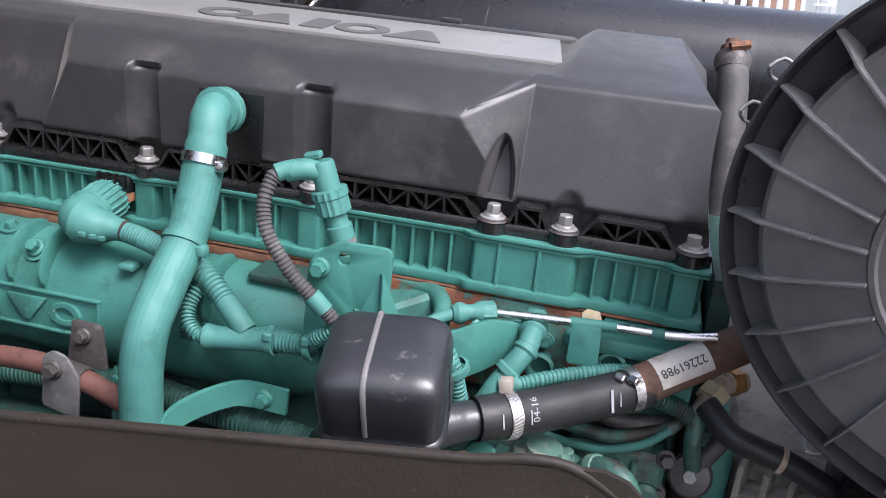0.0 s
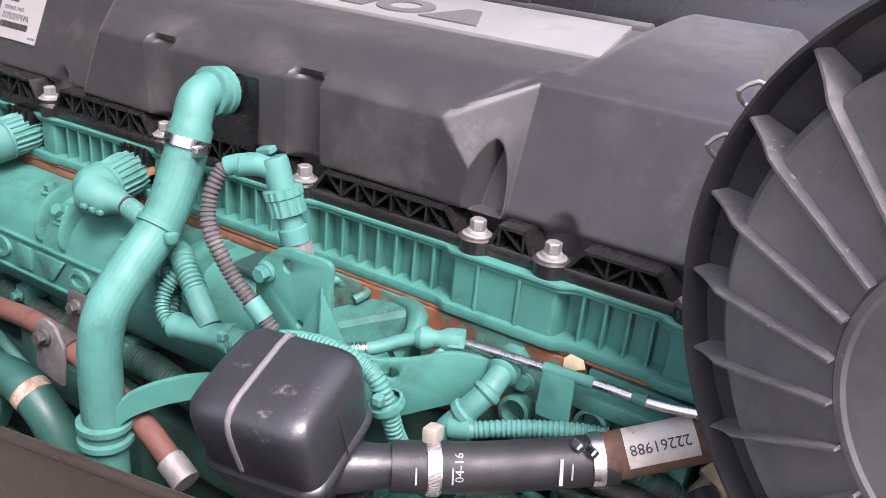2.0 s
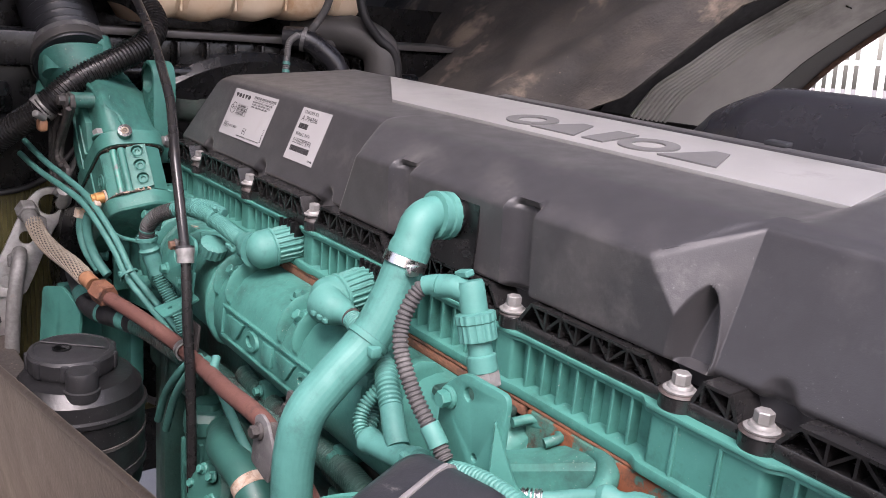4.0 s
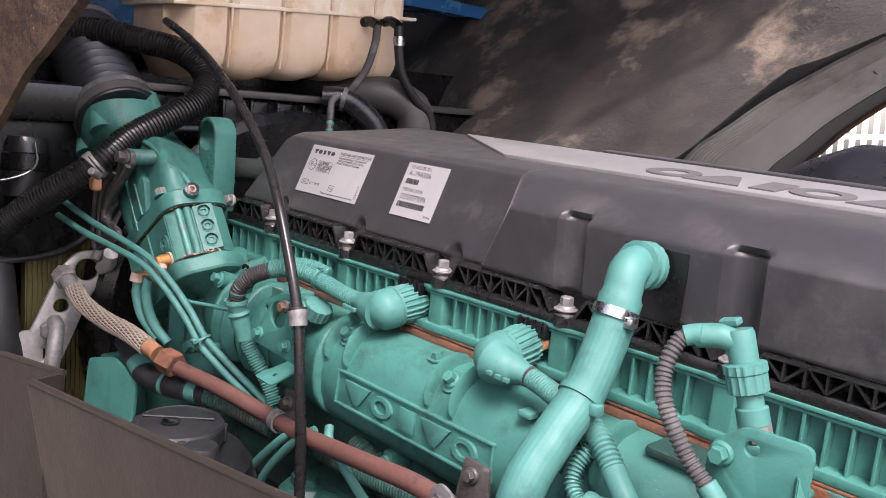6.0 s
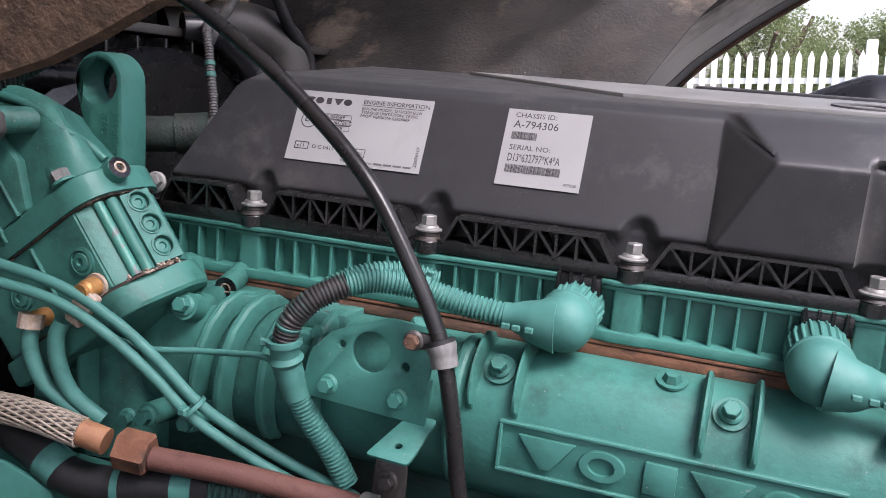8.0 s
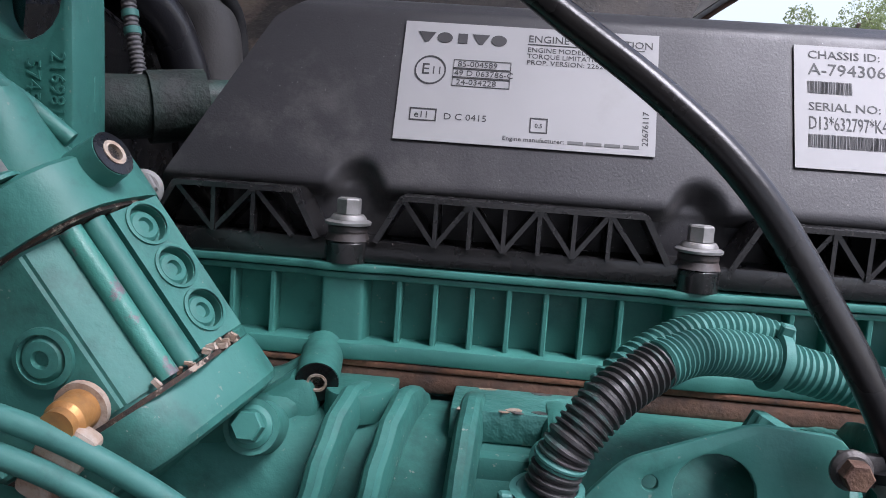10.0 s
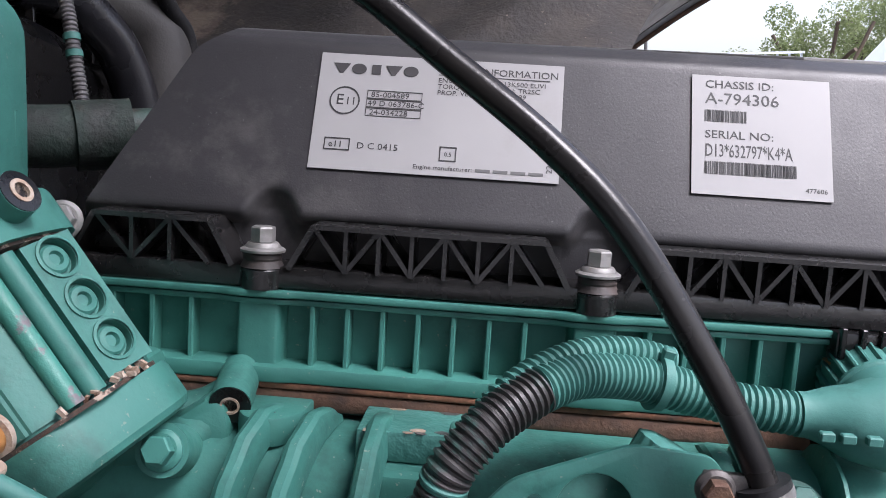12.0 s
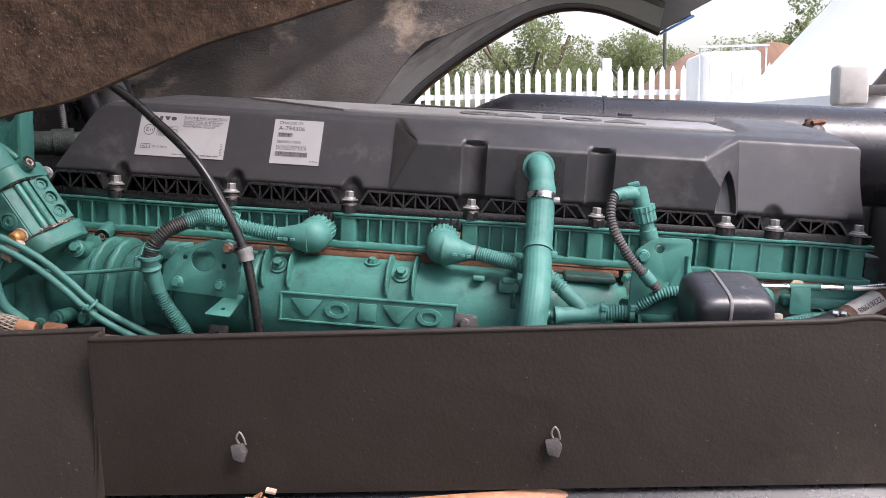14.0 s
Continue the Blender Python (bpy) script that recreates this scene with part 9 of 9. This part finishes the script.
def build_running_gear():
    g = thing("front_axle", (0.75, 0.0, 0.50), "dark dirty steel truck axle with springs", "axle")
    part("beam", box(0.69, 0.81, -1.06, 1.06, 0.36, 0.48, 0.02), EARTHY, g)
    for y in (-0.33, 0.62):
        part("spring_seat", box(0.62, 0.88, y - 0.06, y + 0.06, 0.46, 0.712, 0.01), EARTHY, g)
    part("engine_mount", box(0.28, 0.42, -0.23, -0.02, 0.74, 0.84, 0.01), EARTHY, g)
    part("cross_member", box(0.26, 0.44, -0.24, 0.66, 0.64, 0.75, 0.01), EARTHY, g)
    for y, side in ((-1.22, -1), (1.22, 1)):
        w = thing("truck_wheel", (0.75, y, 0.0), "black rubber truck tyre on a dusty steel rim", "wheel", "front wheels")
        sink = 0.75 * math.sin(radians(4.46))
        c = (0.75, y, 0.47 + sink)
        part("tyre", lathe([(0.29, -0.13), (0.40, -0.155), (0.49, -0.145), (0.508, -0.11), (0.508, 0.11), (0.49, 0.145), (0.40, 0.155), (0.29, 0.13)], c, (0, side, 0), 48, caps=False), RUBBER, w)
        part("rim", lathe([(0.29, -0.12), (0.27, 0.02), (0.22, 0.05), (0.12, 0.03), (0.11, 0.10), (0, 0.10)], c, (0, side, 0), 36), DUSTY_ALU, w)


build_running_gear()

# ---- the yard beyond ----
bm = bmesh.new()
bmesh.ops.create_grid(bm, x_segments=1, y_segments=1, size=400)
ground = outside("ground", bm, GROUND, "grey yard paving", "ground", "structure")


bm = bmesh.new()
bmesh.ops.create_grid(bm, x_segments=1, y_segments=1, size=1)
for v in bm.verts:
    v.co = Vector((-8.0 + 9.0 * v.co.x, 19.0 + 15.5 * v.co.y, 0.004))
outside("lawn", bm, LAWN, "mown green lawn beside the yard", "lawn", "structure")


def build_fence():
    f = new("palisade_fence")
    f.location = (2.0, 9.0, 0.0)
    BASE[f.name] = Vector((2.0, 9.0, 0.0))
    tagged(f, "white painted palisade fence round the yard", "fence")
    for x in np.arange(-6, 14.1, 2.5):
        part("post", box(x - 0.05, x + 0.05, 8.97, 9.07, 0, 2.08, 0.01), WHITE_PAINT, f)
    for z in (0.45, 1.65):
        part("rail", box(-6, 14, 9.0, 9.04, z, z + 0.06), WHITE_PAINT, f)
    me = None
    for x in np.arange(-5.9, 14, 0.118):
        if me is None:
            bm = prism([(-0.030, 0), (0.030, 0), (0.030, 1.86), (0.0, 1.93), (-0.030, 1.86)], 0.020, Matrix(((1, 0, 0, 0), (0, 0, -1, 0.010), (0, 1, 0, 0), (0, 0, 0, 1))), 0.003)
            me = mesh_of("slat", bm, WHITE_PAINT, Vector((0, 0, 0)))
        ob = new("slat", me)
        ob.parent = f
        ob.location = (x - 2.0, -0.03, 0.05)


build_fence()


def build_tree(x, y, h, w, seed):
    rng = random.Random(seed)
    t = new("tree")
    t.location = (x, y, 0)
    BASE[t.name] = Vector((x, y, 0))
    tagged(t, "broad green tree beyond the fence", "tree", "trees behind the yard")
    bm = tube([(x, y, 0), (x + 0.1, y, h * 0.25), (x, y, h * 0.55)], 0.25, 10, 0.5, stretch=lambda s: 1.2 - 0.7 * s)
    for k in range(7):
        a = rng.uniform(0, 6.28)
        tube([(x, y, h * rng.uniform(0.25, 0.5)), (x + 0.25 * w * math.cos(a), y + 0.25 * w * math.sin(a), h * 0.6), (x + 0.4 * w * math.cos(a), y + 0.4 * w * math.sin(a), h * rng.uniform(0.65, 0.85))], 0.08, 8, 0.5, bm=bm)
    part("trunk", bm, BARK, t)
    clumps = [(rng.gauss(0, 0.24) * w, rng.gauss(0, 0.24) * w, h * rng.uniform(0.30, 0.92), rng.uniform(0.10, 0.2) * w) for _ in range(34)]
    verts, faces = [], []
    for cx, cy, cz, r in clumps:
        for _ in range(420):
            d = Vector((rng.gauss(0, 1), rng.gauss(0, 1), rng.gauss(0, 0.8)))
            d = d.normalized() * r * rng.uniform(0.6, 1.05)
            p = Vector((x + cx, y + cy, cz)) + d
            e1 = Vector((rng.gauss(0, 1), rng.gauss(0, 1), rng.gauss(0, 1))).normalized() * rng.uniform(0.06, 0.13)
            e2 = Vector((rng.gauss(0, 1), rng.gauss(0, 1), rng.gauss(0, 1))).normalized() * rng.uniform(0.05, 0.1)
            i = len(verts)
            verts += [p, p + e1, p + e1 + e2, p + e2]
            faces.append((i, i + 1, i + 2, i + 3))
    me = bpy.data.meshes.new("crown")
    me.from_pydata([tuple(v - Vector((x, y, 0))) for v in verts], [], faces)
    me.materials.append(LEAF)
    ob = new("crown", me)
    ob.parent = t


for k, (x, y, h, w) in enumerate(((0.3, 38, 6.2, 5.0), (-5, 40, 6.0, 6), (6.0, 46, 6.0, 5.0), (9.5, 50, 5.4, 5.0), (13.0, 48, 5.8, 5.5), (14.0, 38, 7.2, 5.0), (18.0, 40, 8.0, 6.0), (3.0, 52, 5.6, 5.0))):
    build_tree(x, y, h, w, 11 + k)

bm = bmesh.new()
rows = []
for i in range(41):
    row = []
    for j in range(9):
        x, y = lerp(3.0, 14.5, i / 40), lerp(26, 34, j / 8)
        k = math.sin(math.pi * min(1, max(0, i / 40))) ** 0.4 * math.sin(math.pi * j / 8)
        row.append(bm.verts.new((x, y, 4.6 * k * (0.85 + 0.15 * noise.noise(Vector((x * 0.6, y * 0.6, 3)))) - 0.05)))
    rows.append(row)
for a, b in zip(rows, rows[1:]):
    for j in range(8):
        bm.faces.new((a[j], b[j], b[j + 1], a[j + 1]))
outside("earth_mound", bm, EARTH, "reddish earth mound behind the fence", "mound")


def build_neighbours():
    c = new("liquid_container")
    c.location = (2.75, 8.0, 0)
    BASE[c.name] = Vector((2.75, 8.0, 0))
    tagged(c, "white caged liquid container standing by the fence", "container")
    part("bottle", box(2.30, 2.88, 7.6, 8.5, 0.9, 2.02, 0.05, 3), WHITE_PAINT, c)
    part("pallet", box(2.25, 2.93, 7.55, 8.55, 0.0, 0.9, 0.01), WHITE_PAINT, c)
    for k in range(7):
        part("cage_bar", box(2.27 + k * 0.105, 2.285 + k * 0.105, 7.56, 7.575, 0.9, 2.07), PALE_STEEL, c)
    for z in (1.2, 1.5, 2.05):
        part("cage_ring", box(2.25, 2.93, 7.54, 7.555, z, z + 0.02), PALE_STEEL, c)
    v = new("white_truck_cab")
    v.location = (2.6, 3.6, 0)
    BASE[v.name] = Vector((2.6, 3.6, 0))
    tagged(v, "white truck cab parked alongside", "truck")
    m = Matrix(((1, 0, 0, 0), (0, 0, 1, 2.6), (0, 1, 0, 0), (0, 0, 0, 1)))
    part("body", prism([(1.90, 0.0), (1.90, 1.45), (1.95, 1.50), (2.55, 2.15), (2.82, 2.55), (4.3, 2.55), (4.3, 0.0)], 1.8, m, 0.03), WHITE_PAINT, v)
    part("pillar", prism([(2.03, 1.46), (2.08, 1.46), (2.66, 2.20), (2.61, 2.20)], 0.05, Matrix.Translation((0, -0.06, 0)) @ m, 0.01), FENDER_DARK, v)
    part("side_window", prism([(2.10, 1.47), (2.95, 1.47), (2.95, 2.22), (2.70, 2.22)], 0.02, Matrix.Translation((0, -0.03, 0)) @ m, 0.005), GLASS, v)
    mir = part("mirror", box(1.83, 1.95, 2.32, 2.42, 1.40, 1.56, 0.02, 3), FENDER, v)
    part("mirror_arm", box(1.93, 2.10, 2.36, 2.60, 1.44, 1.48, 0.008), FENDER_DARK, mir)
    p = new("lamp_post")
    p.location = (5.2, 30, 0)
    BASE[p.name] = Vector((5.2, 30, 0))
    tagged(p, "thin dark lamp post in the distance", "lamp post")
    part("pole", tube([(5.2, 30, 0), (5.2, 30, 3), (5.2, 30, 7.5)], 0.06, 10, 1.0), FENDER_DARK, p)


build_neighbours()
